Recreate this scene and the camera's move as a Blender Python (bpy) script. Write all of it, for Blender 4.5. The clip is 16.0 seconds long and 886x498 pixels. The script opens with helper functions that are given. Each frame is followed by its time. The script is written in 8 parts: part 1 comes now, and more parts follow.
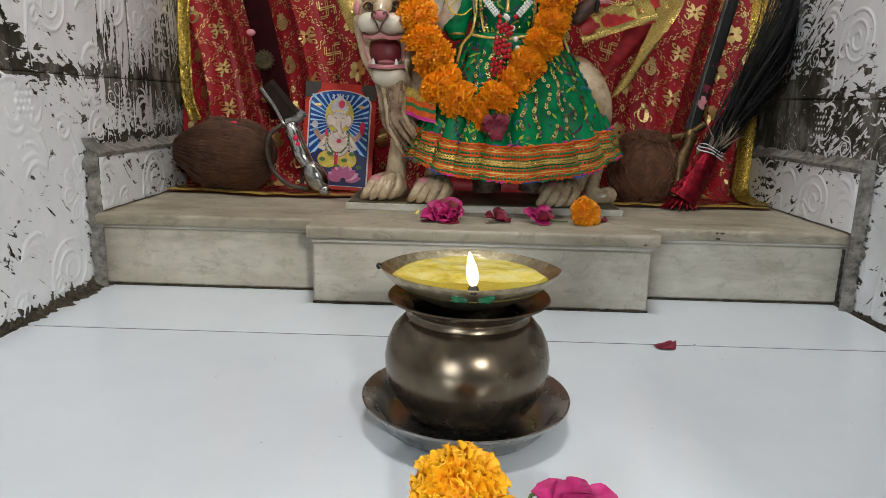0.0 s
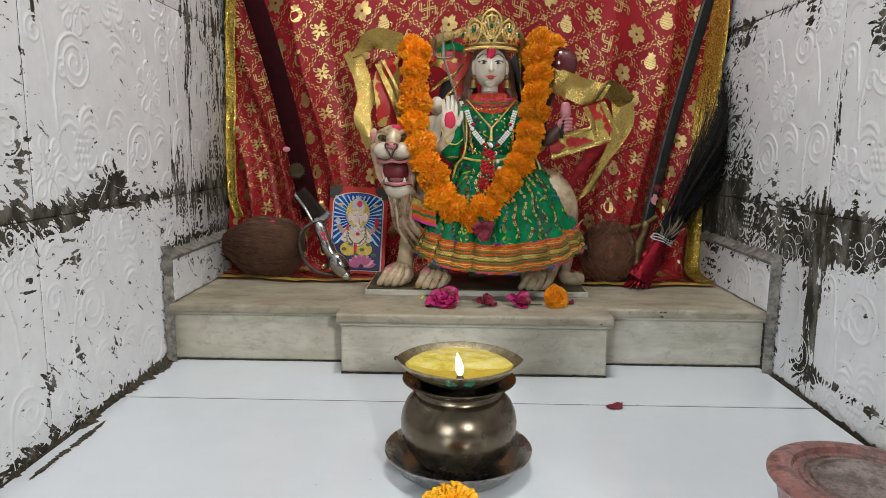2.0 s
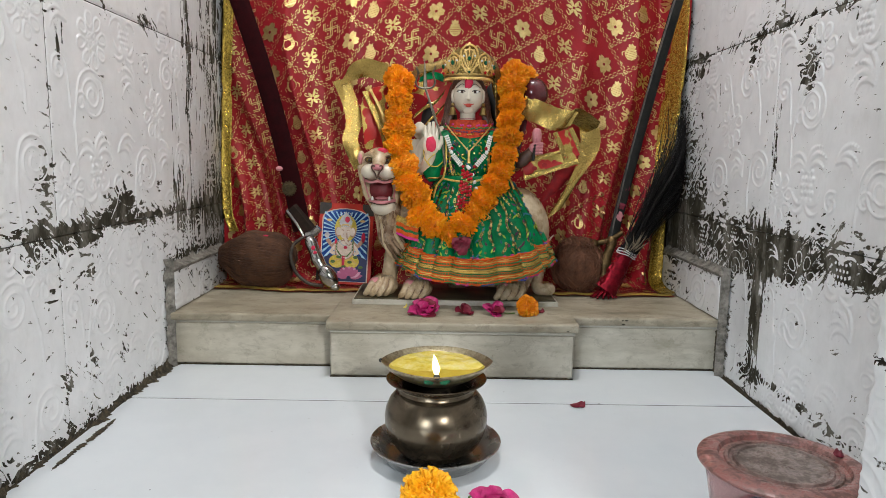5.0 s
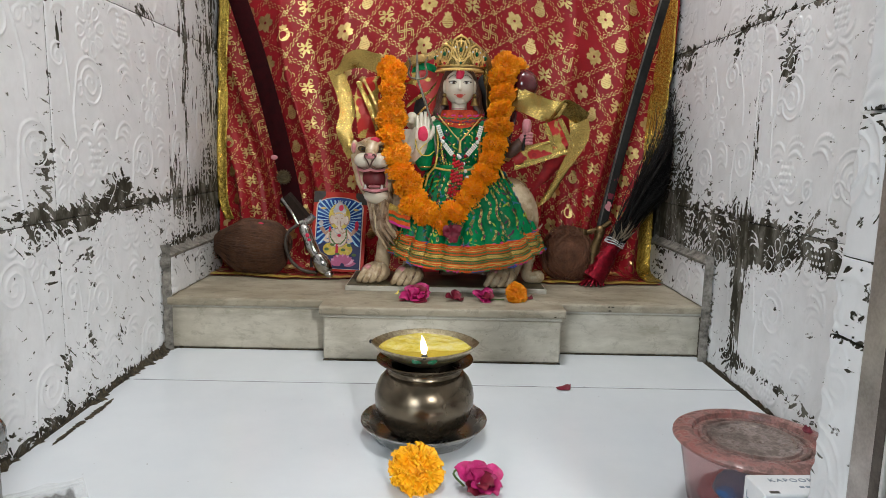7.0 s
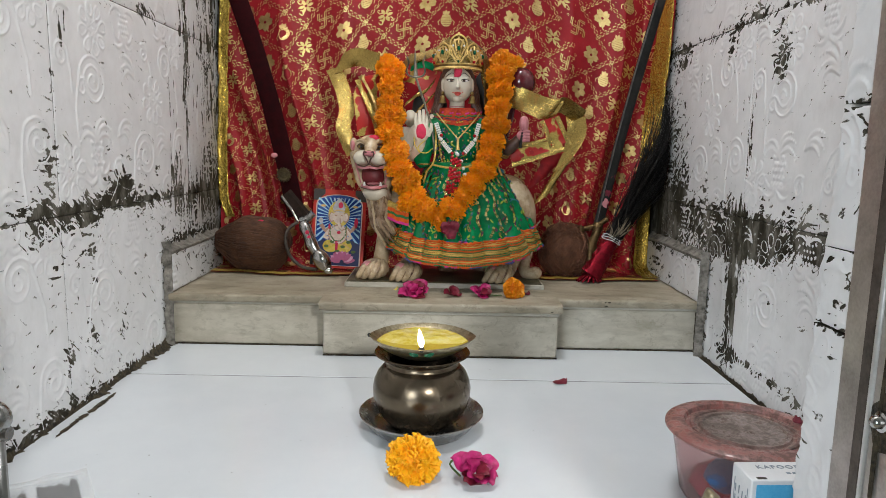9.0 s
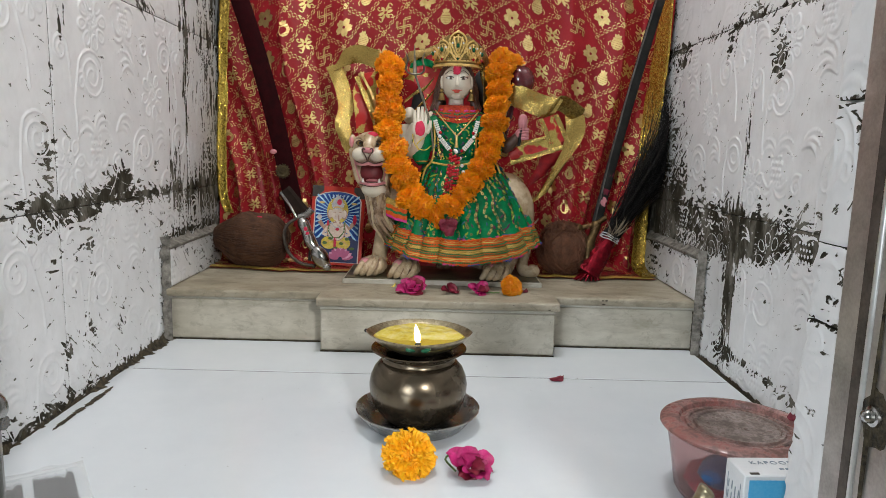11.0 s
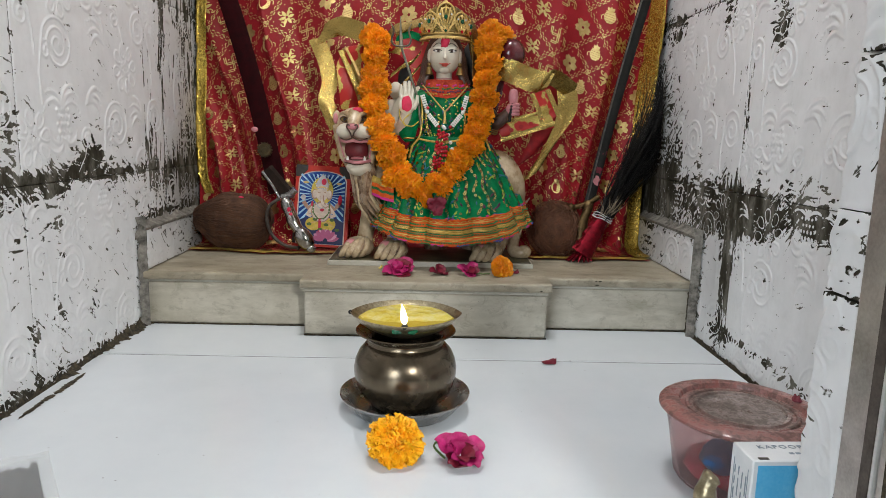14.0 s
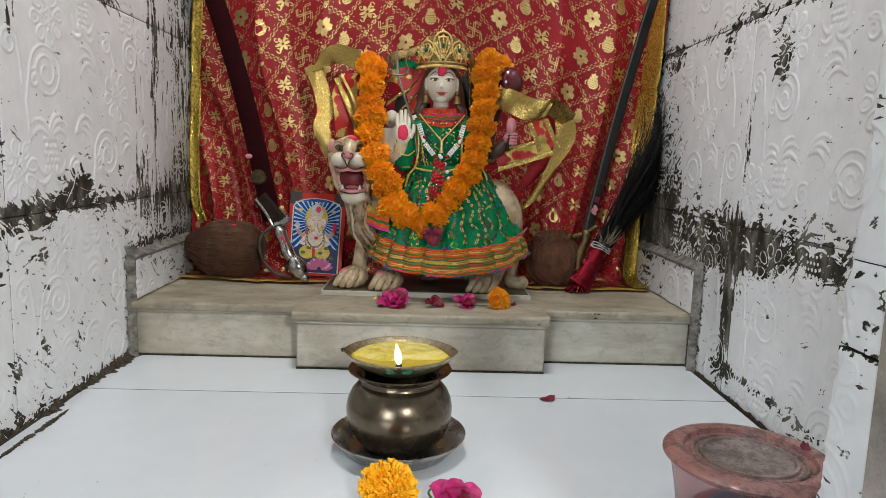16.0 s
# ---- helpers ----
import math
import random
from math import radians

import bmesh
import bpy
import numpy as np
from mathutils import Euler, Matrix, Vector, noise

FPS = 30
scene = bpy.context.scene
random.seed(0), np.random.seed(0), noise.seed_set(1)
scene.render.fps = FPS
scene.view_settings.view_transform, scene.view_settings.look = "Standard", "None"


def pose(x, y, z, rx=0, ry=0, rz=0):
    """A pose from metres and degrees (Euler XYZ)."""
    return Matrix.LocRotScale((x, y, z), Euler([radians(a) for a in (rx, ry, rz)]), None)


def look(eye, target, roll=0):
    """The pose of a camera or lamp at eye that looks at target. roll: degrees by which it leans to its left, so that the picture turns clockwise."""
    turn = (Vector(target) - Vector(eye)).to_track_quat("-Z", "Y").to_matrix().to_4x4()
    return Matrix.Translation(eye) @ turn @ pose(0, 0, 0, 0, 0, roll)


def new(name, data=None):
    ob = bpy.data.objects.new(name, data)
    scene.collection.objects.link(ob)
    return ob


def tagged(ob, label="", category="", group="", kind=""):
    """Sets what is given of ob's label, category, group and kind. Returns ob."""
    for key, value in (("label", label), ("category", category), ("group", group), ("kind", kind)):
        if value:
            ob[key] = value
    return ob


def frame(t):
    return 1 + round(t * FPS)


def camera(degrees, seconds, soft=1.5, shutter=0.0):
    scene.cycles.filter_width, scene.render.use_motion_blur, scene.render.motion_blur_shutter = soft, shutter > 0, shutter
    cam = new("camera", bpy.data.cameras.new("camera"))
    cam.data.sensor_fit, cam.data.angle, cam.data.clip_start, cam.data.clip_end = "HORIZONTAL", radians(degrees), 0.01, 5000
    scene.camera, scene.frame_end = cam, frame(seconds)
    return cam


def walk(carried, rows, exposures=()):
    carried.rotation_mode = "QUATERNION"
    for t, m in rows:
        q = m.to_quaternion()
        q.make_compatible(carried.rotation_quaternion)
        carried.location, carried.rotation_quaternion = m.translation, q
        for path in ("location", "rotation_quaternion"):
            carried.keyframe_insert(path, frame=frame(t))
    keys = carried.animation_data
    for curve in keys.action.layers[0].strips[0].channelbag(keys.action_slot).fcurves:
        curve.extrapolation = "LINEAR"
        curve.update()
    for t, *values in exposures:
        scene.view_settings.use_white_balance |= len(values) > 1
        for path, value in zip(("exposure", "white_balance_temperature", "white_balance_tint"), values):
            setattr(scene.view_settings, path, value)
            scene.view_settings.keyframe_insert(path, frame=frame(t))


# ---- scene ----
cam = camera(67.5, 16.0, soft=0.6)
METRES, EYE, TILT, LEAN, TURN = 0.465, 0.243, 0.0, 0.0, 0.5
ROWS = [
    (0.0, 0.0, 0.0, 0.0, 0.34, -12.41, -1.54),
    (0.5, 0.0099, -0.1326, 0.0648, 0.42, -11.82, -0.78),
    (1.0, 0.0241, -0.2488, 0.1402, 0.56, -10.57, -0.57),
    (1.5, 0.0228, -0.3501, 0.1948, 0.04, -9.21, -0.26),
    (2.0, 0.0207, -0.4397, 0.2266, 0.73, -8.8, -0.55),
    (2.5, 0.0304, -0.5223, 0.2728, 0.94, -7.78, -0.37),
    (3.0, 0.032, -0.567, 0.2869, 0.08, -7.75, -0.21),
    (5.5, 0.0424, -0.6552, 0.2704, -0.57, -7.99, -0.97),
    (6.0, 0.0486, -0.6708, 0.2707, -0.77, -8.06, -1.09),
    (6.5, 0.0587, -0.6878, 0.2627, -0.87, -8.4, -1.13),
    (7.0, 0.0598, -0.7013, 0.2578, -0.73, -8.52, -1.19),
    (7.5, 0.0581, -0.7115, 0.2549, -0.97, -8.53, -1.07),
    (8.0, 0.0598, -0.721, 0.2505, -0.82, -8.67, -1.03),
    (8.5, 0.0657, -0.7264, 0.2498, -0.71, -8.52, -1.02),
    (9.0, 0.0713, -0.7301, 0.2491, -0.64, -8.55, -1.09),
    (11.5, 0.0782, -0.7356, 0.2401, -0.61, -8.62, -1.52),
    (12.0, 0.0776, -0.7353, 0.2416, -0.74, -8.69, -1.28),
    (12.5, 0.0787, -0.7295, 0.2363, -0.68, -8.83, -1.35),
    (13.0, 0.0801, -0.7198, 0.2271, -0.39, -9.02, -1.46),
    (13.5, 0.0788, -0.6948, 0.2101, -0.65, -9.71, -1.49),
    (14.0, 0.0851, -0.6522, 0.2029, -1.53, -9.73, -1.38),
    (14.5, 0.0833, -0.6255, 0.2228, -1.5, -8.58, -1.63),
    (15.0, 0.0822, -0.6083, 0.2287, -1.94, -8.21, -1.67),
    (15.5, 0.0858, -0.5987, 0.2372, -1.87, -7.99, -1.79),
    (16.0, 0.0845, -0.6003, 0.2359, -1.85, -8.0, -1.75),
]
walk(cam, [(t, pose(0, 0, EYE, TILT, LEAN, TURN) @ pose(METRES * x, METRES * y, METRES * z, 90 + pitch, roll, yaw)) for t, x, y, z, yaw, pitch, roll in ROWS],
     exposures=((0.0, -0.02), (1.5, 0.03), (3.0, 0.09), (5.5, 0.13), (7.0, 0.08), (9.0, 0.04), (12.5, 0.04), (16.0, 0.0)))

# ---- light ----
world = bpy.data.worlds.new("room_dusk")
scene.world = world
world.use_nodes = True
world.node_tree.nodes["Background"].inputs["Color"].default_value = (0.75, 0.85, 1.0, 1)
world.node_tree.nodes["Background"].inputs["Strength"].default_value = 0.25


def area_lamp(name, m, power, size, colour, size_y=None):
    data = bpy.data.lights.new(name, "AREA")
    data.energy, data.size, data.color = power, size, colour
    if size_y:
        data.shape, data.size_y = "RECTANGLE", size_y
    ob = new(name, data)
    ob.matrix_world = m
    return ob


NICHE_TOP = 2.10
area_lamp("ceiling_lamp_light", pose(0.03, 0.46, NICHE_TOP - 0.035), 13.0, 0.30, (0.99, 0.985, 0.985), 0.20)
area_lamp("window_light", look((-1.05, -2.17, 0.75), (0.1, 0.4, 0.25)), 28.5, 0.75, (0.86, 0.93, 1.0), 0.95)
area_lamp("bulb_light", look((0.62, -1.30, 0.90), (-0.05, 0.9, 0.25)), 19.0, 0.16, (0.98, 0.985, 0.98))

# ---- materials ----


class Nodes:
    """A small wrapper for building node materials."""

    def __init__(self, name):
        self.mat = bpy.data.materials.new(name)
        self.mat.use_nodes = True
        self.tree = self.mat.node_tree
        self.bsdf = self.tree.nodes["Principled BSDF"]

    def node(self, kind, **sets):
        n = self.tree.nodes.new(kind)
        for key, value in sets.items():
            n.inputs[key.replace("_", " ")].default_value = value
        return n

    def link(self, a, b):
        self.tree.links.new(a, b)

    def noise(self, scale, detail=4.0, rough=0.55, where=None, stretch=None, swirl=0.0):
        n = self.node("ShaderNodeTexNoise", Scale=scale, Detail=detail, Roughness=rough, Distortion=swirl)
        where = where or self.place()
        if stretch:
            mp = self.node("ShaderNodeMapping", Scale=stretch)
            self.link(where, mp.inputs["Vector"])
            where = mp.outputs["Vector"]
        self.link(where, n.inputs["Vector"])
        return n.outputs["Fac"]

    def place(self):
        return self.node("ShaderNodeTexCoord").outputs["Object"]

    def world_place(self):
        return self.node("ShaderNodeNewGeometry").outputs["Position"]

    def ramp(self, fac, *stops):
        r = self.node("ShaderNodeValToRGB")
        el = r.color_ramp.elements
        while len(el) < len(stops):
            el.new(0.5)
        for e, (p, c) in zip(el, stops):
            e.position = p
            e.color = (*c, 1) if isinstance(c, tuple) else (c, c, c, 1)
        self.link(fac, r.inputs["Fac"])
        return r.outputs["Color"]

    def math(self, op, a, b=None, c=None):
        n = self.tree.nodes.new("ShaderNodeMath")
        n.operation = op
        for i, v in enumerate((a, b, c)):
            if v is None:
                continue
            if isinstance(v, (int, float)):
                n.inputs[i].default_value = v
            else:
                self.link(v, n.inputs[i])
        return n.outputs[0]

    def mix(self, fac, a, b, blend="MIX"):
        n = self.tree.nodes.new("ShaderNodeMix")
        n.data_type, n.blend_type = "RGBA", blend
        for sock, v in ((n.inputs[0], fac), (n.inputs[6], a), (n.inputs[7], b)):
            if isinstance(v, (int, float)):
                sock.default_value = v
            elif isinstance(v, tuple):
                sock.default_value = (*v, 1)
            else:
                self.link(v, sock)
        return n.outputs[2]

    def attr(self, name):
        n = self.tree.nodes.new("ShaderNodeAttribute")
        n.attribute_name = name
        return n.outputs["Fac"]

    def bump(self, height, strength=0.3, distance=0.001):
        n = self.node("ShaderNodeBump", Strength=strength, Distance=distance)
        self.link(height, n.inputs["Height"])
        self.link(n.outputs["Normal"], self.bsdf.inputs["Normal"])

    def put(self, **sets):
        for key, v in sets.items():
            sock = self.bsdf.inputs[key.replace("_", " ")]
            if isinstance(v, (int, float)):
                sock.default_value = v
            elif isinstance(v, tuple):
                sock.default_value = (*v, 1) if sock.type == "RGBA" else v
            else:
                self.link(v, sock)
        return self.mat


def surface(name, dark, light, scale=40.0, rough=(0.4, 0.6), metal=0.0, bump=0.2, fine=400.0, depth=0.0006, per_piece=0.0, **more):
    """A plain surface: two tones by coarse noise, fine grain in relief and gloss."""
    n = Nodes(name)
    coarse = n.noise(scale, 5.0, 0.6)
    grain = n.noise(fine, 3.0, 0.6)
    both = n.math("ADD", n.math("MULTIPLY", coarse, 0.75), n.math("MULTIPLY", grain, 0.25))
    colour = n.ramp(both, (0.33, dark), (0.67, light))
    if per_piece:
        info = n.tree.nodes.new("ShaderNodeObjectInfo")
        k = n.math("MULTIPLY_ADD", info.outputs["Random"], per_piece, 1 - per_piece / 2)
        hsv = n.node("ShaderNodeHueSaturation")
        n.link(colour, hsv.inputs["Color"])
        n.link(k, hsv.inputs["Value"])
        colour = hsv.outputs["Color"]
    r = n.math("MULTIPLY_ADD", coarse, rough[1] - rough[0], rough[0])
    if bump:
        n.bump(n.math("ADD", grain, coarse), bump, depth)
    return n.put(Base_Color=colour, Roughness=r, Metallic=metal, **more)


def wall_tile_material(name="embossed_white_tile"):
    """White glazed relief tile, its paint scraped off in strokes to dark cement where the wear layer is high."""
    n = Nodes(name)
    p = n.world_place()
    wear, relief, lie = n.attr("wear"), n.attr("relief"), n.attr("lie")
    level = n.noise(70.0, 3.2, 0.55, p, (1.0, 0.48, 1.25), 1.2)
    upright = n.noise(64.0, 3.2, 0.55, p, (1.0, 1.5, 0.26), 0.8)
    tip = n.node("ShaderNodeMapping", Rotation=(0.75, 0.0, 0.0))
    n.link(p, tip.inputs["Vector"])
    slant = n.noise(84.0, 3.0, 0.55, tip.outputs["Vector"], (1.0, 0.38, 1.3), 1.0)
    where = n.ramp(n.noise(13.0, 2.0, 0.5, p), (0.47, 0.0), (0.54, 1.0))
    level = n.math("MULTIPLY_ADD", where, n.math("SUBTRACT", slant, level), level)
    stroke = n.math("MULTIPLY_ADD", lie, n.math("SUBTRACT", upright, level), level)
    fine = n.noise(190.0, 2.0, 0.5, p, (1.0, 0.6, 0.8), 1.0)
    s = n.math("MULTIPLY_ADD", n.math("SUBTRACT", stroke, 0.5), 3.4, wear)
    s = n.math("MULTIPLY_ADD", n.math("SUBTRACT", fine, 0.5), 0.85, s)
    rim = n.math("MULTIPLY", n.math("MULTIPLY", relief, 4.0), n.math("SUBTRACT", 1.0, relief))
    s = n.math("MULTIPLY_ADD", rim, n.math("MULTIPLY", wear, 1.35), s)
    s = n.math("SUBTRACT", s, n.math("MULTIPLY", relief, 1.05))
    mask = n.math("MULTIPLY", n.math("SUBTRACT", s, 0.47), 9.0)
    mask = n.math("MINIMUM", n.math("MAXIMUM", mask, 0.0), 1.0)
    grey = n.noise(30.0, 4.0, 0.6, p)
    white = n.ramp(grey, (0.3, (0.73, 0.735, 0.74)), (0.7, (0.82, 0.825, 0.83)))
    white = n.mix(n.math("MULTIPLY", n.ramp(n.noise(55.0, 4.0, 0.7, p, (1, 1, 0.5)), (0.52, 0.0), (0.72, 1.0)), 0.12), white, (0.42, 0.40, 0.35))
    smear = n.noise(34.0, 4.0, 0.65, p, (1.0, 1.0, 0.45))
    dark = n.ramp(smear, (0.34, (0.019, 0.017, 0.011)), (0.50, (0.050, 0.045, 0.032)), (0.64, (0.165, 0.155, 0.13)))
    # grey mixed into the white: stains, plus shade towards the back corners
    stain_shade = n.attr("stain_shade")
    white = n.mix(stain_shade, white, (0.10, 0.095, 0.085))
    colour = n.mix(mask, white, dark)
    rough = n.math("MULTIPLY_ADD", mask, 0.42, n.math("MULTIPLY_ADD", grey, 0.2, 0.26))
    h = n.math("SUBTRACT", n.math("MULTIPLY", fine, 0.10), n.math("MULTIPLY", mask, n.math("MULTIPLY_ADD", stroke, 0.6, 0.5)))
    n.bump(h, 0.6, 0.0012)
    return n.put(Base_Color=colour, Roughness=rough, Specular_IOR_Level=n.math("MULTIPLY_ADD", mask, -0.38, 0.5))


def marble_material(name, dark, light, stain):
    n = Nodes(name)
    p = n.world_place()
    cloud = n.noise(11.0, 6.0, 0.62, p, (1.0, 1.4, 1.5))
    vein = n.noise(30.0, 6.0, 0.7, p, (0.45, 1.5, 1.5))
    base = n.ramp(n.math("MULTIPLY_ADD", vein, 0.4, n.math("MULTIPLY", cloud, 0.6)), (0.36, dark), (0.64, light))
    dirt = n.ramp(n.noise(20.0, 7.0, 0.74, p, (0.35, 1.0, 1.4)), (0.50, 0.0), (0.72, 1.0))
    colour = n.mix(n.math("MULTIPLY", dirt, 0.50), base, stain)
    blot = n.ramp(n.noise(46.0, 8.0, 0.78, p, (0.7, 1.2, 1.0), 0.6), (0.53, 0.0), (0.60, 1.0))
    colour = n.mix(n.math("MULTIPLY", blot, 0.30), colour, stain)
    speck = n.ramp(n.noise(210.0, 2.0, 0.5, p), (0.70, 0.0), (0.76, 1.0))
    colour = n.mix(n.math("MULTIPLY", speck, 0.35), colour, (0.08, 0.07, 0.05))
    n.bump(n.math("ADD", n.noise(300.0, 3.0, 0.6, p), n.math("MULTIPLY", cloud, 2.0)), 0.12, 0.001)
    return n.put(Base_Color=colour, Roughness=n.math("MULTIPLY_ADD", vein, 0.3, 0.30))


def floor_material():
    n = Nodes("glossy_white_floor_tile")
    p = n.world_place()
    smear = n.noise(7.0, 6.0, 0.65, p)
    film = n.noise(48.0, 5.0, 0.7, p, (1.0, 0.5, 1.0))
    colour = n.ramp(smear, (0.3, (0.67, 0.715, 0.75)), (0.7, (0.73, 0.77, 0.80)))
    dots = n.ramp(n.noise(150.0, 1.0, 0.4, p), (0.80, 0.0), (0.83, 1.0))
    colour = n.mix(n.math("MULTIPLY", dots, 0.6), colour, (0.12, 0.10, 0.08))
    rough = n.math("MULTIPLY_ADD", n.ramp(film, (0.45, 0.0), (0.75, 1.0)), 0.16, 0.09)
    n.bump(n.noise(40.0, 2.0, 0.5, p), 0.02, 0.001)
    return n.put(Base_Color=colour, Roughness=rough)


def cloth_material():
    n = Nodes("red_satin_cloth")
    p = n.place()
    broad = n.noise(6.0, 4.0, 0.6, p)
    weave = n.noise(900.0, 2.0, 0.5, p)
    colour = n.ramp(n.math("MULTIPLY_ADD", weave, 0.35, n.math("MULTIPLY", broad, 0.65)), (0.35, (0.225, 0.0078, 0.0125)), (0.65, (0.345, 0.0140, 0.0205)))
    n.bump(n.math("ADD", weave, n.math("MULTIPLY", n.noise(60.0, 3.0, 0.6, p), 1.5)), 0.25, 0.0008)
    return n.put(Base_Color=colour, Roughness=0.40, Specular_IOR_Level=0.22, Sheen_Weight=0.04, Sheen_Roughness=0.4)


def foil_material(name, dark, light, rough=0.34, crinkle=220.0, relief=0.7):
    n = Nodes(name)
    p = n.place()
    w = n.noise(crinkle, 4.0, 0.7, p)
    fine = n.noise(crinkle * 4, 2.0, 0.6, p)
    colour = n.ramp(w, (0.35, dark), (0.65, light))
    broad = n.math("MULTIPLY", n.noise(42.0, 2.0, 0.5, p), 4.0 * (1.0 - relief))
    n.bump(n.math("ADD", n.math("ADD", w, broad), n.math("MULTIPLY", fine, 0.5)), relief, 0.0016)
    return n.put(Base_Color=colour, Roughness=rough, Metallic=0.85)


def brocade_material():
    """Pale gold net with red flower patches."""
    n = Nodes("gold_and_red_brocade")
    p = n.place()
    v = n.node("ShaderNodeTexVoronoi", Scale=52.0)
    n.link(p, v.inputs["Vector"])
    spot = n.ramp(n.math("ADD", v.outputs["Distance"], n.math("MULTIPLY", n.noise(240.0, 3.0, 0.6, p), 0.25)), (0.72, 1.0), (0.80, 0.0))
    gold = n.ramp(n.noise(500.0, 3.0, 0.6, p), (0.35, (0.42, 0.30, 0.06)), (0.65, (0.66, 0.50, 0.15)))
    colour = n.mix(spot, gold, (0.50, 0.015, 0.012))
    n.bump(n.noise(600.0, 3.0, 0.6, p), 0.4, 0.001)
    return n.put(Base_Color=colour, Roughness=0.36, Metallic=n.math("MULTIPLY_ADD", spot, -0.7, 0.75))


def pot_material():
    n = Nodes("browned_polished_brass")
    p = n.place()
    patch = n.noise(38.0, 4.0, 0.6, p)
    scratch = n.noise(700.0, 3.0, 0.6, p, (1.0, 1.0, 0.12))
    colour = n.ramp(patch, (0.3, (0.108, 0.084, 0.056)), (0.7, (0.190, 0.153, 0.108)))
    n.bump(scratch, 0.02, 0.0003)
    return n.put(Base_Color=colour, Roughness=n.math("MULTIPLY_ADD", patch, 0.12, 0.20), Metallic=0.90)


def ghee_material():
    n = Nodes("pale_yellow_ghee")
    w = n.noise(70.0, 4.0, 0.6)
    colour = n.ramp(w, (0.32, (0.60, 0.47, 0.05)), (0.50, (0.70, 0.59, 0.15)), (0.66, (0.74, 0.66, 0.30)))
    n.bump(w, 0.3, 0.004)
    return n.put(Base_Color=colour, Roughness=0.22, Subsurface_Weight=0.4, Subsurface_Radius=(0.01, 0.007, 0.002))


def lid_material():
    n = Nodes("grimy_pink_lid")
    p = n.place()
    shift = n.node("ShaderNodeVectorMath")
    shift.inputs[1].default_value = (-0.357, -0.315, 0.0)
    n.link(p, shift.inputs[0])
    flat = n.node("ShaderNodeMapping", Scale=(1.0, 1.0, 0.0))
    n.link(shift.outputs["Vector"], flat.inputs["Vector"])
    away = n.node("ShaderNodeVectorMath")
    away.operation = "LENGTH"
    n.link(flat.outputs["Vector"], away.inputs[0])
    r = n.math("ADD", away.outputs["Value"], n.math("MULTIPLY", n.math("SUBTRACT", n.noise(26.0, 5.0, 0.7, p), 0.5), 0.030))
    pink = n.ramp(n.noise(20.0, 4.0, 0.6, p), (0.3, (0.30, 0.125, 0.11)), (0.7, (0.43, 0.225, 0.205)))
    grey = n.ramp(n.noise(45.0, 5.0, 0.65, p), (0.35, (0.15, 0.112, 0.095)), (0.65, (0.36, 0.29, 0.265)))
    colour = n.mix(n.ramp(n.math("MULTIPLY", r, 10.0), (0.40, 1.0), (0.58, 0.0)), pink, grey)
    ring = n.ramp(n.math("MULTIPLY", r, 10.0), (0.40, 0.0), (0.47, 0.8), (0.56, 0.9), (0.62, 0.0))
    grime = n.ramp(n.noise(75.0, 6.0, 0.72, p), (0.43, 0.0), (0.58, 1.0))
    colour = n.mix(n.math("MULTIPLY", grime, n.math("MAXIMUM", ring, 0.66)), colour, (0.055, 0.036, 0.026))
    n.bump(n.noise(240.0, 3.0, 0.6, p), 0.2, 0.0006)
    return n.put(Base_Color=colour, Roughness=n.math("MULTIPLY_ADD", grime, 0.3, 0.24))


def glow_material(name, colour, strength):
    n = Nodes(name)
    return n.put(Base_Color=colour, Emission_Color=colour, Emission_Strength=strength)


def clear_material(name, colour, rough, transmission=0.9, alpha=1.0):
    n = Nodes(name)
    w = n.noise(60.0, 4.0, 0.6)
    n.bump(w, 0.3, 0.002)
    return n.put(Base_Color=colour, Roughness=n.math("MULTIPLY_ADD", w, 0.3, rough), Transmission_Weight=transmission, IOR=1.4, Alpha=alpha)


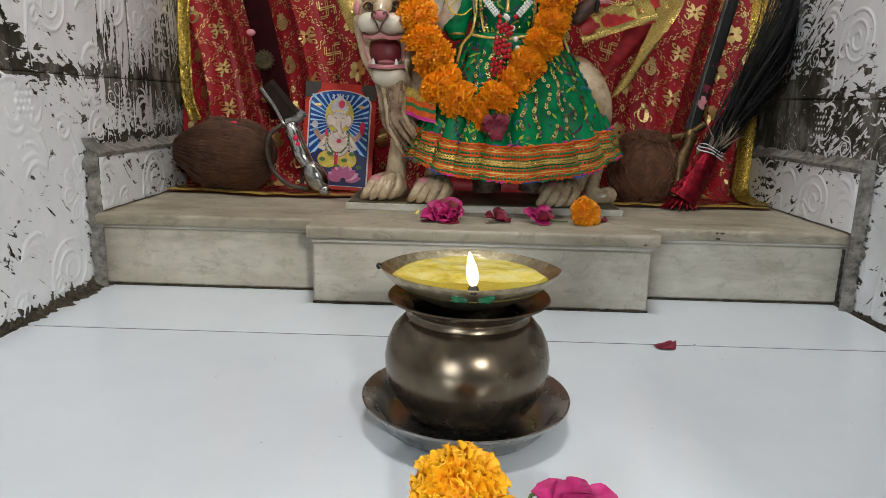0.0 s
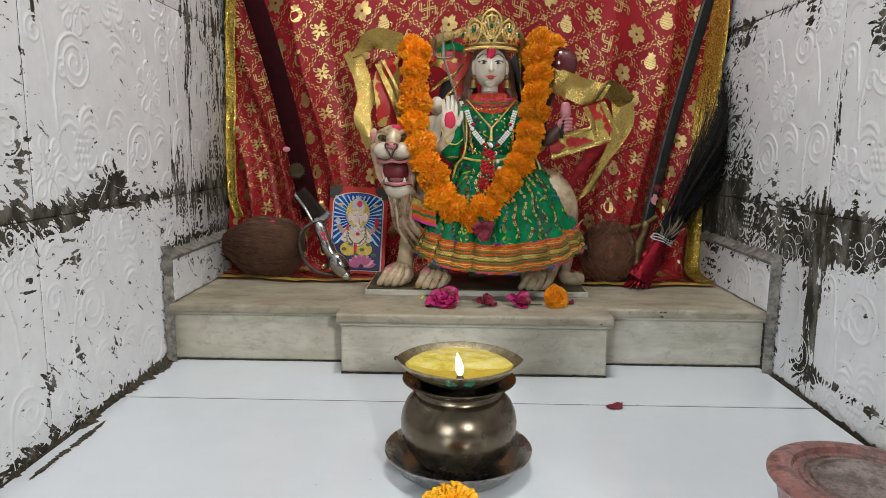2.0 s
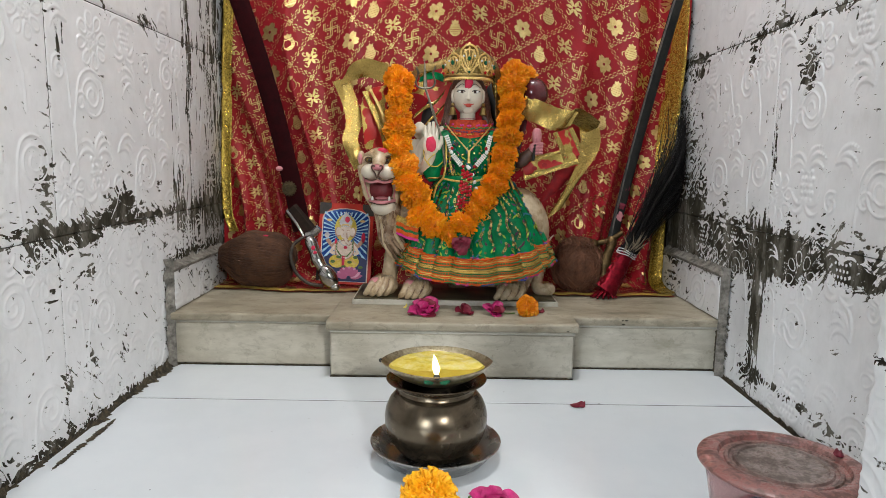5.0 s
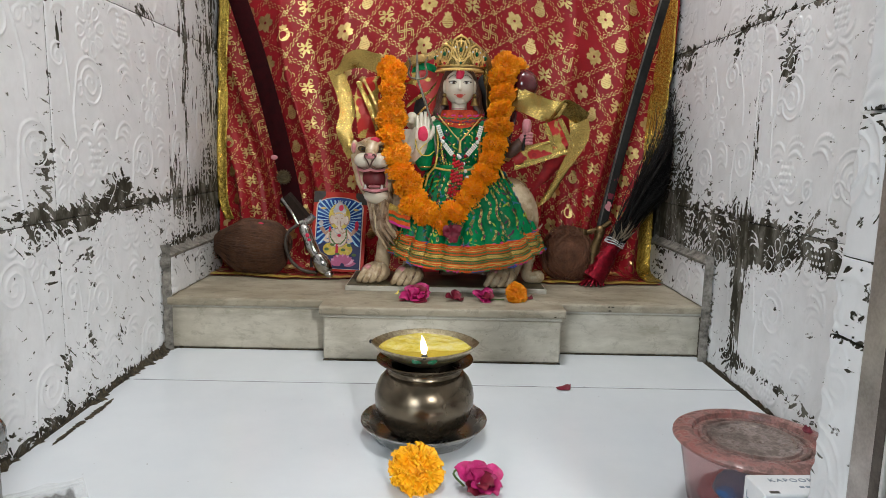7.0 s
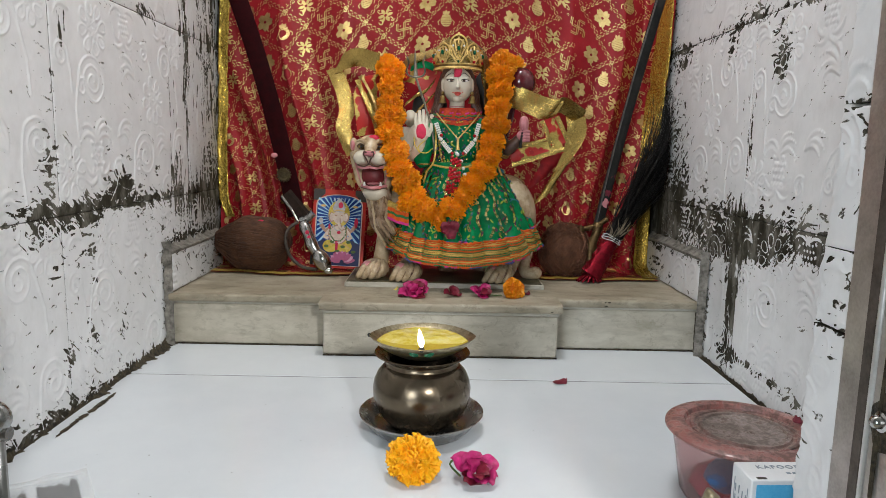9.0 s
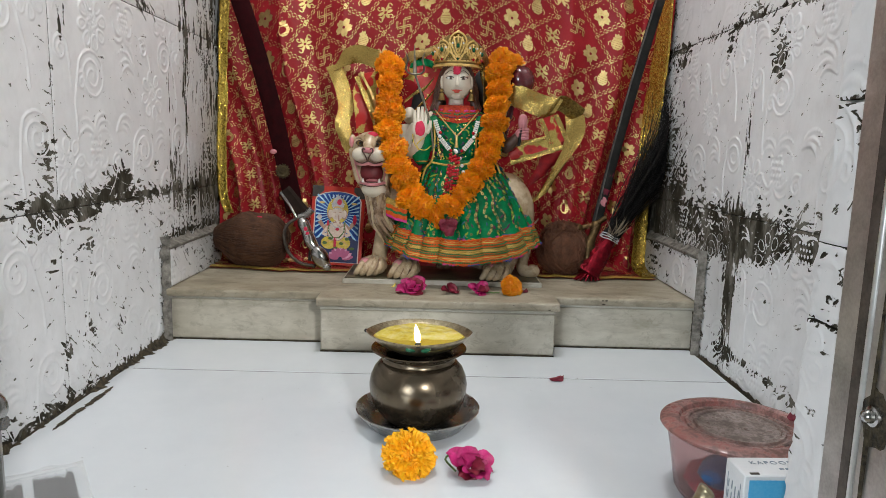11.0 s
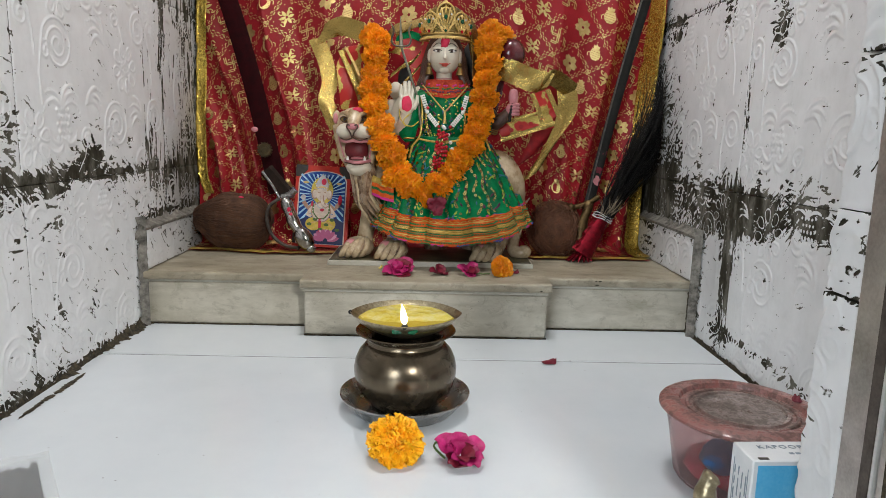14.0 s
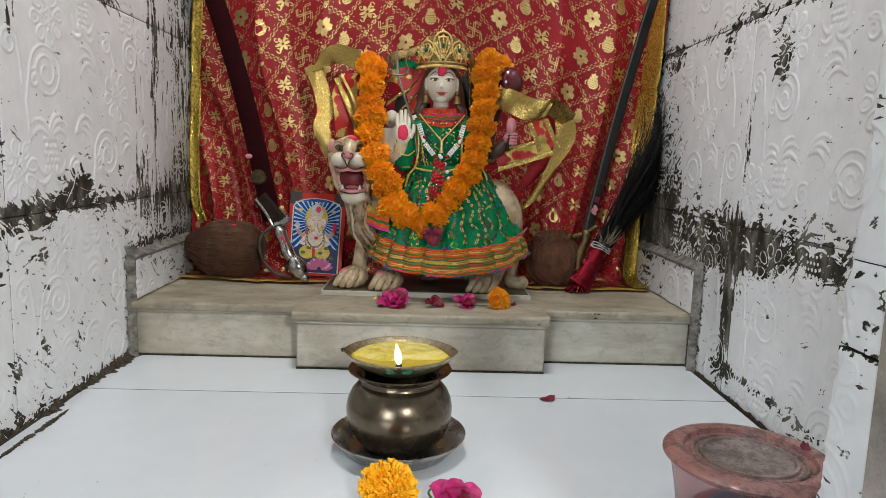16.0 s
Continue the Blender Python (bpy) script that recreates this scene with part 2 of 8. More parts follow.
M = {
    "tile": wall_tile_material(),
    "cement": surface("dark_cement", (0.03, 0.027, 0.02), (0.10, 0.092, 0.072), 30, (0.8, 0.95), bump=0.6, fine=260, depth=0.002),
    "grey_cement": surface("grey_cement", (0.05, 0.045, 0.035), (0.30, 0.28, 0.245), 80, (0.75, 0.95), bump=0.6, fine=240, depth=0.002),
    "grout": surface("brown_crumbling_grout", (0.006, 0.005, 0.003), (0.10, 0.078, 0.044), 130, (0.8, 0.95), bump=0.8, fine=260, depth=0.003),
    "marble": marble_material("stained_grey_marble", (0.25, 0.213, 0.145), (0.45, 0.40, 0.305), (0.055, 0.045, 0.024)),
    "marble_front": marble_material("smeared_pale_marble", (0.45, 0.41, 0.318), (0.67, 0.63, 0.53), (0.22, 0.19, 0.12)),
    "slab_top": marble_material("soiled_slab_top", (0.012, 0.010, 0.005), (0.20, 0.17, 0.09), (0.012, 0.010, 0.005)),
    "floor": floor_material(),
    "slab_edge": marble_material("white_slab_edge", (0.46, 0.44, 0.37), (0.62, 0.60, 0.54), (0.25, 0.22, 0.15)),
    "spot": surface("deep_red_print", (0.30, 0.004, 0.006), (0.48, 0.010, 0.012), 120, (0.4, 0.6), bump=0.2),
    "plaster": surface("white_plaster", (0.62, 0.62, 0.60), (0.72, 0.72, 0.70), 8, (0.7, 0.9), bump=0.2),
    "room_tone": surface("unseen_room_grey", (0.22, 0.235, 0.22), (0.30, 0.315, 0.30), 8, (0.6, 0.8), bump=0.2),
    "cloth": cloth_material(),
    "maroon": surface("maroon_velvet", (0.011, 0.0007, 0.0013), (0.026, 0.0015, 0.0026), 60, (0.8, 0.95), bump=0.3, Specular_IOR_Level=0.1),
    "gold": foil_material("gold_foil_trim", (0.24, 0.135, 0.012), (0.86, 0.62, 0.13), 0.20, 260.0, 0.60),
    "gold_print": surface("pale_gold_print", (0.50, 0.32, 0.11), (0.80, 0.58, 0.26), 60, (0.26, 0.42), 0.95, 0.5, depth=0.0012),
    "gold_ribbon": foil_material("gold_net_ribbon", (0.30, 0.20, 0.045), (0.68, 0.48, 0.15), 0.24, 620.0, 0.22),
    "brocade": brocade_material(),
    "gold_thread": surface("gold_thread_braid", (0.34, 0.21, 0.03), (0.72, 0.52, 0.12), 300, (0.3, 0.45), 0.35, 0.4),
    "old_brass": surface("brown_old_brass", (0.06, 0.036, 0.014), (0.20, 0.13, 0.055), 80, (0.35, 0.55), 0.85, 0.2),
    "gold_metal": surface("gilt_metal", (0.58, 0.37, 0.11), (0.90, 0.66, 0.27), 120, (0.25, 0.4), 0.95, 0.2),
    "brass": surface("aged_brass", (0.16, 0.10, 0.035), (0.36, 0.25, 0.09), 80, (0.3, 0.5), 0.95, 0.2),
    "pot": pot_material(),
    "dark_steel": surface("darkened_steel_plate", (0.24, 0.235, 0.225), (0.44, 0.435, 0.42), 30, (0.2, 0.34), 0.95, 0.1),
    "steel": surface("brushed_steel", (0.32, 0.30, 0.28), (0.62, 0.60, 0.57), 26, (0.30, 0.48), 0.92, 0.2),
    "glint_steel": surface("pale_glint_steel", (0.62, 0.61, 0.60), (0.82, 0.81, 0.80), 60, (0.28, 0.4), 0.85, 0.1),
    "chrome": surface("polished_steel", (0.30, 0.29, 0.275), (0.58, 0.575, 0.56), 60, (0.08, 0.2), 1.0, 0.05),
    "blade": surface("dull_grey_blade", (0.008, 0.0078, 0.007), (0.025, 0.024, 0.021), 40, (0.5, 0.7), 0.2, 0.2, Specular_IOR_Level=0.25),
    "black": surface("plain_black", (0.008, 0.008, 0.008), (0.02, 0.02, 0.02), 60, (0.5, 0.7), bump=0.2),
    "ghee": ghee_material(),
    "oil": surface("melted_yellow_ghee", (0.48, 0.36, 0.03), (0.66, 0.53, 0.10), 30, (0.05, 0.1), bump=0.03),
    "rust_edge": surface("brown_steel_edge", (0.045, 0.036, 0.030), (0.15, 0.125, 0.108), 60, (0.4, 0.6), 0.6, 0.3),
    "pale_brass": surface("dull_pale_brass", (0.20, 0.155, 0.085), (0.50, 0.43, 0.29), 130, (0.25, 0.4), 0.92, 0.5),
    "flame": glow_material("flame_glow", (1.0, 0.82, 0.45), 5.5),
    "lamp_face": glow_material("lamp_face_glow", (1.0, 0.985, 0.95), 5.0),
    "sky_glow": glow_material("daylight_backdrop", (0.80, 0.90, 1.0), 2.2),
    "marigold": surface("orange_marigold_petals", (0.94, 0.27, 0.002), (1.0, 0.46, 0.006), 90, (0.45, 0.6), bump=0.2, per_piece=0.25, Subsurface_Weight=0.35, Subsurface_Radius=(0.004, 0.002, 0.0005)),
    "marigold_yellow": surface("amber_marigold_petals", (0.96, 0.42, 0.003), (1.0, 0.58, 0.012), 90, (0.5, 0.65), bump=0.2, Subsurface_Weight=0.12, Subsurface_Radius=(0.004, 0.002, 0.0005)),
    "rose": surface("magenta_rose_petals", (0.27, 0.004, 0.065), (0.56, 0.020, 0.18), 70, (0.45, 0.6), bump=0.2, per_piece=0.3),
    "rose_dark": surface("dark_crimson_petals", (0.09, 0.0015, 0.010), (0.23, 0.004, 0.028), 70, (0.5, 0.65), bump=0.2),
    "stem": surface("green_stem", (0.05, 0.10, 0.02), (0.11, 0.19, 0.05), 90, (0.5, 0.7)),
    "skin": surface("painted_cream_marble", (0.58, 0.515, 0.405), (0.70, 0.64, 0.525), 30, (0.22, 0.36), bump=0.1, Coat_Weight=0.3),
    "lion": surface("painted_tan_marble", (0.30, 0.195, 0.100), (0.66, 0.535, 0.355), 34, (0.20, 0.36), bump=0.25, fine=160, depth=0.0012, Coat_Weight=0.25),
    "lion_mane": surface("brown_carved_mane", (0.075, 0.038, 0.020), (0.44, 0.31, 0.20), 48, (0.2, 0.35), bump=0.4),
    "hair": surface("painted_brown_hair", (0.035, 0.014, 0.009), (0.13, 0.065, 0.042), 70, (0.35, 0.5), bump=0.3),
    "red_paint": surface("vermilion_paint", (0.50, 0.008, 0.04), (0.70, 0.02, 0.09), 120, (0.5, 0.7), bump=0.3),
    "lip": surface("red_lip_paint", (0.5, 0.05, 0.035), (0.6, 0.08, 0.05), 120, (0.35, 0.5), bump=0.0),
    "mouth": surface("dark_red_mouth", (0.10, 0.008, 0.012), (0.20, 0.02, 0.025), 90, (0.4, 0.6)),
    "pink": surface("pink_paint", (0.50, 0.17, 0.19), (0.66, 0.28, 0.30), 60, (0.35, 0.5)),
    "ink": surface("dark_paint_line", (0.02, 0.015, 0.012), (0.05, 0.04, 0.03), 80, (0.4, 0.6)),
    "green": surface("green_satin", (0.0, 0.085, 0.026), (0.001, 0.26, 0.085), 40, (0.32, 0.45), bump=0.3, fine=700, Specular_IOR_Level=0.13),
    "orange_cloth": surface("orange_trim", (0.52, 0.058, 0.010), (0.78, 0.150, 0.022), 160, (0.5, 0.7), bump=0.4, Specular_IOR_Level=0.15),
    "red_cloth": surface("red_gauze", (0.13, 0.004, 0.006), (0.30, 0.012, 0.014), 60, (0.45, 0.65), bump=0.3, Specular_IOR_Level=0.2),
    "blue": surface("blue_thread", (0.02, 0.04, 0.26), (0.04, 0.09, 0.42), 90, (0.5, 0.7)),
    "magenta": surface("magenta_thread", (0.50, 0.015, 0.20), (0.66, 0.03, 0.30), 90, (0.5, 0.7)),
    "sequin": surface("gold_sequin", (0.60, 0.46, 0.14), (0.85, 0.70, 0.30), 200, (0.15, 0.25), 1.0, 0.0),
    "bead_red": surface("red_glass_bead", (0.34, 0.005, 0.012), (0.50, 0.015, 0.025), 200, (0.12, 0.2), bump=0.0),
    "bead_white": surface("white_bead", (0.72, 0.72, 0.68), (0.80, 0.80, 0.76), 200, (0.2, 0.3), bump=0.0),
    "gem": surface("green_gem", (0.0, 0.05, 0.02), (0.01, 0.12, 0.05), 200, (0.05, 0.1), bump=0.0),
    "husk": surface("coconut_husk", (0.030, 0.011, 0.005), (0.15, 0.066, 0.032), 45, (0.8, 0.95), bump=0.8, fine=420, depth=0.003),
    "fibre": surface("rust_brown_fibre", (0.085, 0.034, 0.018), (0.27, 0.115, 0.060), 60, (0.75, 0.95), bump=0.4),
    "bristle": surface("black_bristle", (0.002, 0.002, 0.002), (0.006, 0.0055, 0.005), 80, (0.28, 0.42), bump=0.1, Specular_IOR_Level=0.24),
    "red_foil": foil_material("red_foil_wrap", (0.10, 0.002, 0.006), (0.25, 0.006, 0.018), 0.34, 120.0),
    "maroon_glaze": surface("glossy_maroon", (0.07, 0.008, 0.012), (0.15, 0.02, 0.024), 50, (0.1, 0.2), bump=0.05, Coat_Weight=0.5),
    "picture_red": surface("red_picture_border", (0.42, 0.018, 0.010), (0.58, 0.035, 0.018), 60, (0.25, 0.35), bump=0.05),
    "picture_blue": surface("blue_print", (0.010, 0.036, 0.21), (0.03, 0.11, 0.40), 40, (0.22, 0.32), bump=0.05),
    "picture_ray": surface("pale_blue_print", (0.22, 0.50, 0.74), (0.45, 0.70, 0.86), 60, (0.22, 0.32), bump=0.05),
    "picture_cream": surface("cream_print", (0.62, 0.50, 0.42), (0.76, 0.66, 0.56), 120, (0.22, 0.32), bump=0.05),
    "picture_yellow": surface("yellow_print", (0.60, 0.45, 0.06), (0.75, 0.60, 0.12), 120, (0.22, 0.32), bump=0.05),
    "picture_pink": surface("pink_print", (0.50, 0.20, 0.34), (0.70, 0.38, 0.52), 120, (0.22, 0.32), bump=0.05),
    "lid": lid_material(),
    "tub": surface("translucent_pink_plastic", (0.74, 0.55, 0.55), (0.86, 0.70, 0.69), 14, (0.12, 0.26), bump=0.05, Transmission_Weight=0.9, IOR=1.08),
    "carton_white": surface("white_carton", (0.70, 0.72, 0.74), (0.80, 0.81, 0.82), 30, (0.4, 0.55), bump=0.05),
    "carton_blue": surface("sky_blue_carton", (0.05, 0.40, 0.72), (0.20, 0.58, 0.82), 14, (0.3, 0.45), bump=0.05),
    "plastic_bag": clear_material("clear_plastic_film", (0.70, 0.72, 0.72), 0.05, 0.4, 0.46),
    "grey_contents": surface("grey_packet", (0.012, 0.013, 0.014), (0.085, 0.088, 0.09), 120, (0.5, 0.7)),
}


def tinted(name, c, rough=0.5):
    return surface(name, tuple(0.85 * k for k in c), tuple(min(1.0, 1.12 * k) for k in c), 90, (rough, rough + 0.15), bump=0.15)


# ---- mesh helpers ----


class Shape:
    """Collects verts and faces of one mesh."""

    def __init__(self):
        self.v, self.f, self.m = [], [], []

    def add(self, verts, faces, m=0):
        o = len(self.v)
        self.v += [tuple(p) for p in verts]
        self.f += [tuple(i + o for i in f) for f in faces]
        self.m += [m] * len(faces)
        return self

    def grid(self, pts, m=0, loop=False):
        """pts: rows of equal length; loop closes each row."""
        nr, nc = len(pts), len(pts[0])
        faces = []
        for i in range(nr - 1):
            for j in range(nc if loop else nc - 1):
                k = (j + 1) % nc
                faces.append((i * nc + j, i * nc + k, (i + 1) * nc + k, (i + 1) * nc + j))
        return self.add([p for r in pts for p in r], faces, m)

    def blob(self, c, r, m=0, seg=18, rings=12, turn=None, fn=None):
        r = (r, r, r) if isinstance(r, (int, float)) else r
        rows = []
        for i in range(rings + 1):
            a = math.pi * i / rings
            row = []
            for j in range(seg):
                b = 2 * math.pi * j / seg
                p = Vector((math.sin(a) * math.cos(b), math.sin(a) * math.sin(b), -math.cos(a)))
                k = fn(p) if fn else 1.0
                p = Vector((p.x * r[0] * k, p.y * r[1] * k, p.z * r[2] * k))
                if turn:
                    p = turn @ p
                row.append(p + Vector(c))
            rows.append(row)
        return self.grid(rows, m, True)

    def tube(self, pts, rad, m=0, seg=10, flat=1.0, up=(0, 0, 1)):
        """A swept tube; rad: one radius, or one a point; flat: thickness against width."""
        pts = [Vector(p) for p in pts]
        n = len(pts)
        rad = [rad] * n if isinstance(rad, (int, float)) else rad
        rows = []
        side = None
        for i, p in enumerate(pts):
            t = (pts[min(i + 1, n - 1)] - pts[max(i - 1, 0)]).normalized()
            ref = Vector(up) if side is None else side.cross(t)
            s = t.cross(ref) if side is None else (side - t * side.dot(t))
            if s.length < 1e-6:
                s = t.cross(Vector((1, 0.3, 0.2)))
            s.normalize()
            side = s
            q = t.cross(s)
            rows.append([p + s * (rad[i] * math.cos(2 * math.pi * k / seg)) + q * (rad[i] * flat * math.sin(2 * math.pi * k / seg)) for k in range(seg)])
        o = len(self.v)
        self.grid(rows, m, True)
        self.f.append(tuple(o + k for k in reversed(range(seg))))
        self.f.append(tuple(o + (n - 1) * seg + k for k in range(seg)))
        self.m += [m, m]
        return self

    def lathe(self, profile, c=(0, 0, 0), seg=48, m=0, fn=None):
        rows = []
        for r, z in profile:
            rows.append([(c[0] + r * (fn(a, r, z) if fn else 1) * math.cos(a), c[1] + r * (fn(a, r, z) if fn else 1) * math.sin(a), c[2] + z) for a in (2 * math.pi * k / seg for k in range(seg))])
        return self.grid(rows, m, True)

    def box(self, lo, hi, m=0, bevel=0.002, turn=None, about=(0, 0, 0)):
        b = bmesh.new()
        bmesh.ops.create_cube(b, size=1.0)
        size = [h - l for l, h in zip(lo, hi)]
        mid = Vector([(h + l) / 2 for l, h in zip(lo, hi)])
        for v in b.verts:
            v.co = Vector((v.co.x * size[0], v.co.y * size[1], v.co.z * size[2]))
        if bevel:
            bmesh.ops.bevel(b, geom=b.edges[:], offset=min(bevel, min(size) * 0.45), segments=1, affect="EDGES")
        b.verts.index_update()
        pts = [v.co + mid for v in b.verts]
        if turn:
            pts = [turn @ (p - Vector(about)) + Vector(about) for p in pts]
        self.add(pts, [[v.index for v in f.verts] for f in b.faces], m)
        b.free()
        return self

    def slab(self, outline, thick, m=0, put=lambda p: p):
        """A flat plate from an outline in its own x, z plane, thick towards y."""
        n = len(outline)
        front = [put(Vector((x, 0, z))) for x, z in outline]
        back = [put(Vector((x, thick, z))) for x, z in outline]
        faces = [tuple(range(n)), tuple(reversed(range(n, 2 * n)))]
        faces += [((i + 1) % n, i, n + i, n + (i + 1) % n) for i in range(n)]
        return self.add(front + back, faces, m)

    def ribbon(self, pts, width, m=0, across=(0, 0, 1), thick=0.0008, waves=0.0, bow=0.0):
        """A band along pts; across: one direction, or one a point."""
        pts = [Vector(p) for p in pts]
        n = len(pts)
        width = [width] * n if isinstance(width, (int, float)) else width
        across = [across] * n if isinstance(across[0], (int, float)) else across
        ring = []
        for i, p in enumerate(pts):
            a = Vector(across[i]).normalized()
            t = (pts[min(i + 1, n - 1)] - pts[max(i - 1, 0)]).normalized()
            q = t.cross(a).normalized()
            row = []
            for k in range(5):
                s = k / 4 - 0.5
                row.append(p + a * (width[i] * s) + q * (waves * math.sin(i * 1.7 + k * 1.3) - bow * width[i] * (4 * s * s - 0.5) * math.sin(0.6 + i * 0.33)))
            low = [r + q * thick for r in reversed(row)]
            ring.append(row + low)
        self.grid(ring, m, True)
        o = len(self.v) - 10 * n
        self.f.append(tuple(o + k for k in range(10)))
        self.f.append(tuple(o + (n - 1) * 10 + k for k in reversed(range(10))))
        self.m += [m, m]
        return self


def curve(pts, n):
    """n points on a smooth curve through pts."""
    pts = [Vector(p) for p in pts]
    ext = [pts[0] * 2 - pts[1]] + pts + [pts[-1] * 2 - pts[-2]]
    out = []
    for i in range(n):
        u = i / (n - 1) * (len(pts) - 1)
        k = min(int(u), len(pts) - 2)
        t = u - k
        a, b, c, d = ext[k:k + 4]
        out.append(0.5 * (2 * b + (c - a) * t + (2 * a - 5 * b + 4 * c - d) * t * t + (3 * b - a - 3 * c + d) * t ** 3))
    return out


def mesh_of(name, s, mats, crease=42):
    me = bpy.data.meshes.new(name)
    me.from_pydata(s.v, [], s.f)
    for mt in (mats if isinstance(mats, (list, tuple)) else [mats]):
        me.materials.append(mt)
    me.polygons.foreach_set("material_index", s.m)
    me.polygons.foreach_set("use_smooth", [True] * len(s.f))
    me.update()
    b = bmesh.new()
    b.from_mesh(me)
    bmesh.ops.recalc_face_normals(b, faces=b.faces[:])
    b.to_mesh(me)
    b.free()
    me.set_sharp_from_angle(angle=radians(crease))
    return me


def thing(name, at, label, category, group="", kind=""):
    ob = new(name)
    ob.empty_display_size = 0.02
    ob.location = at
    return tagged(ob, label, category, group, kind)


def part(name, s, material, parent, label="", crease=42, kind=""):
    """One mesh, given in world places, as a part of a thing or of a part."""
    me = s if isinstance(s, bpy.types.Mesh) else mesh_of(name, s, material, crease)
    ob = new(name, me)
    ob.parent = parent
    if parent.parent is None:
        ob.matrix_parent_inverse = Matrix.Translation(-parent.location)
    return tagged(ob, label, kind=kind)


def whole(name, s, material, label, category, kind="", crease=42):
    ob = new(name, s if isinstance(s, bpy.types.Mesh) else mesh_of(name, s, material, crease))
    return tagged(ob, label, category, "", kind)


def piece(name, me, parent, m, label=""):
    """An object of its own on a shared mesh, under a thing, at the pose m."""
    ob = new(name, me)
    ob.parent = parent
    if parent.parent is None:
        ob.matrix_parent_inverse = Matrix.Translation(-parent.location)
    ob.matrix_basis = m
    return tagged(ob, label)


# ---- the niche: wall tiles with a pressed floral relief ----
WEST, EAST, NORTH, SOUTH = -0.452, 0.510, 1.172, 0.125
TILE_W, TILE_H, STEP = 0.441, 0.301, 0.0016
LEDGE = 0.097


def relief_strokes():
    out = []

    def line(pts, w, h=1.0):
        full = [pts[0]]
        for (xa, ya), (xb, yb) in zip(pts, pts[1:]):
            k = max(1, int(math.hypot(xb - xa, yb - ya) / (0.5 * w)))
            full += [(xa + (xb - xa) * i / k, ya + (yb - ya) * i / k) for i in range(1, k + 1)]
        out.append((np.array(full), w, h))

    def spiral(cx, cy, r, turns, way, a0, tail=()):
        pts = [(x, y) for x, y in tail]
        n = 46
        for i in range(n):
            t = i / (n - 1)
            k = r * (1 - 0.86 * t)
            a = a0 + way * t * turns * 2 * math.pi
            pts.append((cx + k * math.cos(a), cy + k * math.sin(a)))
        line(pts, 0.0016)

    def flower(cx, cy, r):
        for i in range(8):
            a = i * math.pi / 4 + 0.2
            c, q = math.cos(a), math.sin(a)
            loop = []
            for k in range(17):
                b = 2 * math.pi * k / 16
                along, side = 0.70 * r + 0.27 * r * math.cos(b), (0.19 + 0.05 * math.cos(b)) * r * math.sin(b)
                loop.append((cx + along * c - side * q, cy + along * q + side * c))
            line(loop, 0.0016)
            line([(cx + 0.66 * r * c, cy + 0.66 * r * q), (cx + 0.84 * r * c, cy + 0.84 * r * q)], 0.0042, 0.55)
        for i in range(6):
            a = i * math.pi / 3
            line([(cx + 0.24 * r * math.cos(a) + k * math.cos(b), cy + 0.24 * r * math.sin(a) + k * math.sin(b)) for k, b in ((0.0034, j * math.pi / 5) for j in range(11))], 0.0011, 0.8)
        line([(cx, cy)], 0.0022)

    def fan(cx, cy, a0, way, size, n=4):
        for i in range(n):
            a = a0 + way * i * 0.33
            k = size * (1 - 0.13 * i)
            pts = []
            for j in range(14):
                t = j / 13
                b = a + way * 0.8 * t * t
                pts.append((cx + k * t * math.cos(b), cy + k * t * math.sin(b)))
            for j, q in enumerate(pts):
                line([q], 0.0010 + 0.0026 * math.sin(math.pi * min(1, 0.15 + 0.8 * j / 13)), 0.95)

    def pine(cx, cy, s):
        for i in range(5):
            for j in range(4):
                line([(cx + (j - 1.5 + 0.5 * (i % 2)) * 0.0085 * s, cy + (i - 2) * 0.0095 * s)], 0.0034)
        for a in (0.7, 1.2, 1.57, 1.95, 2.45):
            fan(cx, cy + 0.02 * s, a, 1 if a > 1.57 else -1, 0.045 * s, 1)
        for a in (-0.5, -1.2, -2.0, -2.7):
            fan(cx, cy - 0.02 * s, a, -1 if a < -1.57 else 1, 0.036 * s, 1)

    flower(0.105, 0.250, 0.038)
    flower(0.292, 0.165, 0.040)
    flower(0.030, 0.055, 0.038)
    flower(0.400, 0.262, 0.034)
    spiral(0.098, 0.178, 0.036, 2.4, -1, 2.6, ((0.055, 0.10), (0.052, 0.14), (0.060, 0.175)))
    spiral(0.255, 0.075, 0.038, 2.4, -1, 2.8, ((0.215, 0.005), (0.212, 0.04), (0.216, 0.07)))
    spiral(0.345, 0.232, 0.030, 2.2, 1, 0.6, ((0.395, 0.15), (0.392, 0.19), (0.378, 0.23)))
    spiral(0.402, 0.092, 0.032, 2.2, -1, 2.4, ((0.372, 0.02), (0.368, 0.06), (0.373, 0.10)))
    spiral(0.070, 0.168, 0.014, 1.5, 1, 0.3)
    spiral(0.228, 0.060, 0.014, 1.5, 1, 0.3)
    spiral(0.262, 0.238, 0.016, 1.6, -1, 2.2, ((0.29, 0.20), (0.284, 0.22), (0.272, 0.245)))
    spiral(0.160, 0.055, 0.016, 1.6, 1, 1.0, ((0.13, 0.01), (0.15, 0.03)))
    spiral(0.022, 0.205, 0.018, 1.6, 1, 0.5, ((0.045, 0.16), (0.042, 0.19)))
    fan(0.225, 0.195, 1.5, 1, 0.060)
    fan(0.345, 0.082, 1.5, 1, 0.056)
    fan(0.165, 0.105, 1.1, -1, 0.050, 3)
    fan(0.045, 0.265, 2.0, 1, 0.048, 3)
    fan(0.315, 0.012, 1.2, -1, 0.050, 3)
    pine(0.100, 0.075, 1.0)
    pine(0.195, 0.268, 0.85)
    pine(0.330, 0.295, 0.7)
    return out


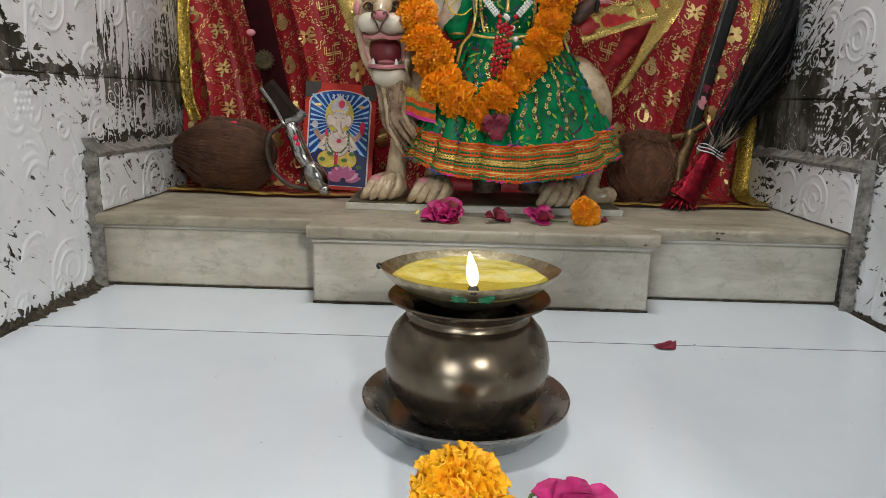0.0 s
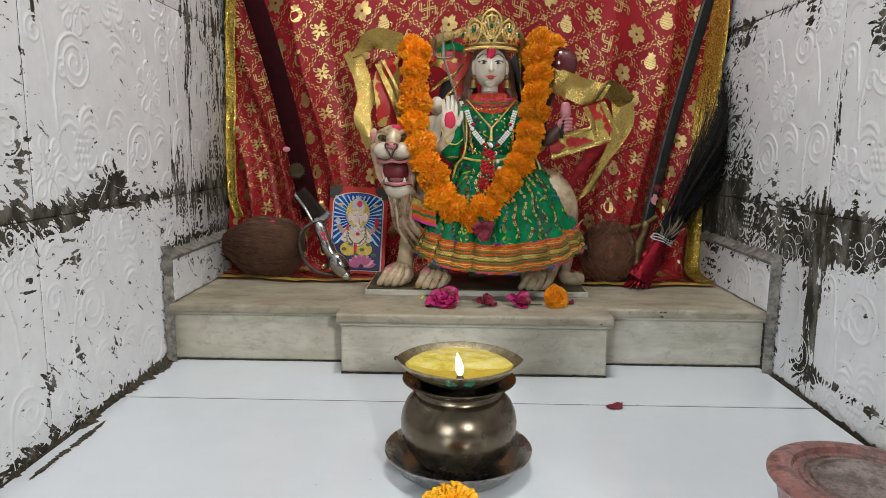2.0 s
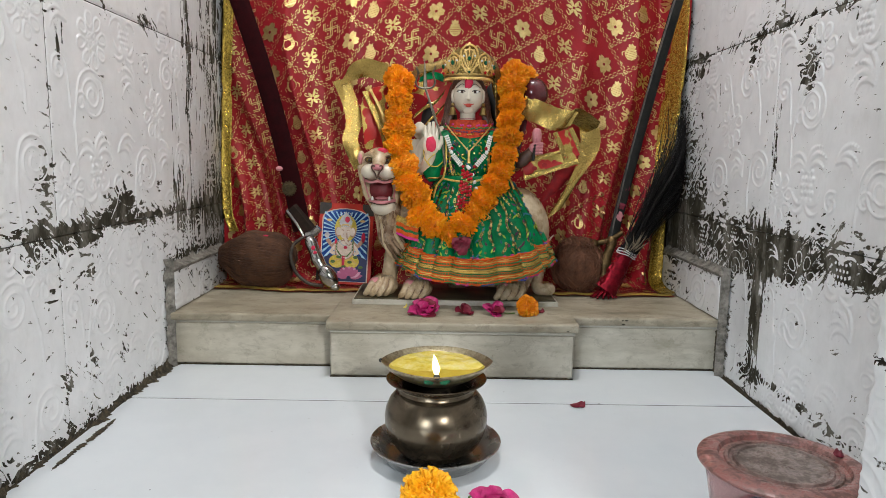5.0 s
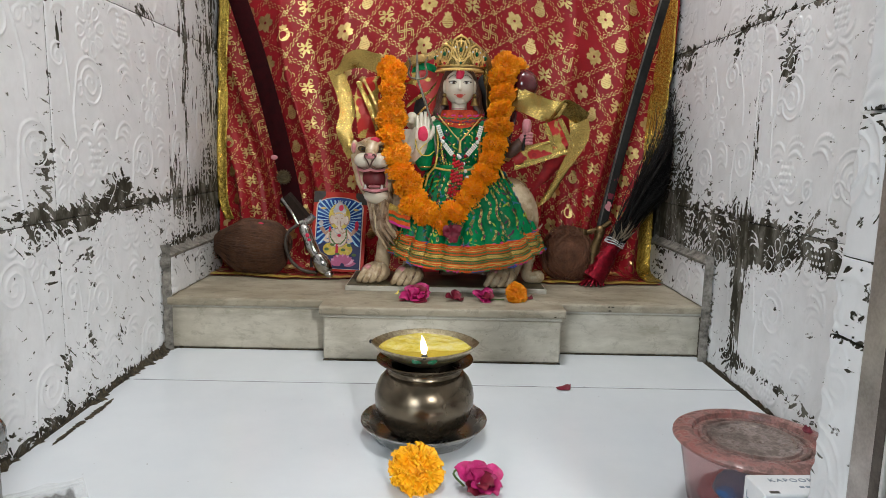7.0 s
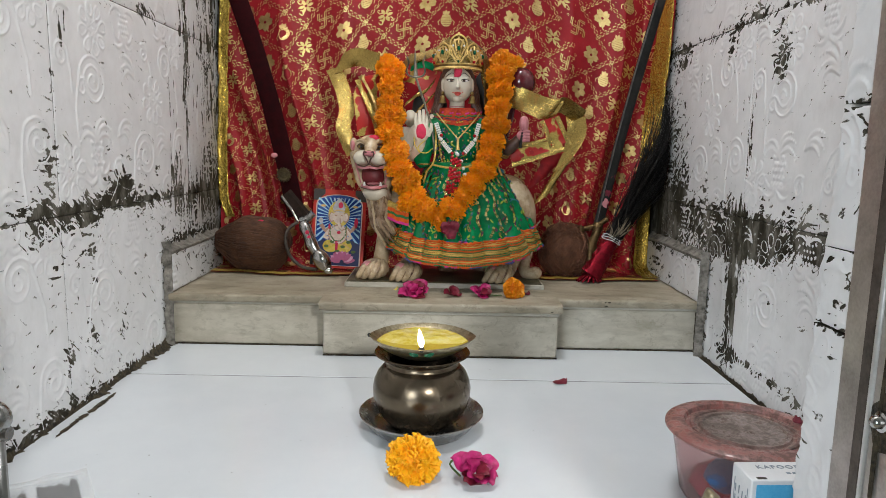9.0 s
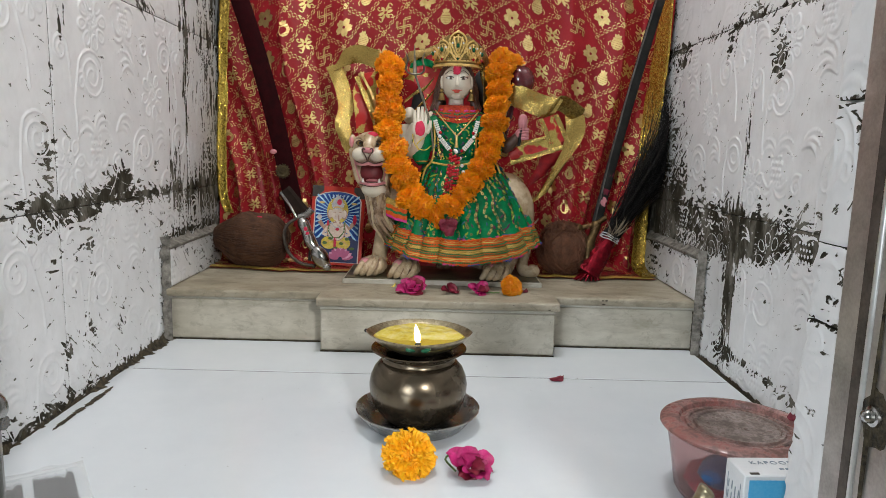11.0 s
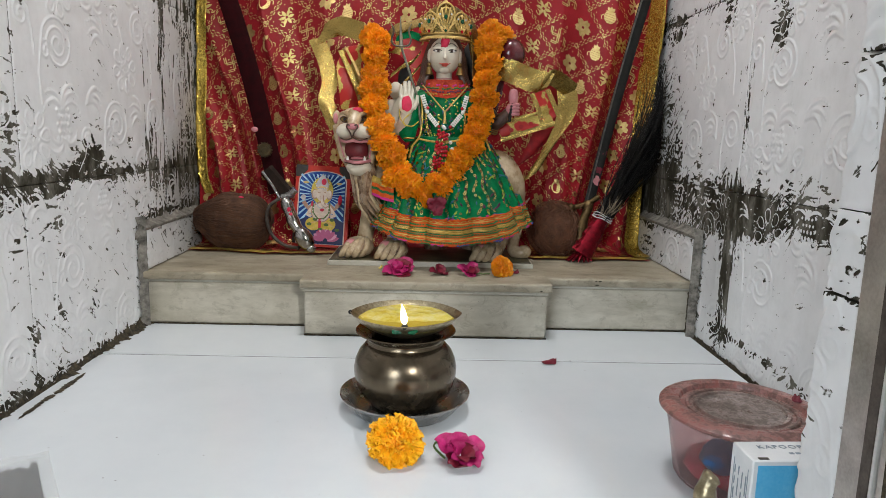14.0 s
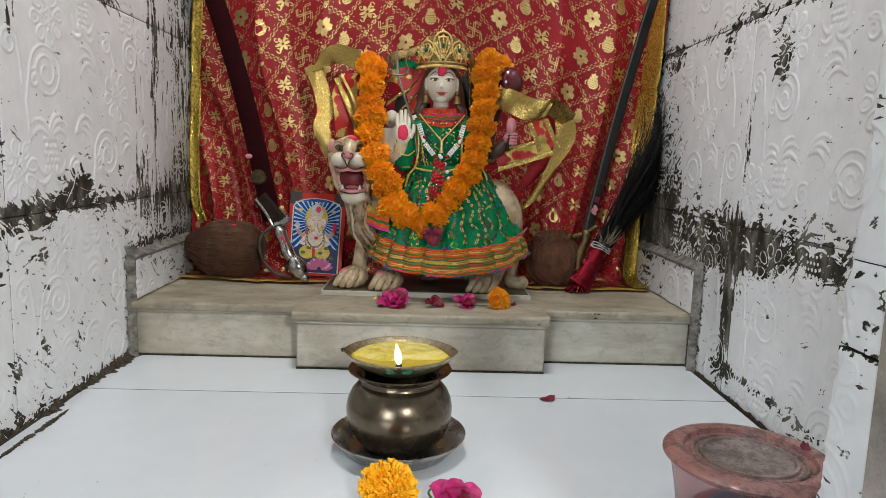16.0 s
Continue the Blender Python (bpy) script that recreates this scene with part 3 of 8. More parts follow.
def relief_field():
    nu, nv = int(round(TILE_W / STEP)) + 1, int(round(TILE_H / STEP)) + 1
    u, v = np.meshgrid(np.linspace(0, TILE_W, nu), np.linspace(0, TILE_H, nv), indexing="ij")
    field = np.zeros_like(u)
    for pts, w, h in relief_strokes():
        for x, y in pts:
            i0, i1 = max(0, int((x - 3 * w) / STEP)), min(nu, int((x + 3 * w) / STEP) + 2)
            j0, j1 = max(0, int((y - 3 * w) / STEP)), min(nv, int((y + 3 * w) / STEP) + 2)
            if i0 >= i1 or j0 >= j1:
                continue
            d = (u[i0:i1, j0:j1] - x) ** 2 + (v[i0:i1, j0:j1] - y) ** 2
            field[i0:i1, j0:j1] = np.maximum(field[i0:i1, j0:j1], h * np.exp(-(d / (w * w)) ** 2.4))
    edge = np.minimum(np.minimum(u, TILE_W - u), np.minimum(v, TILE_H - v))
    return field * np.clip(edge / 0.006, 0, 1)


RELIEF = relief_field()


def bell(a, mid, wide):
    return np.exp(-((a - mid) / wide) ** 2)


def between(a, lo, hi, soft):
    return 1 / (1 + np.exp(-(a - lo) / soft)) / (1 + np.exp((a - hi) / soft))


def spot(y, z, at_y, at_z, wide, tall):
    return np.exp(-((y - at_y) / wide) ** 2 - ((z - at_z) / tall) ** 2)


def lie_flat(y, z):
    return 0 * y


def lie_west(y, z):
    """1 where the strokes of wear run upright."""
    return np.clip(between(y, 0.85, 1.3, 0.012) * between(z, 0.20, 1.2, 0.02) + spot(y, z, 0.54, 0.50, 0.03, 0.07), 0, 1)


def lie_east(y, z):
    return np.clip(bell(y, 0.70, 0.04) * between(z, 0.0, 0.54, 0.02) + 0.7 * spot(y, z, 0.90, 0.48, 0.04, 0.05), 0, 1)


def wear_west(y, z):
    # the band along the middle joint, thick in places
    w = -0.07 + 0.38 * bell(z, 0.268, 0.012) + 0.42 * spot(y, z, 0.44, 0.280, 0.06, 0.022) + 0.54 * spot(y, z, 0.555, 0.262, 0.060, 0.026) + 0.56 * spot(y, z, 0.700, 0.290, 0.060, 0.032)
    w = w + 0.40 * spot(y, z, 0.62, 0.278, 0.06, 0.018) + 0.34 * spot(y, z, 0.80, 0.268, 0.06, 0.030) + 0.54 * spot(y, z, 0.490, 0.335, 0.026, 0.040) + 0.30 * spot(y, z, 0.470, 0.240, 0.03, 0.025)
    w = w + 0.26 * spot(y, z, 0.470, 0.292, 0.030, 0.024) + 0.40 * spot(y, z, 0.655, 0.303, 0.045, 0.020) + 0.34 * spot(y, z, 0.728, 0.250, 0.030, 0.022) + 0.34 * spot(y, z, 0.440, 0.242, 0.045, 0.016) + 0.40 * spot(y, z, 0.570, 0.245, 0.045, 0.016)
    w = w + 0.36 * spot(y, z, 0.582, 0.200, 0.016, 0.016) + 0.34 * spot(y, z, 0.582, 0.168, 0.014, 0.014) + 0.26 * spot(y, z, 0.898, 0.330, 0.030, 0.10) + 0.16 * bell(y, 0.512, 0.007)
    # above it
    w = w + 0.62 * spot(y, z, 0.505, 0.548, 0.045, 0.018) + 0.44 * spot(y, z, 0.540, 0.498, 0.010, 0.034) + 0.52 * spot(y, z, 0.785, 0.575, 0.035, 0.016) + 0.22 * bell(z, 0.566, 0.010)
    # the last term is back-corner wear, thickened to darken it as shade would
    w = w + 0.66 * bell(y, 0.957, 0.019) * between(z, 0.44, 1.0, 0.02) + 0.36 * bell(y, 0.955, 0.012) * between(z, 0.26, 0.46, 0.02) + 0.42 * spot(y, z, 0.872, 0.475, 0.010, 0.065) + 0.60 * between(y, 1.02, 1.3, 0.02) * between(z, 0.30, 1.0, 0.05)
    w = w + 0.48 * spot(y, z, 0.890, 0.310, 0.035, 0.040) + 0.55 * between(y, 0.97, 1.3, 0.02) * bell(z, 0.280, 0.050) + 0.50 * between(y, 0.84, 1.2, 0.02) * bell(z, 0.240, 0.030)
    # below it
    w = w + 0.80 * between(y, 0.835, 1.3, 0.010) * bell(z, 0.180, 0.022) + 0.38 * spot(y, z, 0.488, 0.180, 0.014, 0.030) + 0.34 * spot(y, z, 0.565, 0.198, 0.028, 0.030)
    w = w + 0.50 * spot(y, z, 0.576, 0.072, 0.026, 0.034) + 0.42 * spot(y, z, 0.510, 0.075, 0.014, 0.022) + 0.30 * spot(y, z, 0.660, 0.090, 0.018, 0.040) + 0.46 * bell(y, 0.818, 0.010) * between(z, 0.0, 0.2, 0.02)
    return w + 0.66 * bell(z, 0.004, 0.013) + 0.30 * bell(z, 0.025, 0.014) * between(y, 0.1, 0.62, 0.05) + 0.16 * between(y, 0.75, 0.83, 0.03) * between(z, 0.03, 0.2, 0.03)


def wear_east(y, z):
    # along the upper joint
    w = -0.08 + 0.42 * bell(z, 0.562, 0.010) + 0.62 * spot(y, z, 1.000, 0.540, 0.050, 0.030) + 0.50 * spot(y, z, 0.900, 0.495, 0.016, 0.040) + 0.52 * spot(y, z, 0.775, 0.535, 0.040, 0.026)
    w = w + 0.66 * spot(y, z, 0.615, 0.508, 0.036, 0.034) + 0.44 * spot(y, z, 0.610, 0.468, 0.014, 0.020) + 0.55 * spot(y, z, 0.735, 0.582, 0.030, 0.020) + 0.46 * spot(y, z, 0.685, 0.575, 0.022, 0.020) + 0.48 * spot(y, z, 0.535, 0.556, 0.035, 0.014)
    # down the upright joint
    w = w + 0.32 * bell(y, 0.722, 0.005) * between(z, 0.33, 0.5, 0.02) + 0.56 * spot(y, z, 0.693, 0.430, 0.014, 0.045) + 0.46 * spot(y, z, 0.690, 0.345, 0.012, 0.030) + 0.40 * spot(y, z, 0.640, 0.406, 0.014, 0.018)
    # the broad band round the middle joint
    w = w + 0.42 * spot(y, z, 0.930, 0.325, 0.030, 0.026) + 0.45 * spot(y, z, 0.975, 0.300, 0.03, 0.03) + 0.40 * spot(y, z, 0.855, 0.305, 0.018, 0.03) + 0.42 * spot(y, z, 0.745, 0.292, 0.035, 0.022) + 0.40 * spot(y, z, 0.640, 0.292, 0.030, 0.024) + 0.50 * spot(y, z, 0.520, 0.290, 0.05, 0.010)
    low = 0.190 + 0.025 * between(y, 0.1, 0.60, 0.02)
    w = w + 0.92 * between(z, low, 0.272, 0.007) * between(y, 0.1, 0.80, 0.03) + 0.74 * between(z, 0.17, 0.285, 0.012) * between(y, 0.78, 1.3, 0.02)
    # the cement smear down to the floor
    w = w + 1.0 * bell(y, 0.712, 0.028) * between(z, 0.045, 0.24, 0.02) + 0.55 * spot(y, z, 0.73, 0.030, 0.05, 0.026) + 0.55 * bell(y, 0.808, 0.012) * between(z, 0.0, 0.2, 0.02)
    w = w + 0.50 * bell(z, 0.040 - 0.05 * np.clip(0.62 - y, 0, 0.3), 0.009) * between(y, 0.1, 0.70, 0.02) + 0.36 * spot(y, z, 0.507, 0.022, 0.03, 0.020)
    # real wear in the back corner, laid on denser to include its shade
    w = w + 0.54 * between(y, 0.955, 1.3, 0.012) * between(z, 0.08, 0.44, 0.03) + 0.35 * between(y, 1.03, 1.3, 0.02)
    return w + 0.25 * bell(z, 0.0, 0.006)


# smoke stain and back-corner shade, both put into the tile colour
def stain_shade_west(y, z):
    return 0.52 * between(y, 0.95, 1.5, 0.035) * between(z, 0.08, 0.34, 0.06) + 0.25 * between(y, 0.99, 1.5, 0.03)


# smoke stain and corner shade in the colour, and the grey cement smear
def stain_shade_east(y, z):
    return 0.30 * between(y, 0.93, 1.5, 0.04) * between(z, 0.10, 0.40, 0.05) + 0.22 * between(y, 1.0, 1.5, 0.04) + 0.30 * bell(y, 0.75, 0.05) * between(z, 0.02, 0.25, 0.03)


def tile_mesh(name, place, a0, a1, z0, z1, ua, va, wear, stain_shade, lie, flip, rise=0.0012):
    """A relief tile that fills a0..a1 along the wall and z0..z1; ua, va: where its own pattern begins."""
    pitch = STEP if z0 < 0.55 else (0.0026 if z0 < 0.7 else 0.012)
    na, nz = max(2, int(round((a1 - a0) / pitch)) + 1), max(2, int(round((z1 - z0) / pitch)) + 1)
    a, z = np.meshgrid(np.linspace(a0, a1, na), np.linspace(z0, z1, nz), indexing="ij")
    iu = np.clip(((a - ua) / STEP).astype(int), 0, RELIEF.shape[0] - 1)
    if flip:
        iu = RELIEF.shape[0] - 1 - iu
    iv = np.clip(((z - va) / STEP).astype(int), 0, RELIEF.shape[1] - 1)
    h = RELIEF[iu, iv]
    edge = np.minimum(np.minimum(a - a0, a1 - a), np.minimum(z - z0, z1 - z))
    drop = -0.0008 * np.clip(1 - edge / 0.0030, 0, 1) ** 2
    pts = place(a, z, rise * h + drop)
    s = Shape()
    s.grid([[tuple(pts[:, i, j]) for j in range(nz)] for i in range(na)])
    rim = [(i, 0) for i in range(na)] + [(na - 1, j) for j in range(1, nz)] + [(i, nz - 1) for i in range(na - 2, -1, -1)] + [(0, j) for j in range(nz - 2, 0, -1)]
    back = place(a, z, np.full_like(h, -0.007))
    s.grid([[tuple(pts[:, i, j]) for i, j in rim], [tuple(back[:, i, j]) for i, j in rim]], loop=True)
    me = mesh_of(name, s, M["tile"], 60)
    n, k = len(me.vertices), na * nz
    for key, grid, rest in (("wear", wear(a, z), 0.9), ("relief", h, 0.0), ("stain_shade", stain_shade(a, z), 0.0), ("lie", lie(a, z), 0.0)):
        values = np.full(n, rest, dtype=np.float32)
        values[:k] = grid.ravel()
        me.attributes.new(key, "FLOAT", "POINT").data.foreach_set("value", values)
    return me


def wall_box(name, lo, hi, label, material="cement"):
    s = Shape().box(lo, hi, bevel=0.0)
    return whole(name, s, M[material], label, "wall", "structure")


wall_west = wall_box("wall_west", (WEST - 0.11, 0.03, -0.05), (WEST - 0.006, NORTH + 0.1, NICHE_TOP), "niche side wall of worn white relief tiles")
wall_east = wall_box("wall_east", (EAST + 0.006, 0.03, -0.05), (EAST + 0.11, NORTH + 0.1, NICHE_TOP), "niche side wall of flaking white relief tiles")
wall_north = wall_box("wall_north", (WEST - 0.006, NORTH, -0.05), (EAST + 0.006, NORTH + 0.1, NICHE_TOP), "dark cement wall behind the red cloth")

for wall, joints, rows, face, wear, stain_shade, lie, flip in (
        (wall_west, (0.071, 0.512, 0.953, 1.394), (-0.037, 0.264, 0.565, 0.866, 1.167, 1.468, 1.769, 2.07, 2.371), WEST, wear_west, stain_shade_west, lie_west, False),
        (wall_east, (-0.185, 0.256, 0.697, 1.138, 1.579), (-0.039, 0.262, 0.562, 0.863, 1.164, 1.465, 1.766, 2.067, 2.368), EAST, wear_east, stain_shade_east, lie_east, True)):
    sign = 1 if face < 0 else -1
    for ja, jb in zip(joints, joints[1:]):
        for ra, rb in zip(rows, rows[1:]):
            a0, a1, z0, z1 = max(ja + 0.0007, SOUTH), min(jb - 0.0007, NORTH), max(ra + 0.0005, 0.0), min(rb - 0.0005, NICHE_TOP)
            if a1 - a0 < 0.02 or z1 - z0 < 0.02:
                continue
            lift = random.uniform(-0.0007, 0.0007)
            put = lambda a, z, h, face=face, sign=sign, lift=lift: np.stack([face + sign * (h + lift), a, z])
            me = tile_mesh("tile", put, a0, a1, z0, z1, ja, ra, wear, stain_shade, lie, flip)
            piece("tile", me, wall, Matrix())

# wall in front with the opening, its reveals tiled
JAMB_W, JAMB_E, FRONT = -0.286, 0.307, 0.03
wall_south = wall_box("wall_south", (JAMB_E + 0.007, FRONT, -0.95), (1.7, SOUTH - 0.006, 2.3), "white wall around the niche opening", "plaster")
part("wall_side", Shape().box((-1.7, FRONT, -0.95), (JAMB_W - 0.007, SOUTH - 0.006, 2.3), bevel=0), M["plaster"], wall_south)
part("wall_head", Shape().box((JAMB_W - 0.007, FRONT, 1.75), (JAMB_E + 0.007, SOUTH - 0.006, 2.3), bevel=0), M["plaster"], wall_south)
part("wall_foot", Shape().box((JAMB_W - 0.007, FRONT, -0.95), (JAMB_E + 0.007, SOUTH - 0.006, -0.03), bevel=0), M["plaster"], wall_south)


def wear_jamb(y, z):
    w = -0.12 + 0.38 * bell(z, 0.262, 0.020) + 0.85 * bell(z, 0.393, 0.007) + 0.62 * bell(z, 0.242, 0.005) + 0.55 * bell(z, 0.2975, 0.0016)
    w = w + 0.62 * spot(y, z, 0.108, 0.322, 0.006, 0.010) + 0.60 * spot(y, z, 0.088, 0.372, 0.006, 0.014) + 0.50 * spot(y, z, 0.116, 0.288, 0.005, 0.007) + 0.62 * spot(y, z, 0.089, 0.280, 0.007, 0.008)
    return w + 0.66 * spot(y, z, 0.112, 0.216, 0.005, 0.014) + 0.48 * spot(y, z, 0.100, 0.212, 0.003, 0.016) + 0.50 * spot(y, z, 0.094, 0.122, 0.006, 0.008) + 0.40 * spot(y, z, 0.106, 0.100, 0.005, 0.010) + 0.30 * bell(z, 0.340, 0.020)


def jamb_edge(a, z):
    """The reveal narrows upwards and its corner is uneven."""
    f = (a - 0.0845) / 0.0415
    return a - f * (0.011 * np.clip((z - 0.08) / 0.36, 0, 1) ** 1.3 + 0.0016 * np.sin(z * 130) * np.sin(z * 47 + 1) + 0.001 * np.sin(z * 310))


def no_stain_shade(y, z):
    return 0 * y


for face, sign, flip in ((JAMB_E, -1, False), (JAMB_W, 1, True)):
    for z0, z1, va in ((0.0, 0.2415, -0.037), (0.2435, 0.2970, 0.18), (0.2978, 0.3915, 0.18), (0.394, 0.66, 0.30), (0.662, 0.95, 0.60), (0.952, 1.25, 0.95), (1.252, 1.75, 1.25)):
        put = lambda a, z, h, face=face, sign=sign: np.stack([face + sign * (h + 0.008 * np.maximum(0, 0.45 - z)), jamb_edge(a, z), z])
        piece("tile", tile_mesh("tile", put, 0.0845, SOUTH + 0.001, z0, z1, 0.03, va, wear_jamb, no_stain_shade, no_stain_shade, flip, 0.0008), wall_south, Matrix())

# ceiling, lamp and the room behind the camera
whole("ceiling", Shape().box((WEST - 0.11, FRONT, NICHE_TOP), (EAST + 0.11, NORTH + 0.1, NICHE_TOP + 0.06), bevel=0), M["plaster"], "plain white niche ceiling", "ceiling", "structure")
lamp = thing("ceiling_lamp", (0.03, 0.46, NICHE_TOP), "flat white lamp fixed under the niche ceiling", "lamp")
part("frame", Shape().box((-0.14, 0.34, NICHE_TOP - 0.012), (0.20, 0.58, NICHE_TOP - 0.001), bevel=0.004), M["carton_white"], lamp)
part("diffuser", Shape().box((-0.13, 0.35, NICHE_TOP - 0.020), (0.19, 0.57, NICHE_TOP - 0.0125), bevel=0.003), M["lamp_face"], lamp, "glowing white diffuser")

# unseen room shell, toned down to cut bounce and deepen the niche's shadows
room = wall_box("wall_room", (-1.8, -2.4, -0.95), (-1.7, FRONT, 2.2), "unseen mid-grey wall of the outer room, cutting bounce light", "room_tone")
part("wall_side", Shape().box((1.7, -2.4, -0.95), (1.8, FRONT, 2.2), bevel=0), M["room_tone"], room)
part("wall_side", Shape().box((-1.7, -2.4, -0.95), (-1.45, -2.3, 2.2), bevel=0), M["room_tone"], room)
part("wall_side", Shape().box((-0.65, -2.4, -0.95), (1.7, -2.3, 2.2), bevel=0), M["room_tone"], room)
part("wall_side", Shape().box((-1.45, -2.4, -0.95), (-0.65, -2.3, 0.25), bevel=0), M["room_tone"], room)
part("wall_side", Shape().box((-1.45, -2.4, 1.25), (-0.65, -2.3, 2.2), bevel=0), M["room_tone"], room)
whole("ceiling_room", Shape().box((-1.8, -2.4, 2.2), (1.8, FRONT, 2.3), bevel=0), M["room_tone"], "unseen mid-grey ceiling of the outer room, cutting bounce light", "ceiling", "structure")
whole("floor_room", Shape().box((-1.8, -2.4, -1.0), (1.8, FRONT, -0.95), bevel=0), M["marble"], "grey stone floor of the outer room", "floor", "structure")
window = thing("window_1", (-1.05, -2.35, 0.25), "window with four panes behind the camera", "window", kind="structure")
frame_bars = Shape()
for lo, hi in (((-1.45, 0.25), (-1.41, 1.25)), ((-0.69, 0.25), (-0.65, 1.25)), ((-1.07, 0.29), (-1.03, 1.21)), ((-1.41, 0.25), (-0.69, 0.29)), ((-1.41, 1.21), (-0.69, 1.25)), ((-1.41, 0.73), (-0.69, 0.77))):
    frame_bars.box((lo[0], -2.37, lo[1]), (hi[0], -2.33, hi[1]), bevel=0.004)
part("window_frame", frame_bars, M["brass"], window)
whole("backdrop", Shape().box((-2.2, -3.02, -0.4), (0.2, -3.0, 1.9), bevel=0), M["sky_glow"], "bright daylight outside the window", "backdrop", "structure")
bulb = thing("wall_bulb", (0.62, -1.34, 2.2), "round white bulb hanging in the outer room", "lamp")
part("cord", Shape().tube([(0.62, -1.34, 2.2), (0.62, -1.34, 0.99)], 0.004), M["black"], bulb)
part("bulb", Shape().blob((0.62, -1.36, 0.94), 0.045), M["lamp_face"], bulb, "glowing white globe")

# ---- floor ----
floor = whole("floor", Shape().box((WEST - 0.006, FRONT, -0.05), (EAST + 0.006, NORTH, -0.012), bevel=0), M["cement"], "white glossy tile floor of the niche", "floor", "structure")
for lo, hi in (((WEST + 0.002, FRONT - 0.02), (EAST - 0.006, 0.6659)), ((WEST + 0.002, 0.6686), (EAST - 0.006, 0.90))):
    part("tile", Shape().box((lo[0], lo[1], -0.012), (hi[0], hi[1], 0.0), bevel=0.0012), M["floor"], floor)


part("joint_line", Shape().box((WEST + 0.012, 0.6657, -0.010), (EAST - 0.006, 0.6688, -0.0009), bevel=0), M["black"], floor, "thin dark joint")


def grout_strip(name, x_wall, sign, y0, y1, wide, tall, seed):
    """Crumbled grout in the corner of wall and floor, ragged on both sides, with gaps towards the front."""
    n, k = 900, 10
    rows = []
    for i in range(n):
        y = y0 + (y1 - y0) * i / (n - 1)
        back = min(1.0, max(0.0, (y - 0.55) / 0.25))
        g = 0.9 * noise.noise((y * 22, seed, 0.3)) + 0.8 * noise.noise((y * 90, seed, 1.7)) + 0.3 * noise.noise((y * 200, seed, 5.1))
        w = max(0.0006, wide * (0.10 + 0.62 * back + 0.62 * g))
        h = max(0.001, tall * (0.40 + 0.6 * back + 0.7 * noise.noise((y * 60, seed, 4.0)) + 0.5 * noise.noise((y * 170, seed, 9.0))))
        row = []
        for j in range(k):
            t = j / (k - 1)
            lump = 0.0018 * noise.noise((y * 190, t * 7, seed)) * math.sin(math.pi * t)
            row.append((x_wall + sign * (t * w), y, h * (1 - t) ** 1.8 + lump + 0.0004))
        rows.append(row)
    s = Shape().grid(rows)
    low = [[(p[0], p[1], -0.004) for p in (r[0], r[-1])] for r in rows]
    s.grid([[r[-1], l[1]] for r, l in zip(rows, low)])
    return whole(name, s, M["grout"], "crumbling brown grout along the wall foot", "grout", "structure")


def crumb_line(x, y0, y1, seed):
    """A broken dark line of old grout lying beside the strip."""
    s = Shape()
    rows = []
    for i in range(240):
        t = i / 239
        y = y0 + (y1 - y0) * t
        w = max(0.0002, 0.0048 * math.sin(math.pi * t) ** 0.5 * (0.85 + 0.8 * noise.noise((y * 60, seed, 2.0)) + 0.9 * noise.noise((y * 260, seed, 6.0))))
        c = x + 0.0025 * noise.noise((y * 30, seed, 7.0))
        rows.append([(c + w * q, y, 0.0004 + 0.0014 * (1 - q * q) * min(1.0, w / 0.003)) for q in (-1, -0.5, 0, 0.5, 1)])
    s.grid(rows)
    return whole("grout_trim", s, M["grout"], "broken dark grout line on the floor", "grout", "structure")


crumb_line(WEST + 0.0215, 0.43, 0.585, 2.2)
grout_strip("grout_trim", WEST + 0.001, 1, SOUTH, 0.838, 0.022, 0.013, 3.1)
grout_strip("grout_trim", EAST - 0.001, -1, SOUTH, 0.846, 0.0045, 0.005, 8.4)
# ---- stepped marble ledge ----
ledge = whole("marble_ledge", Shape().box((WEST - 0.004, 0.86, -0.011), (EAST + 0.004, NORTH, LEDGE - 0.016), bevel=0), M["cement"], "stepped ledge of stained grey marble slabs", "ledge", "structure")


def nosed_slab(x0, x1, y0, y1, top, thick):
    """A stone shelf with a rounded and slightly worn front edge."""
    n = 160
    rows = []
    r = 0.0042
    prof = [(y1, top)] + [(y0 + r - r * math.sin(a), top - r + r * math.cos(a)) for a in (k * math.pi / 8 for k in range(5))] + [(y0 + r - r * math.cos(a), top - thick + r - r * math.sin(a)) for a in (k * math.pi / 6 for k in range(4))] + [(y1, top - thick)]
    for i in range(n + 1):
        x = x0 + (x1 - x0) * i / n
        chip = 0.0035 * max(0, noise.noise((x * 60, y0, 3.3)) - 0.10) + 0.0010 * noise.noise((x * 14, y0, 8.0))
        rows.append([(x, y + (chip if 0 < k < 10 else 0), z) for k, (y, z) in enumerate(prof)])
    s = Shape().grid(rows)
    m = len(prof)
    s.add(rows[0], [tuple(range(m))])
    s.add(rows[-1], [tuple(reversed(range(m)))])
    return s


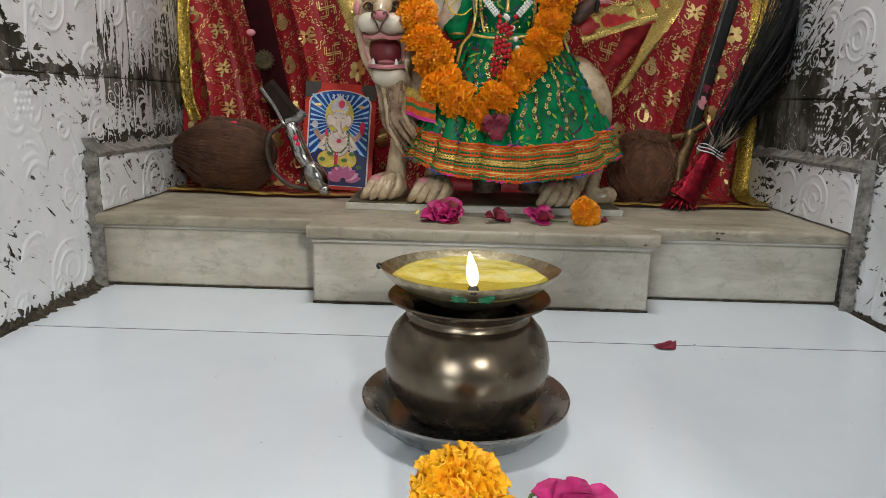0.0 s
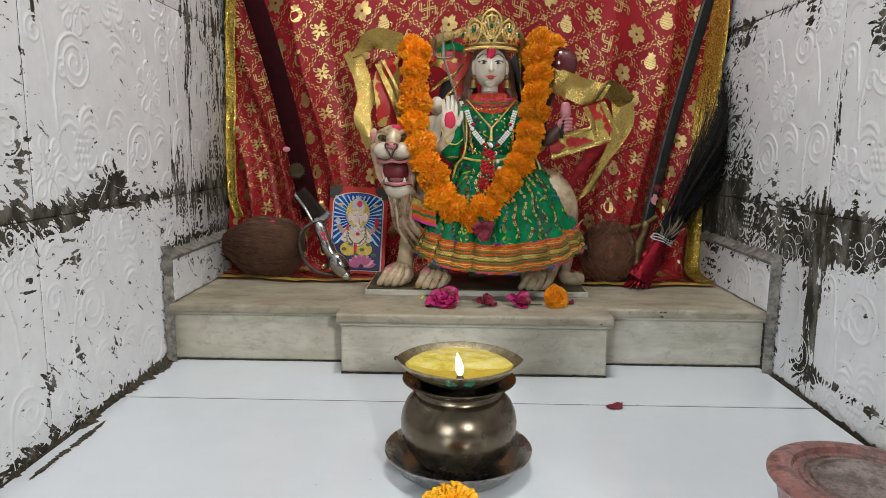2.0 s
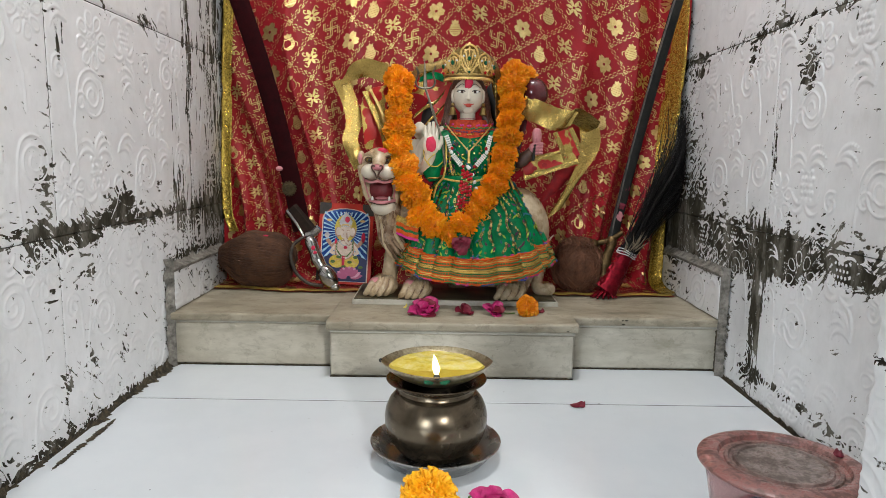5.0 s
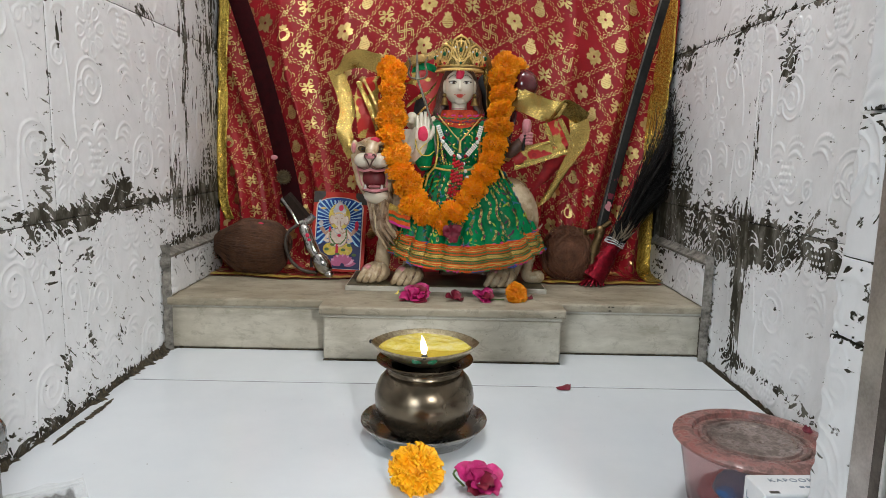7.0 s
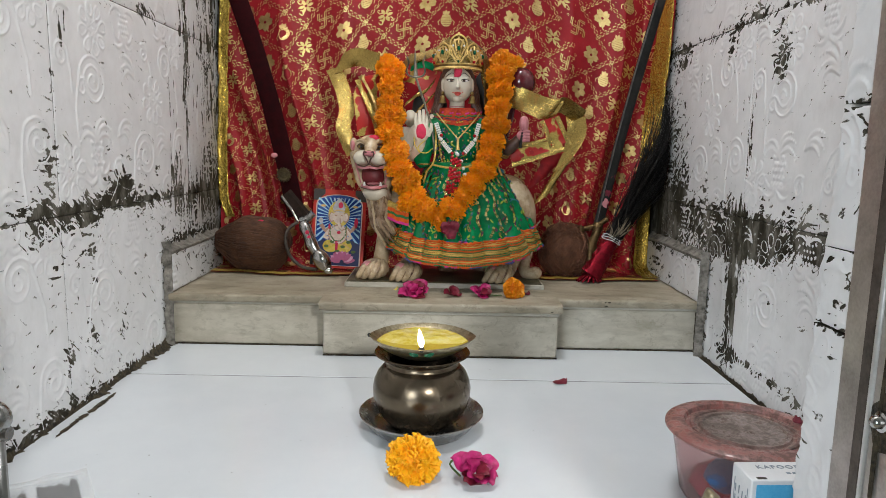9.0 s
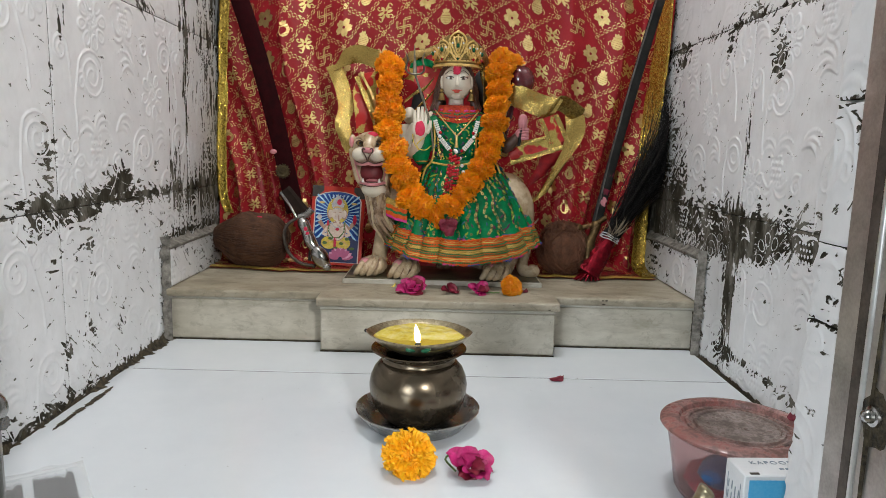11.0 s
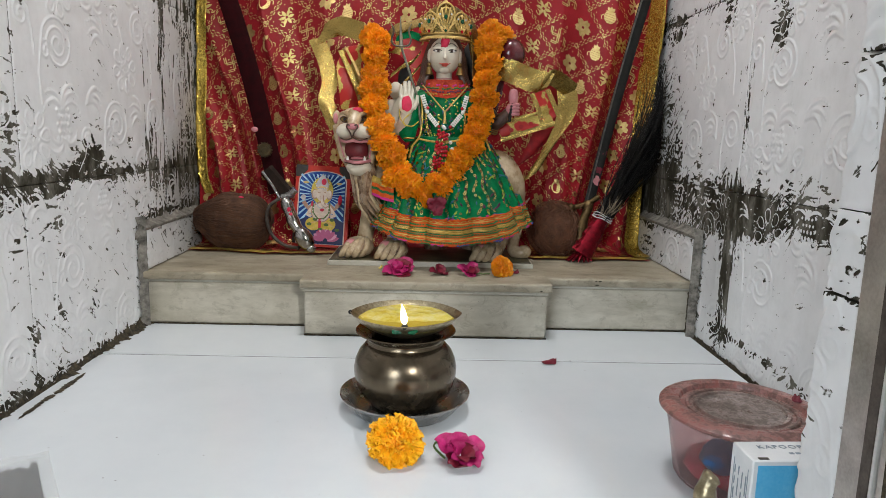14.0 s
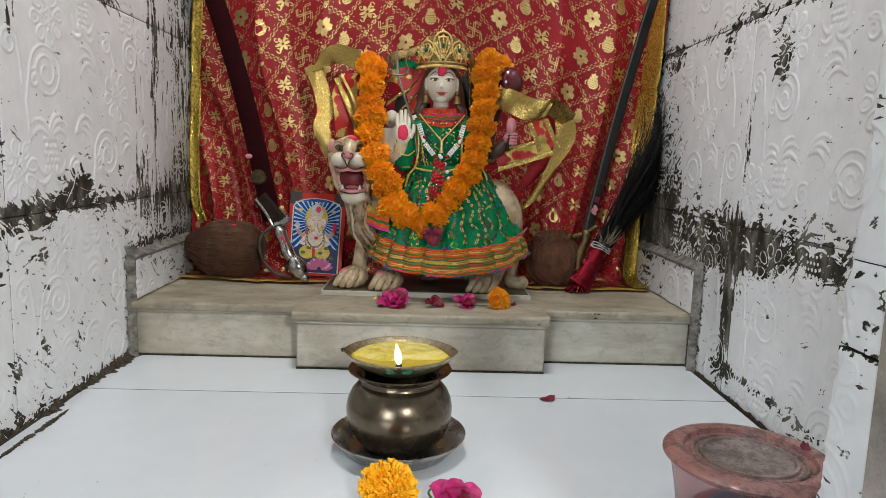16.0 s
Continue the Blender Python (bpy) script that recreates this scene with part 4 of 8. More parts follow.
CEN_W, CEN_E = -0.168, 0.248
for x0, x1, lip, face in ((WEST, CEN_W - 0.001, 0.815, 0.833), (CEN_E + 0.001, EAST, 0.820, 0.838), (CEN_W, CEN_E, 0.762, 0.778)):
    wide = 0.003 if lip > 0.8 else 0.0
    part("top_slab", nosed_slab(x0, x1, lip, NORTH if lip > 0.8 else 1.0, LEDGE + (0.0012 if lip < 0.8 else 0), 0.015), M["marble"], ledge)
    a, b = (x0, x1) if lip > 0.8 else (x0 + 0.004, x1 - 0.004)
    part("front_slab", Shape().box((a, face, 0.0005), (b, face + 0.07, LEDGE - 0.0205), bevel=0.003), M["marble_front"], ledge)
    part("dirt_line", Shape().tube([(a + (b - a) * i / 60, face - 0.0012 + 0.0010 * noise.noise((a + i * 0.9, 1, 0)), 0.0008) for i in range(61)], [0.0017 + 0.0010 * noise.noise((i * 0.7, a * 9, 3)) for i in range(61)], seg=6), M["grout"], ledge, "thin dark line along the foot")
    part("mortar_bead", Shape().tube([(a + (b - a) * i / 30, face - 0.001 + 0.0006 * math.sin(i * 2.1), LEDGE - 0.0178) for i in range(31)], 0.0030, seg=8), M["slab_edge"], ledge, "pale mortar line under the slab")

for x, y in ((CEN_W + 0.0005, 0.831), (CEN_E - 0.0005, 0.836), (WEST + 0.004, 0.831), (EAST - 0.004, 0.836)):
    part("dirt_line", Shape().tube([(x + 0.0010 * noise.noise((i * 0.9, x * 40, 5)), y, 0.001 + (LEDGE - 0.024) * i / 24) for i in range(25)], [0.0019 + 0.0012 * noise.noise((i * 0.8, x * 30, 1)) for i in range(25)], seg=6), M["grout"], ledge, "thin dark line down the corner")
r3 = random.Random(41)
for k in range(16):
    x = r3.uniform(WEST + 0.03, EAST - 0.03)
    y = (0.762 if CEN_W < x < CEN_E else 0.817) + r3.uniform(0.0005, 0.004)
    part("chip", Shape().blob((x, y, LEDGE - r3.uniform(0.002, 0.014)), (r3.uniform(0.0012, 0.004), 0.0016, 0.0012), seg=8, rings=5), M["grout"], ledge, "dark chipped spot")

# low tile skirtings on the ledge
for side, x_wall, thick, a0, a1 in ((1, WEST, 0.014, 0.822, 1.10), (-1, EAST, 0.014, 0.812, 1.12)):
    face = x_wall + side * thick
    skirt = thing("ledge_skirting", (x_wall, a0, LEDGE), "short relief tile strip set on the ledge in grey cement", "skirting", kind="structure")
    put = lambda a, z, h, face=face, side=side: np.stack([face + side * h, a, z])
    strip_wear = (lambda y, z: 0.12 + 0.20 * between(y, 1.0, 1.3, 0.03)) if side > 0 else (lambda y, z: -0.06 + 0.45 * bell(z, 0.168, 0.008) + 0.40 * bell(y, 1.05, 0.04))
    part("tile", tile_mesh("tile", put, a0, a1, LEDGE + 0.002, 0.166 if side > 0 else 0.173, 0.72, 0.05, strip_wear, stain_shade_west if side > 0 else stain_shade_east, lie_flat, side < 0), None, skirt)
    lo, hi = sorted((x_wall + side * 0.0015, face - side * 0.006))
    top = 0.172 if side > 0 else 0.179
    part("cement_bed", Shape().box((lo, a0 - 0.002, LEDGE), (hi, a1, top), bevel=0.003), M["grey_cement"], skirt)
    n = 90
    rows = []
    for i in range(n):
        y = a0 - 0.006 + (a1 - a0 + 0.006) * i / (n - 1)
        g = 0.004 * noise.noise((y * 40, side * 3, 0))
        rows.append([(x_wall + side * 0.0022, y, top + 0.009 + g * 2), (x_wall + side * 0.006, y, top + 0.004 + g), (face + side * 0.002, y, top - 0.001 + g * 0.4), (face + side * 0.001, y, top - 0.006)])
    part("cement_fillet", Shape().grid(rows), M["grey_cement"], skirt)
    rows = []
    for i in range(n):
        z = 0.19 * i / (n - 1)
        g = 0.004 * noise.noise((z * 60, side * 5, 2))
        rows.append([(x_wall + side * 0.0022, a0 - 0.011 + g * 2.6, z), (x_wall + side * 0.006, a0 - 0.007 + g * 1.6, z), (face + side * 0.001, a0 - 0.003 + g * 0.4, z), (face - side * 0.002, a0 + 0.003, z)])
    part("cement_fillet", Shape().grid(rows), M["grey_cement"], skirt)

# steel door frame at the opening
for name, x, sign in (("door_frame", JAMB_E, -1), ("door_frame", JAMB_W, 1)):
    out = 0.0 if sign < 0 else 0.009
    df = thing(name, (x, 0.05, -0.03), "scuffed stainless steel door frame beside the opening", "door frame", kind="structure")
    lo, hi = sorted((x + sign * 0.004, x - sign * 0.02))
    part("post", Shape().box((lo, 0.056, -0.02), (hi, 0.0838, 1.75), bevel=0.002), M["steel"], df)
    lo, hi = sorted((x + sign * (0.010 + out), x - sign * 0.02))
    part("post", Shape().box((lo, -0.05, -0.02), (hi, 0.0525, 1.75), bevel=0.0025), M["steel"], df)
    z = 0.207 if sign < 0 else 0.165
    lo, hi = sorted((x + sign * (0.0105 + out), x + sign * (0.0088 + out)))
    part("edge_strip", Shape().box((lo, 0.0440, -0.02), (hi, 0.0530, 1.75), bevel=0.0006), M["rust_edge"], df, "brown rusted steel edge")
    # paler steel bead in place of the highlight along the post's corner
    part("corner_bead", Shape().tube([(x + sign * (0.0098 + out), 0.0405, -0.02), (x + sign * (0.0098 + out), 0.0405, 1.75)], 0.0022, seg=12), M["glint_steel"], df, "pale bead standing in for the glint on the frame corner")
    y = 0.026 if sign < 0 else 0.045
    part("hinge_pin", Shape().lathe([(0.0, 0.0045), (0.0020, 0.0042), (0.0034, 0.0030), (0.0040, 0.0005), (0.0042, -0.001), (0.0062, -0.0015), (0.0068, -0.0050), (0.0, -0.006)], (0, 0, 0), 20), M["chrome"], df).matrix_basis = pose(x + sign * (0.0145 + out), y, z, 0, -90 if sign < 0 else 90, 0)
    stain = Shape().blob((x + sign * (0.0102 + out), y, z - 0.002), (0.0006, 0.013, 0.017), seg=20, rings=12, fn=lambda p: 1 + 0.35 * noise.noise((p.y * 2, p.z * 2, 3)))
    stain.tube([(x + sign * (0.0102 + out), y + 0.004, z + 0.005), (x + sign * (0.0102 + out), y + 0.003, z + 0.12)], [0.0022, 0.0008], seg=6, flat=0.3)
    stain.tube([(x + sign * (0.0102 + out), y + 0.004, z - 0.010), (x + sign * (0.0102 + out), y + 0.005, z - 0.10)], [0.0030, 0.0010], seg=6, flat=0.3)
    part("rust_stain", stain, M["grout"], df, "dark rust stain round the pin")
    if sign > 0:
        part("latch", Shape().blob((x + 0.013, 0.100, 0.168), (0.0135, 0.009, 0.0130)).box((x + 0.001, 0.096, 0.02), (x + 0.0205, 0.104, 0.160), 0, 0.003).tube([(x + 0.002, 0.100, 0.157), (x + 0.0245, 0.100, 0.157)], 0.0050), M["dark_steel"], df, "worn steel latch")

# ---- red printed cloth hung behind the statue ----
CLOTH_MID, CLOTH_TOP = 0.062, 0.80
CLOTH_W, CLOTH_E = -0.438, 0.497


def cloth_gather(z):
    """How far the cloth is drawn in towards its middle at the height z."""
    return 1.0 - 0.25 * between(z, -1.0, 0.45, 0.09)


def cloth_y(x, z):
    u = (x - CLOTH_MID) / cloth_gather(z)
    side = min(1.0, max(0.0, (abs(u) - 0.12) / 0.22))
    low = min(1.0, max(0.0, (0.72 - z) / 0.45))
    side *= min(1.0, max(0.0, (x - CLOTH_W) / 0.05)) * min(1.0, max(0.0, (CLOTH_E + 0.02 - x) / 0.07))
    ridge = abs(math.sin(u * math.pi / 0.094 + 1.3 * math.sin(u * 8.0) + 0.5 * math.sin(z * 7.0 + u * 5.0)))
    fold = (0.72 - ridge ** 0.75) * (0.028 + 0.012 * min(1.0, max(0.0, (x - CLOTH_MID) / 0.1))) + math.sin(u * 2 * math.pi / 0.041 + 2.0 + 3.0 * z) * 0.0028 * low + 0.0010 * math.sin(u * 2 * math.pi / 0.019 + 1.0 + 6.0 * z) * low
    y = 1.128 - fold * side * ((0.25 if x > CLOTH_MID else 0.60) + (0.75 if x > CLOTH_MID else 0.40) * low) + 0.005 * noise.noise((x * 9, z * 7, 1.0)) + 0.0022 * noise.noise((x * 30 + z * 14, z * 16 - x * 9, 4.0))
    lead = min(1.0, max(0.0, (x - 0.462) / 0.040))
    return min(y, 1.166) - 0.012 * side * low - 0.022 * min(1.0, max(0.0, (0.42 - z) / 0.30)) - 0.080 * lead * lead * (3 - 2 * lead) * between(z, 0.44, 2, 0.06)


def cloth_point(x, s, off=0.0):
    """x across, s: how far down from the top along the cloth; the foot of it runs out over the ledge."""
    z = CLOTH_TOP - s
    turn_z = LEDGE + 0.030
    if z > turn_z:
        return Vector((x, cloth_y(x, z) - off, z))
    run = turn_z - z
    y0 = cloth_y(x, turn_z)
    y0 += (1.122 - y0) * min(1.0, max(0.0, run - 0.03) / 0.06)
    r = 0.026
    a = min(run / r, math.pi / 2)
    flat = max(0.0, run - r * math.pi / 2)
    ruffle = 0.0008 * (1 + math.sin(x * 70 + 3 * math.sin(x * 23))) * min(1.0, flat / 0.03)
    return Vector((x, y0 - r * (1 - math.cos(a)) - flat - off * math.cos(a), turn_z - r * math.sin(a) + ruffle + off * math.sin(a) + 0.001 - 0.0034 * min(1.0, flat / 0.04)))


def cloth_flat(u, v):
    """Cloth's own coordinates to x and the way down; the rows of the print droop towards both sides."""
    v = v + 0.40 * (math.sqrt((u + 0.02) ** 2 + 0.0036) - 0.06) * (1.0 - 0.5 * between(v, 0.34, 2, 0.08))
    return CLOTH_MID + u * cloth_gather(CLOTH_TOP - v), v


cloth = thing("altar_cloth", (CLOTH_MID, 1.09, LEDGE), "red satin cloth printed with gold flowers hung behind the statue", "cloth")
FALL = CLOTH_TOP - LEDGE


def cloth_edges(v):
    z = CLOTH_TOP - v
    return -0.445 + 0.010 * between(z, 0.6, 2, 0.04), 0.487 + 0.016 * between(z, 0.38, 2, 0.11)




def hem_line(x):
    """How far down the cloth the gold hem runs, waving where the foot lies on the ledge."""
    return FALL + 0.098 + 0.0065 * math.sin(x * 21 + 0.8) + 0.0035 * math.sin(x * 57) - 0.014 * between(x, -1, -0.33, 0.03)


s = Shape()
rows = []
for j in range(121):
    v = (FALL + 0.122) * j / 120
    a, b = cloth_edges(v)
    row = []
    for i in range(241):
        x = a + (b - a) * i / 240
        row.append(cloth_point(x, v * (hem_line(x) + 0.014) / (FALL + 0.122)))
    rows.append(row)
s.grid(rows)
part("drape", s, M["cloth"], cloth, crease=80)


def trim_band(edge_fn, width, v0, v1, n=70, lift=0.004):
    rows = []
    for j in range(n):
        v = v0 + (v1 - v0) * j / (n - 1)
        x = edge_fn(v)
        w = (width(v) if callable(width) else width) * (1 - 0.25 * bell(v, 0.30, 0.012))
        crimp = 0.0006 * math.sin(v * 90) + 0.0008 * noise.noise((v * 22, x * 9, 0.5))
        rows.append([cloth_point(x + w * (k / 8 - 0.5), v, lift + crimp + 0.0011 * abs(math.sin(v * 150 + abs(k - 4) * 0.75)) + (0.0012 if k in (1, 7) else 0.0)) for k in range(9)])
    return Shape().grid(rows)


def west_trim(v):
    z = CLOTH_TOP - v
    return cloth_edges(v)[0] + 0.010 - 0.004 * between(z, 0.2, 0.45, 0.05) + 0.020 * between(z, 0, 0.22, 0.012)


def east_trim(v):
    return cloth_edges(v)[1] - 0.012


part("gold_border", trim_band(west_trim, 0.022, 0.0, CLOTH_TOP - 0.205, 420), M["gold"], cloth, "crinkled gold border")
part("gold_border", trim_band(east_trim, lambda v: 0.034 - 0.021 * between(v, -1, 0.28, 0.07), 0.0, FALL + 0.10, 480), M["gold"], cloth, "crinkled gold border")
rows = []
for i in range(160):
    x = -0.436 + (0.482 + 0.436) * i / 159
    rows.append([cloth_point(x, hem_line(x) - 0.006 + 0.022 * k / 4, 0.0026 + 0.0008 * (k % 2)) for k in range(5)])
part("hem_trim", Shape().grid(rows), M["gold_thread"], cloth, "narrow gold hem")


def petal_outline(cx, cy, a, r0, r1, w, n=5):
    """A leaf shape from r0 to r1 along the angle a."""
    c, s_ = math.cos(a), math.sin(a)
    pts = []
    for i in range(n + 1):
        t = i / n
        r = r0 + (r1 - r0) * t
        k = w * math.sin(math.pi * min(1, 0.12 + 0.88 * t)) ** 0.7
        pts.append((r, k))
    ring = pts + [(r, -k) for r, k in reversed(pts)]
    return [(cx + r * c - k * s_, cy + r * s_ + k * c) for r, k in ring]


def stroke_outline(path, w):
    """Both sides of a thin stroke."""
    left, right = [], []
    n = len(path)
    for i, (x, y) in enumerate(path):
        x0, y0 = path[max(0, i - 1)]
        x1, y1 = path[min(n - 1, i + 1)]
        d = math.hypot(x1 - x0, y1 - y0) or 1
        nx, ny = -(y1 - y0) / d, (x1 - x0) / d
        left.append((x + nx * w, y + ny * w))
        right.append((x - nx * w, y - ny * w))
    return [[left[i], left[i + 1], right[i + 1], right[i]] for i in range(n - 1)]


def disc(cx, cy, r):
    return [(cx + r * math.cos(b), cy + r * math.sin(b)) for b in (0, 1.05, 2.1, 3.14, 4.2, 5.24)]


def motif(kind, cx, cy, r):
    out = []
    if kind == 0:
        # flower of five notched petals with a short stalk
        for k in range(5):
            a = 0.3 + k * 2 * math.pi / 5
            for side in (-0.17, 0.17):
                out.append(petal_outline(cx, cy, a + side, 0.14 * r, 0.98 * r, 0.27 * r))
        out += stroke_outline([(cx, cy + 0.3 * r), (cx + 0.1 * r, cy + 0.9 * r), (cx + 0.3 * r, cy + 1.15 * r)], 0.06 * r)
    elif kind == 1:
        # pinwheel of four square hooks drawn in double lines, a dot in each corner
        for k in range(4):
            a = k * math.pi / 2 + 0.06
            c, q = math.cos(a), math.sin(a)
            for d in (-0.09, 0.09):
                path = [(0.0, d), (0.80 + d, d), (0.80 + d, 0.72)]
                out += stroke_outline([(cx + r * (x * c - y * q), cy + r * (x * q + y * c)) for x, y in path], 0.055 * r)
            out.append(disc(cx + r * (0.42 * c - 0.42 * q), cy + r * (0.42 * q + 0.42 * c), 0.09 * r))
    elif kind == 2:
        # striped pot with leaves in its neck
        for h in range(5):
            z0, z1 = -0.62 + 0.23 * h, -0.62 + 0.23 * h + 0.20
            w0, w1 = 0.62 * math.sqrt(max(0.05, 1 - (z0 / 0.66) ** 2)), 0.62 * math.sqrt(max(0.05, 1 - (z1 / 0.66) ** 2))
            out.append([(cx - w0 * r, cy - z0 * r), (cx + w0 * r, cy - z0 * r), (cx + w1 * r, cy - z1 * r), (cx - w1 * r, cy - z1 * r)])
        out.append([(cx - 0.4 * r, cy - 0.42 * r), (cx + 0.4 * r, cy - 0.42 * r), (cx + 0.5 * r, cy - 0.58 * r), (cx - 0.5 * r, cy - 0.58 * r)])
        for a in (0.9, 1.57, 2.24):
            out.append(petal_outline(cx, cy - 0.5 * r, -a, 0.1 * r, 0.6 * r, 0.15 * r, 3))
        for sx in (-1, 1):
            out += stroke_outline([(cx + sx * 0.68 * r, cy - 0.1 * r), (cx + sx * 0.90 * r, cy + 0.1 * r), (cx + sx * 0.80 * r, cy + 0.4 * r)], 0.05 * r)
    else:
        # rosette of pointed petals with curls between them
        for k in range(6):
            out.append(petal_outline(cx, cy, k * math.pi / 3, 0.14 * r, 0.86 * r, 0.165 * r, 4))
        for k in range(4):
            a = k * math.pi / 2 + 0.78
            ox, oy = cx + 0.86 * r * math.cos(a), cy + 0.86 * r * math.sin(a)
            path = [(ox + 0.36 * r * (1 - 0.6 * t) * math.cos(a + 2.2 + 5 * t), oy + 0.32 * r * (1 - 0.6 * t) * math.sin(a + 2.2 + 6 * t)) for t in (k2 / 9 for k2 in range(10))]
            out += stroke_outline(path, 0.055 * r)
    return out


gold_print = Shape()
CELL, DROP = 0.0462, 0.0415


def print_on(outline, lift=0.0020):
    pts = [cloth_flat(u, v) for u, v in outline]
    for x, v in pts:
        a, b = cloth_edges(v)
        if x < a + 0.004 or x > b - 0.004 or v < 0.0 or v > FALL + 0.105:
            return
    if abs(pts[0][0] - CLOTH_MID) < 0.10 and pts[0][1] > 0.30:
        return
    gold_print.add([cloth_point(x, v, lift) for x, v in pts], [tuple(range(len(pts)))])


for j in range(-6, 18):
    for i in range(-19, 20):
        if (i + j) % 2:
            continue
        v = 0.129 + j * DROP
        u = 0.031 + i * CELL - 0.15 * j * DROP * (1 if j < 5 else 5 / j)
        kind = ((3, 0) if j % 2 == 0 else (2, 1))[((i + j % 2) // 2) % 2]
        for o in motif(kind, u, v, 0.0198):
            print_on(o)
        # the lattice is left out in a patch near the top, imitating a sheen
        if math.hypot(u - 0.27, (v - 0.10) * 1.3) < 0.055:
            continue
        # the lattice: little hooks and dots in lines between the flowers
        for dv in (1, -1):
            for k in range(11):
                t = (k + 0.5) / 11
                cx, cy = u + CELL * (t - 1), v + dv * DROP * t
                if k % 2:
                    print_on(disc(cx, cy, 0.0013))
                    continue
                for side in (-1, 1):
                    for quad in stroke_outline([(cx + side * 0.0026 * a + 0.0024 * b, cy - dv * side * 0.0024 * a + dv * 0.0022 * b) for a, b in ((0.45, -0.8), (1.0, -0.55), (1.0, 0.5), (0.6, 0.8))], 0.00078):
                        print_on(quad)
        for k in range(6):
            a = k * math.pi / 3
            print_on(disc(u + CELL + 0.0040 * math.cos(a), v + 0.0040 * math.sin(a), 0.0014))
        for sx in (-1, 1):
            for sy in (-1, 1):
                for k in range(5):
                    a = k * 2 * math.pi / 5
                    print_on(disc(u + sx * 0.0150 + 0.0022 * math.cos(a), v + sy * 0.0245 + 0.0022 * math.sin(a), 0.0009))
        for k in range(4):
            a = k * math.pi / 2
            print_on(disc(u + 0.029 * math.cos(a), v + 0.026 * math.sin(a), 0.0012))
part("gold_print", gold_print, M["gold_print"], cloth, "printed gold flowers and dotted lattice", kind="stuff")

# ---- sheathed sword and bare sword leaning on the cloth ----


def bar(s, a, b, w, t, m=0, steps=14, bow=0.0, across=None, taper=0.0):
    """A flat blade from a to b: w wide, t thick, bowed sideways."""
    a, b = Vector(a), Vector(b)
    d = (b - a).normalized()
    side = Vector(across).normalized() if across else d.cross(Vector((0, 1, 0))).normalized()
    nrm = side.cross(d).normalized()
    rows = []
    for i in range(steps + 1):
        k = i / steps
        c = a.lerp(b, k) + side * (bow * math.sin(math.pi * k))
        ww = w * (1 - taper * k)
        rows.append([c - side * ww / 2, c + nrm * t / 2 - side * ww * 0.3, c + nrm * t / 2 + side * ww * 0.3, c + side * ww / 2, c - nrm * t / 2 + side * ww * 0.3, c - nrm * t / 2 - side * ww * 0.3])
    s.grid(rows, m, True)
    o = len(s.v) - 6 * (steps + 1)
    s.f += [tuple(o + k for k in range(6)), tuple(o + 6 * steps + k for k in range(6))]
    s.m += [m, m]
    return s


M["dark_brass"] = surface("blackened_brass", (0.04, 0.03, 0.016), (0.12, 0.09, 0.045), 90, (0.4, 0.6), 0.8, 0.3)
sheath = thing("sheathed_sword", (-0.235, 1.03, LEDGE), "sword in a maroon velvet scabbard, its steel hilt downwards", "sword")
part("scabbard", bar(Shape(), (-0.266, 1.052, 0.215), (-0.416, 1.086, 0.74), 0.038, 0.008, bow=-0.012), M["maroon"], sheath)
s = Shape().lathe([(0.0, 0.003), (0.005, 0.003), (0.006, 0.0018), (0.009, 0.0018), (0.010, 0.0032), (0.0125, 0.0032), (0.0135, 0.0), (0.0, 0.0)], seg=28)
for k in range(16):
    s.blob((0.0142 * math.cos(k * math.pi / 8), 0.0142 * math.sin(k * math.pi / 8), 0.0012), 0.0019, seg=8, rings=5)
part("medallion", s, M["dark_brass"], sheath, "round dark brass medallion").matrix_basis = pose(-0.291, 1.051, 0.300, 90, 0, 0)
part("stud", Shape().blob((-0.310, 1.050, 0.340), (0.007, 0.003, 0.005)), M["pink"], sheath)
M["dark_leather"] = surface("dark_brown_leather", (0.010, 0.006, 0.004), (0.028, 0.016, 0.011), 80, (0.5, 0.7), bump=0.3, Specular_IOR_Level=0.15)
s = Shape()
bar(s, (-0.284, 1.030, 0.262), (-0.243, 1.030, 0.213), 0.030, 0.012, steps=6)
part("blade_collar", s, M["dark_leather"], sheath)
part("collar_edge", Shape().tube([(-0.290, 1.024, 0.258), (-0.270, 1.022, 0.232), (-0.256, 1.022, 0.206)], 0.0035), M["chrome"], sheath)
part("guard_end", Shape().tube([(-0.252, 1.026, 0.208), (-0.236, 1.024, 0.213), (-0.226, 1.024, 0.224)], [0.008, 0.007, 0.008]), M["dark_steel"], sheath)
sheath_grip = part("grip", Shape().tube(curve([(-0.246, 1.018, 0.204), (-0.236, 1.012, 0.185), (-0.225, 1.006, 0.160), (-0.212, 1.002, 0.140)], 12), [0.009, 0.011, 0.0125, 0.012, 0.011, 0.0115, 0.0125, 0.013, 0.012, 0.011, 0.011, 0.011], seg=16), M["chrome"], sheath)
part("pommel", Shape().blob((-0.204, 0.999, 0.129), (0.0175, 0.015, 0.026), turn=Matrix.Rotation(-0.55, 3, "Y")).blob((-0.190, 0.995, 0.1095), (0.010, 0.009, 0.0085)), M["chrome"], sheath)
part("knuckle_guard", Shape().tube(curve([(-0.256, 1.022, 0.206), (-0.276, 1.018, 0.190), (-0.281, 1.014, 0.165), (-0.270, 1.008, 0.135), (-0.245, 1.002, 0.115), (-0.215, 0.998, 0.110)], 26), 0.0050, flat=0.7), M["rust_edge"], sheath)
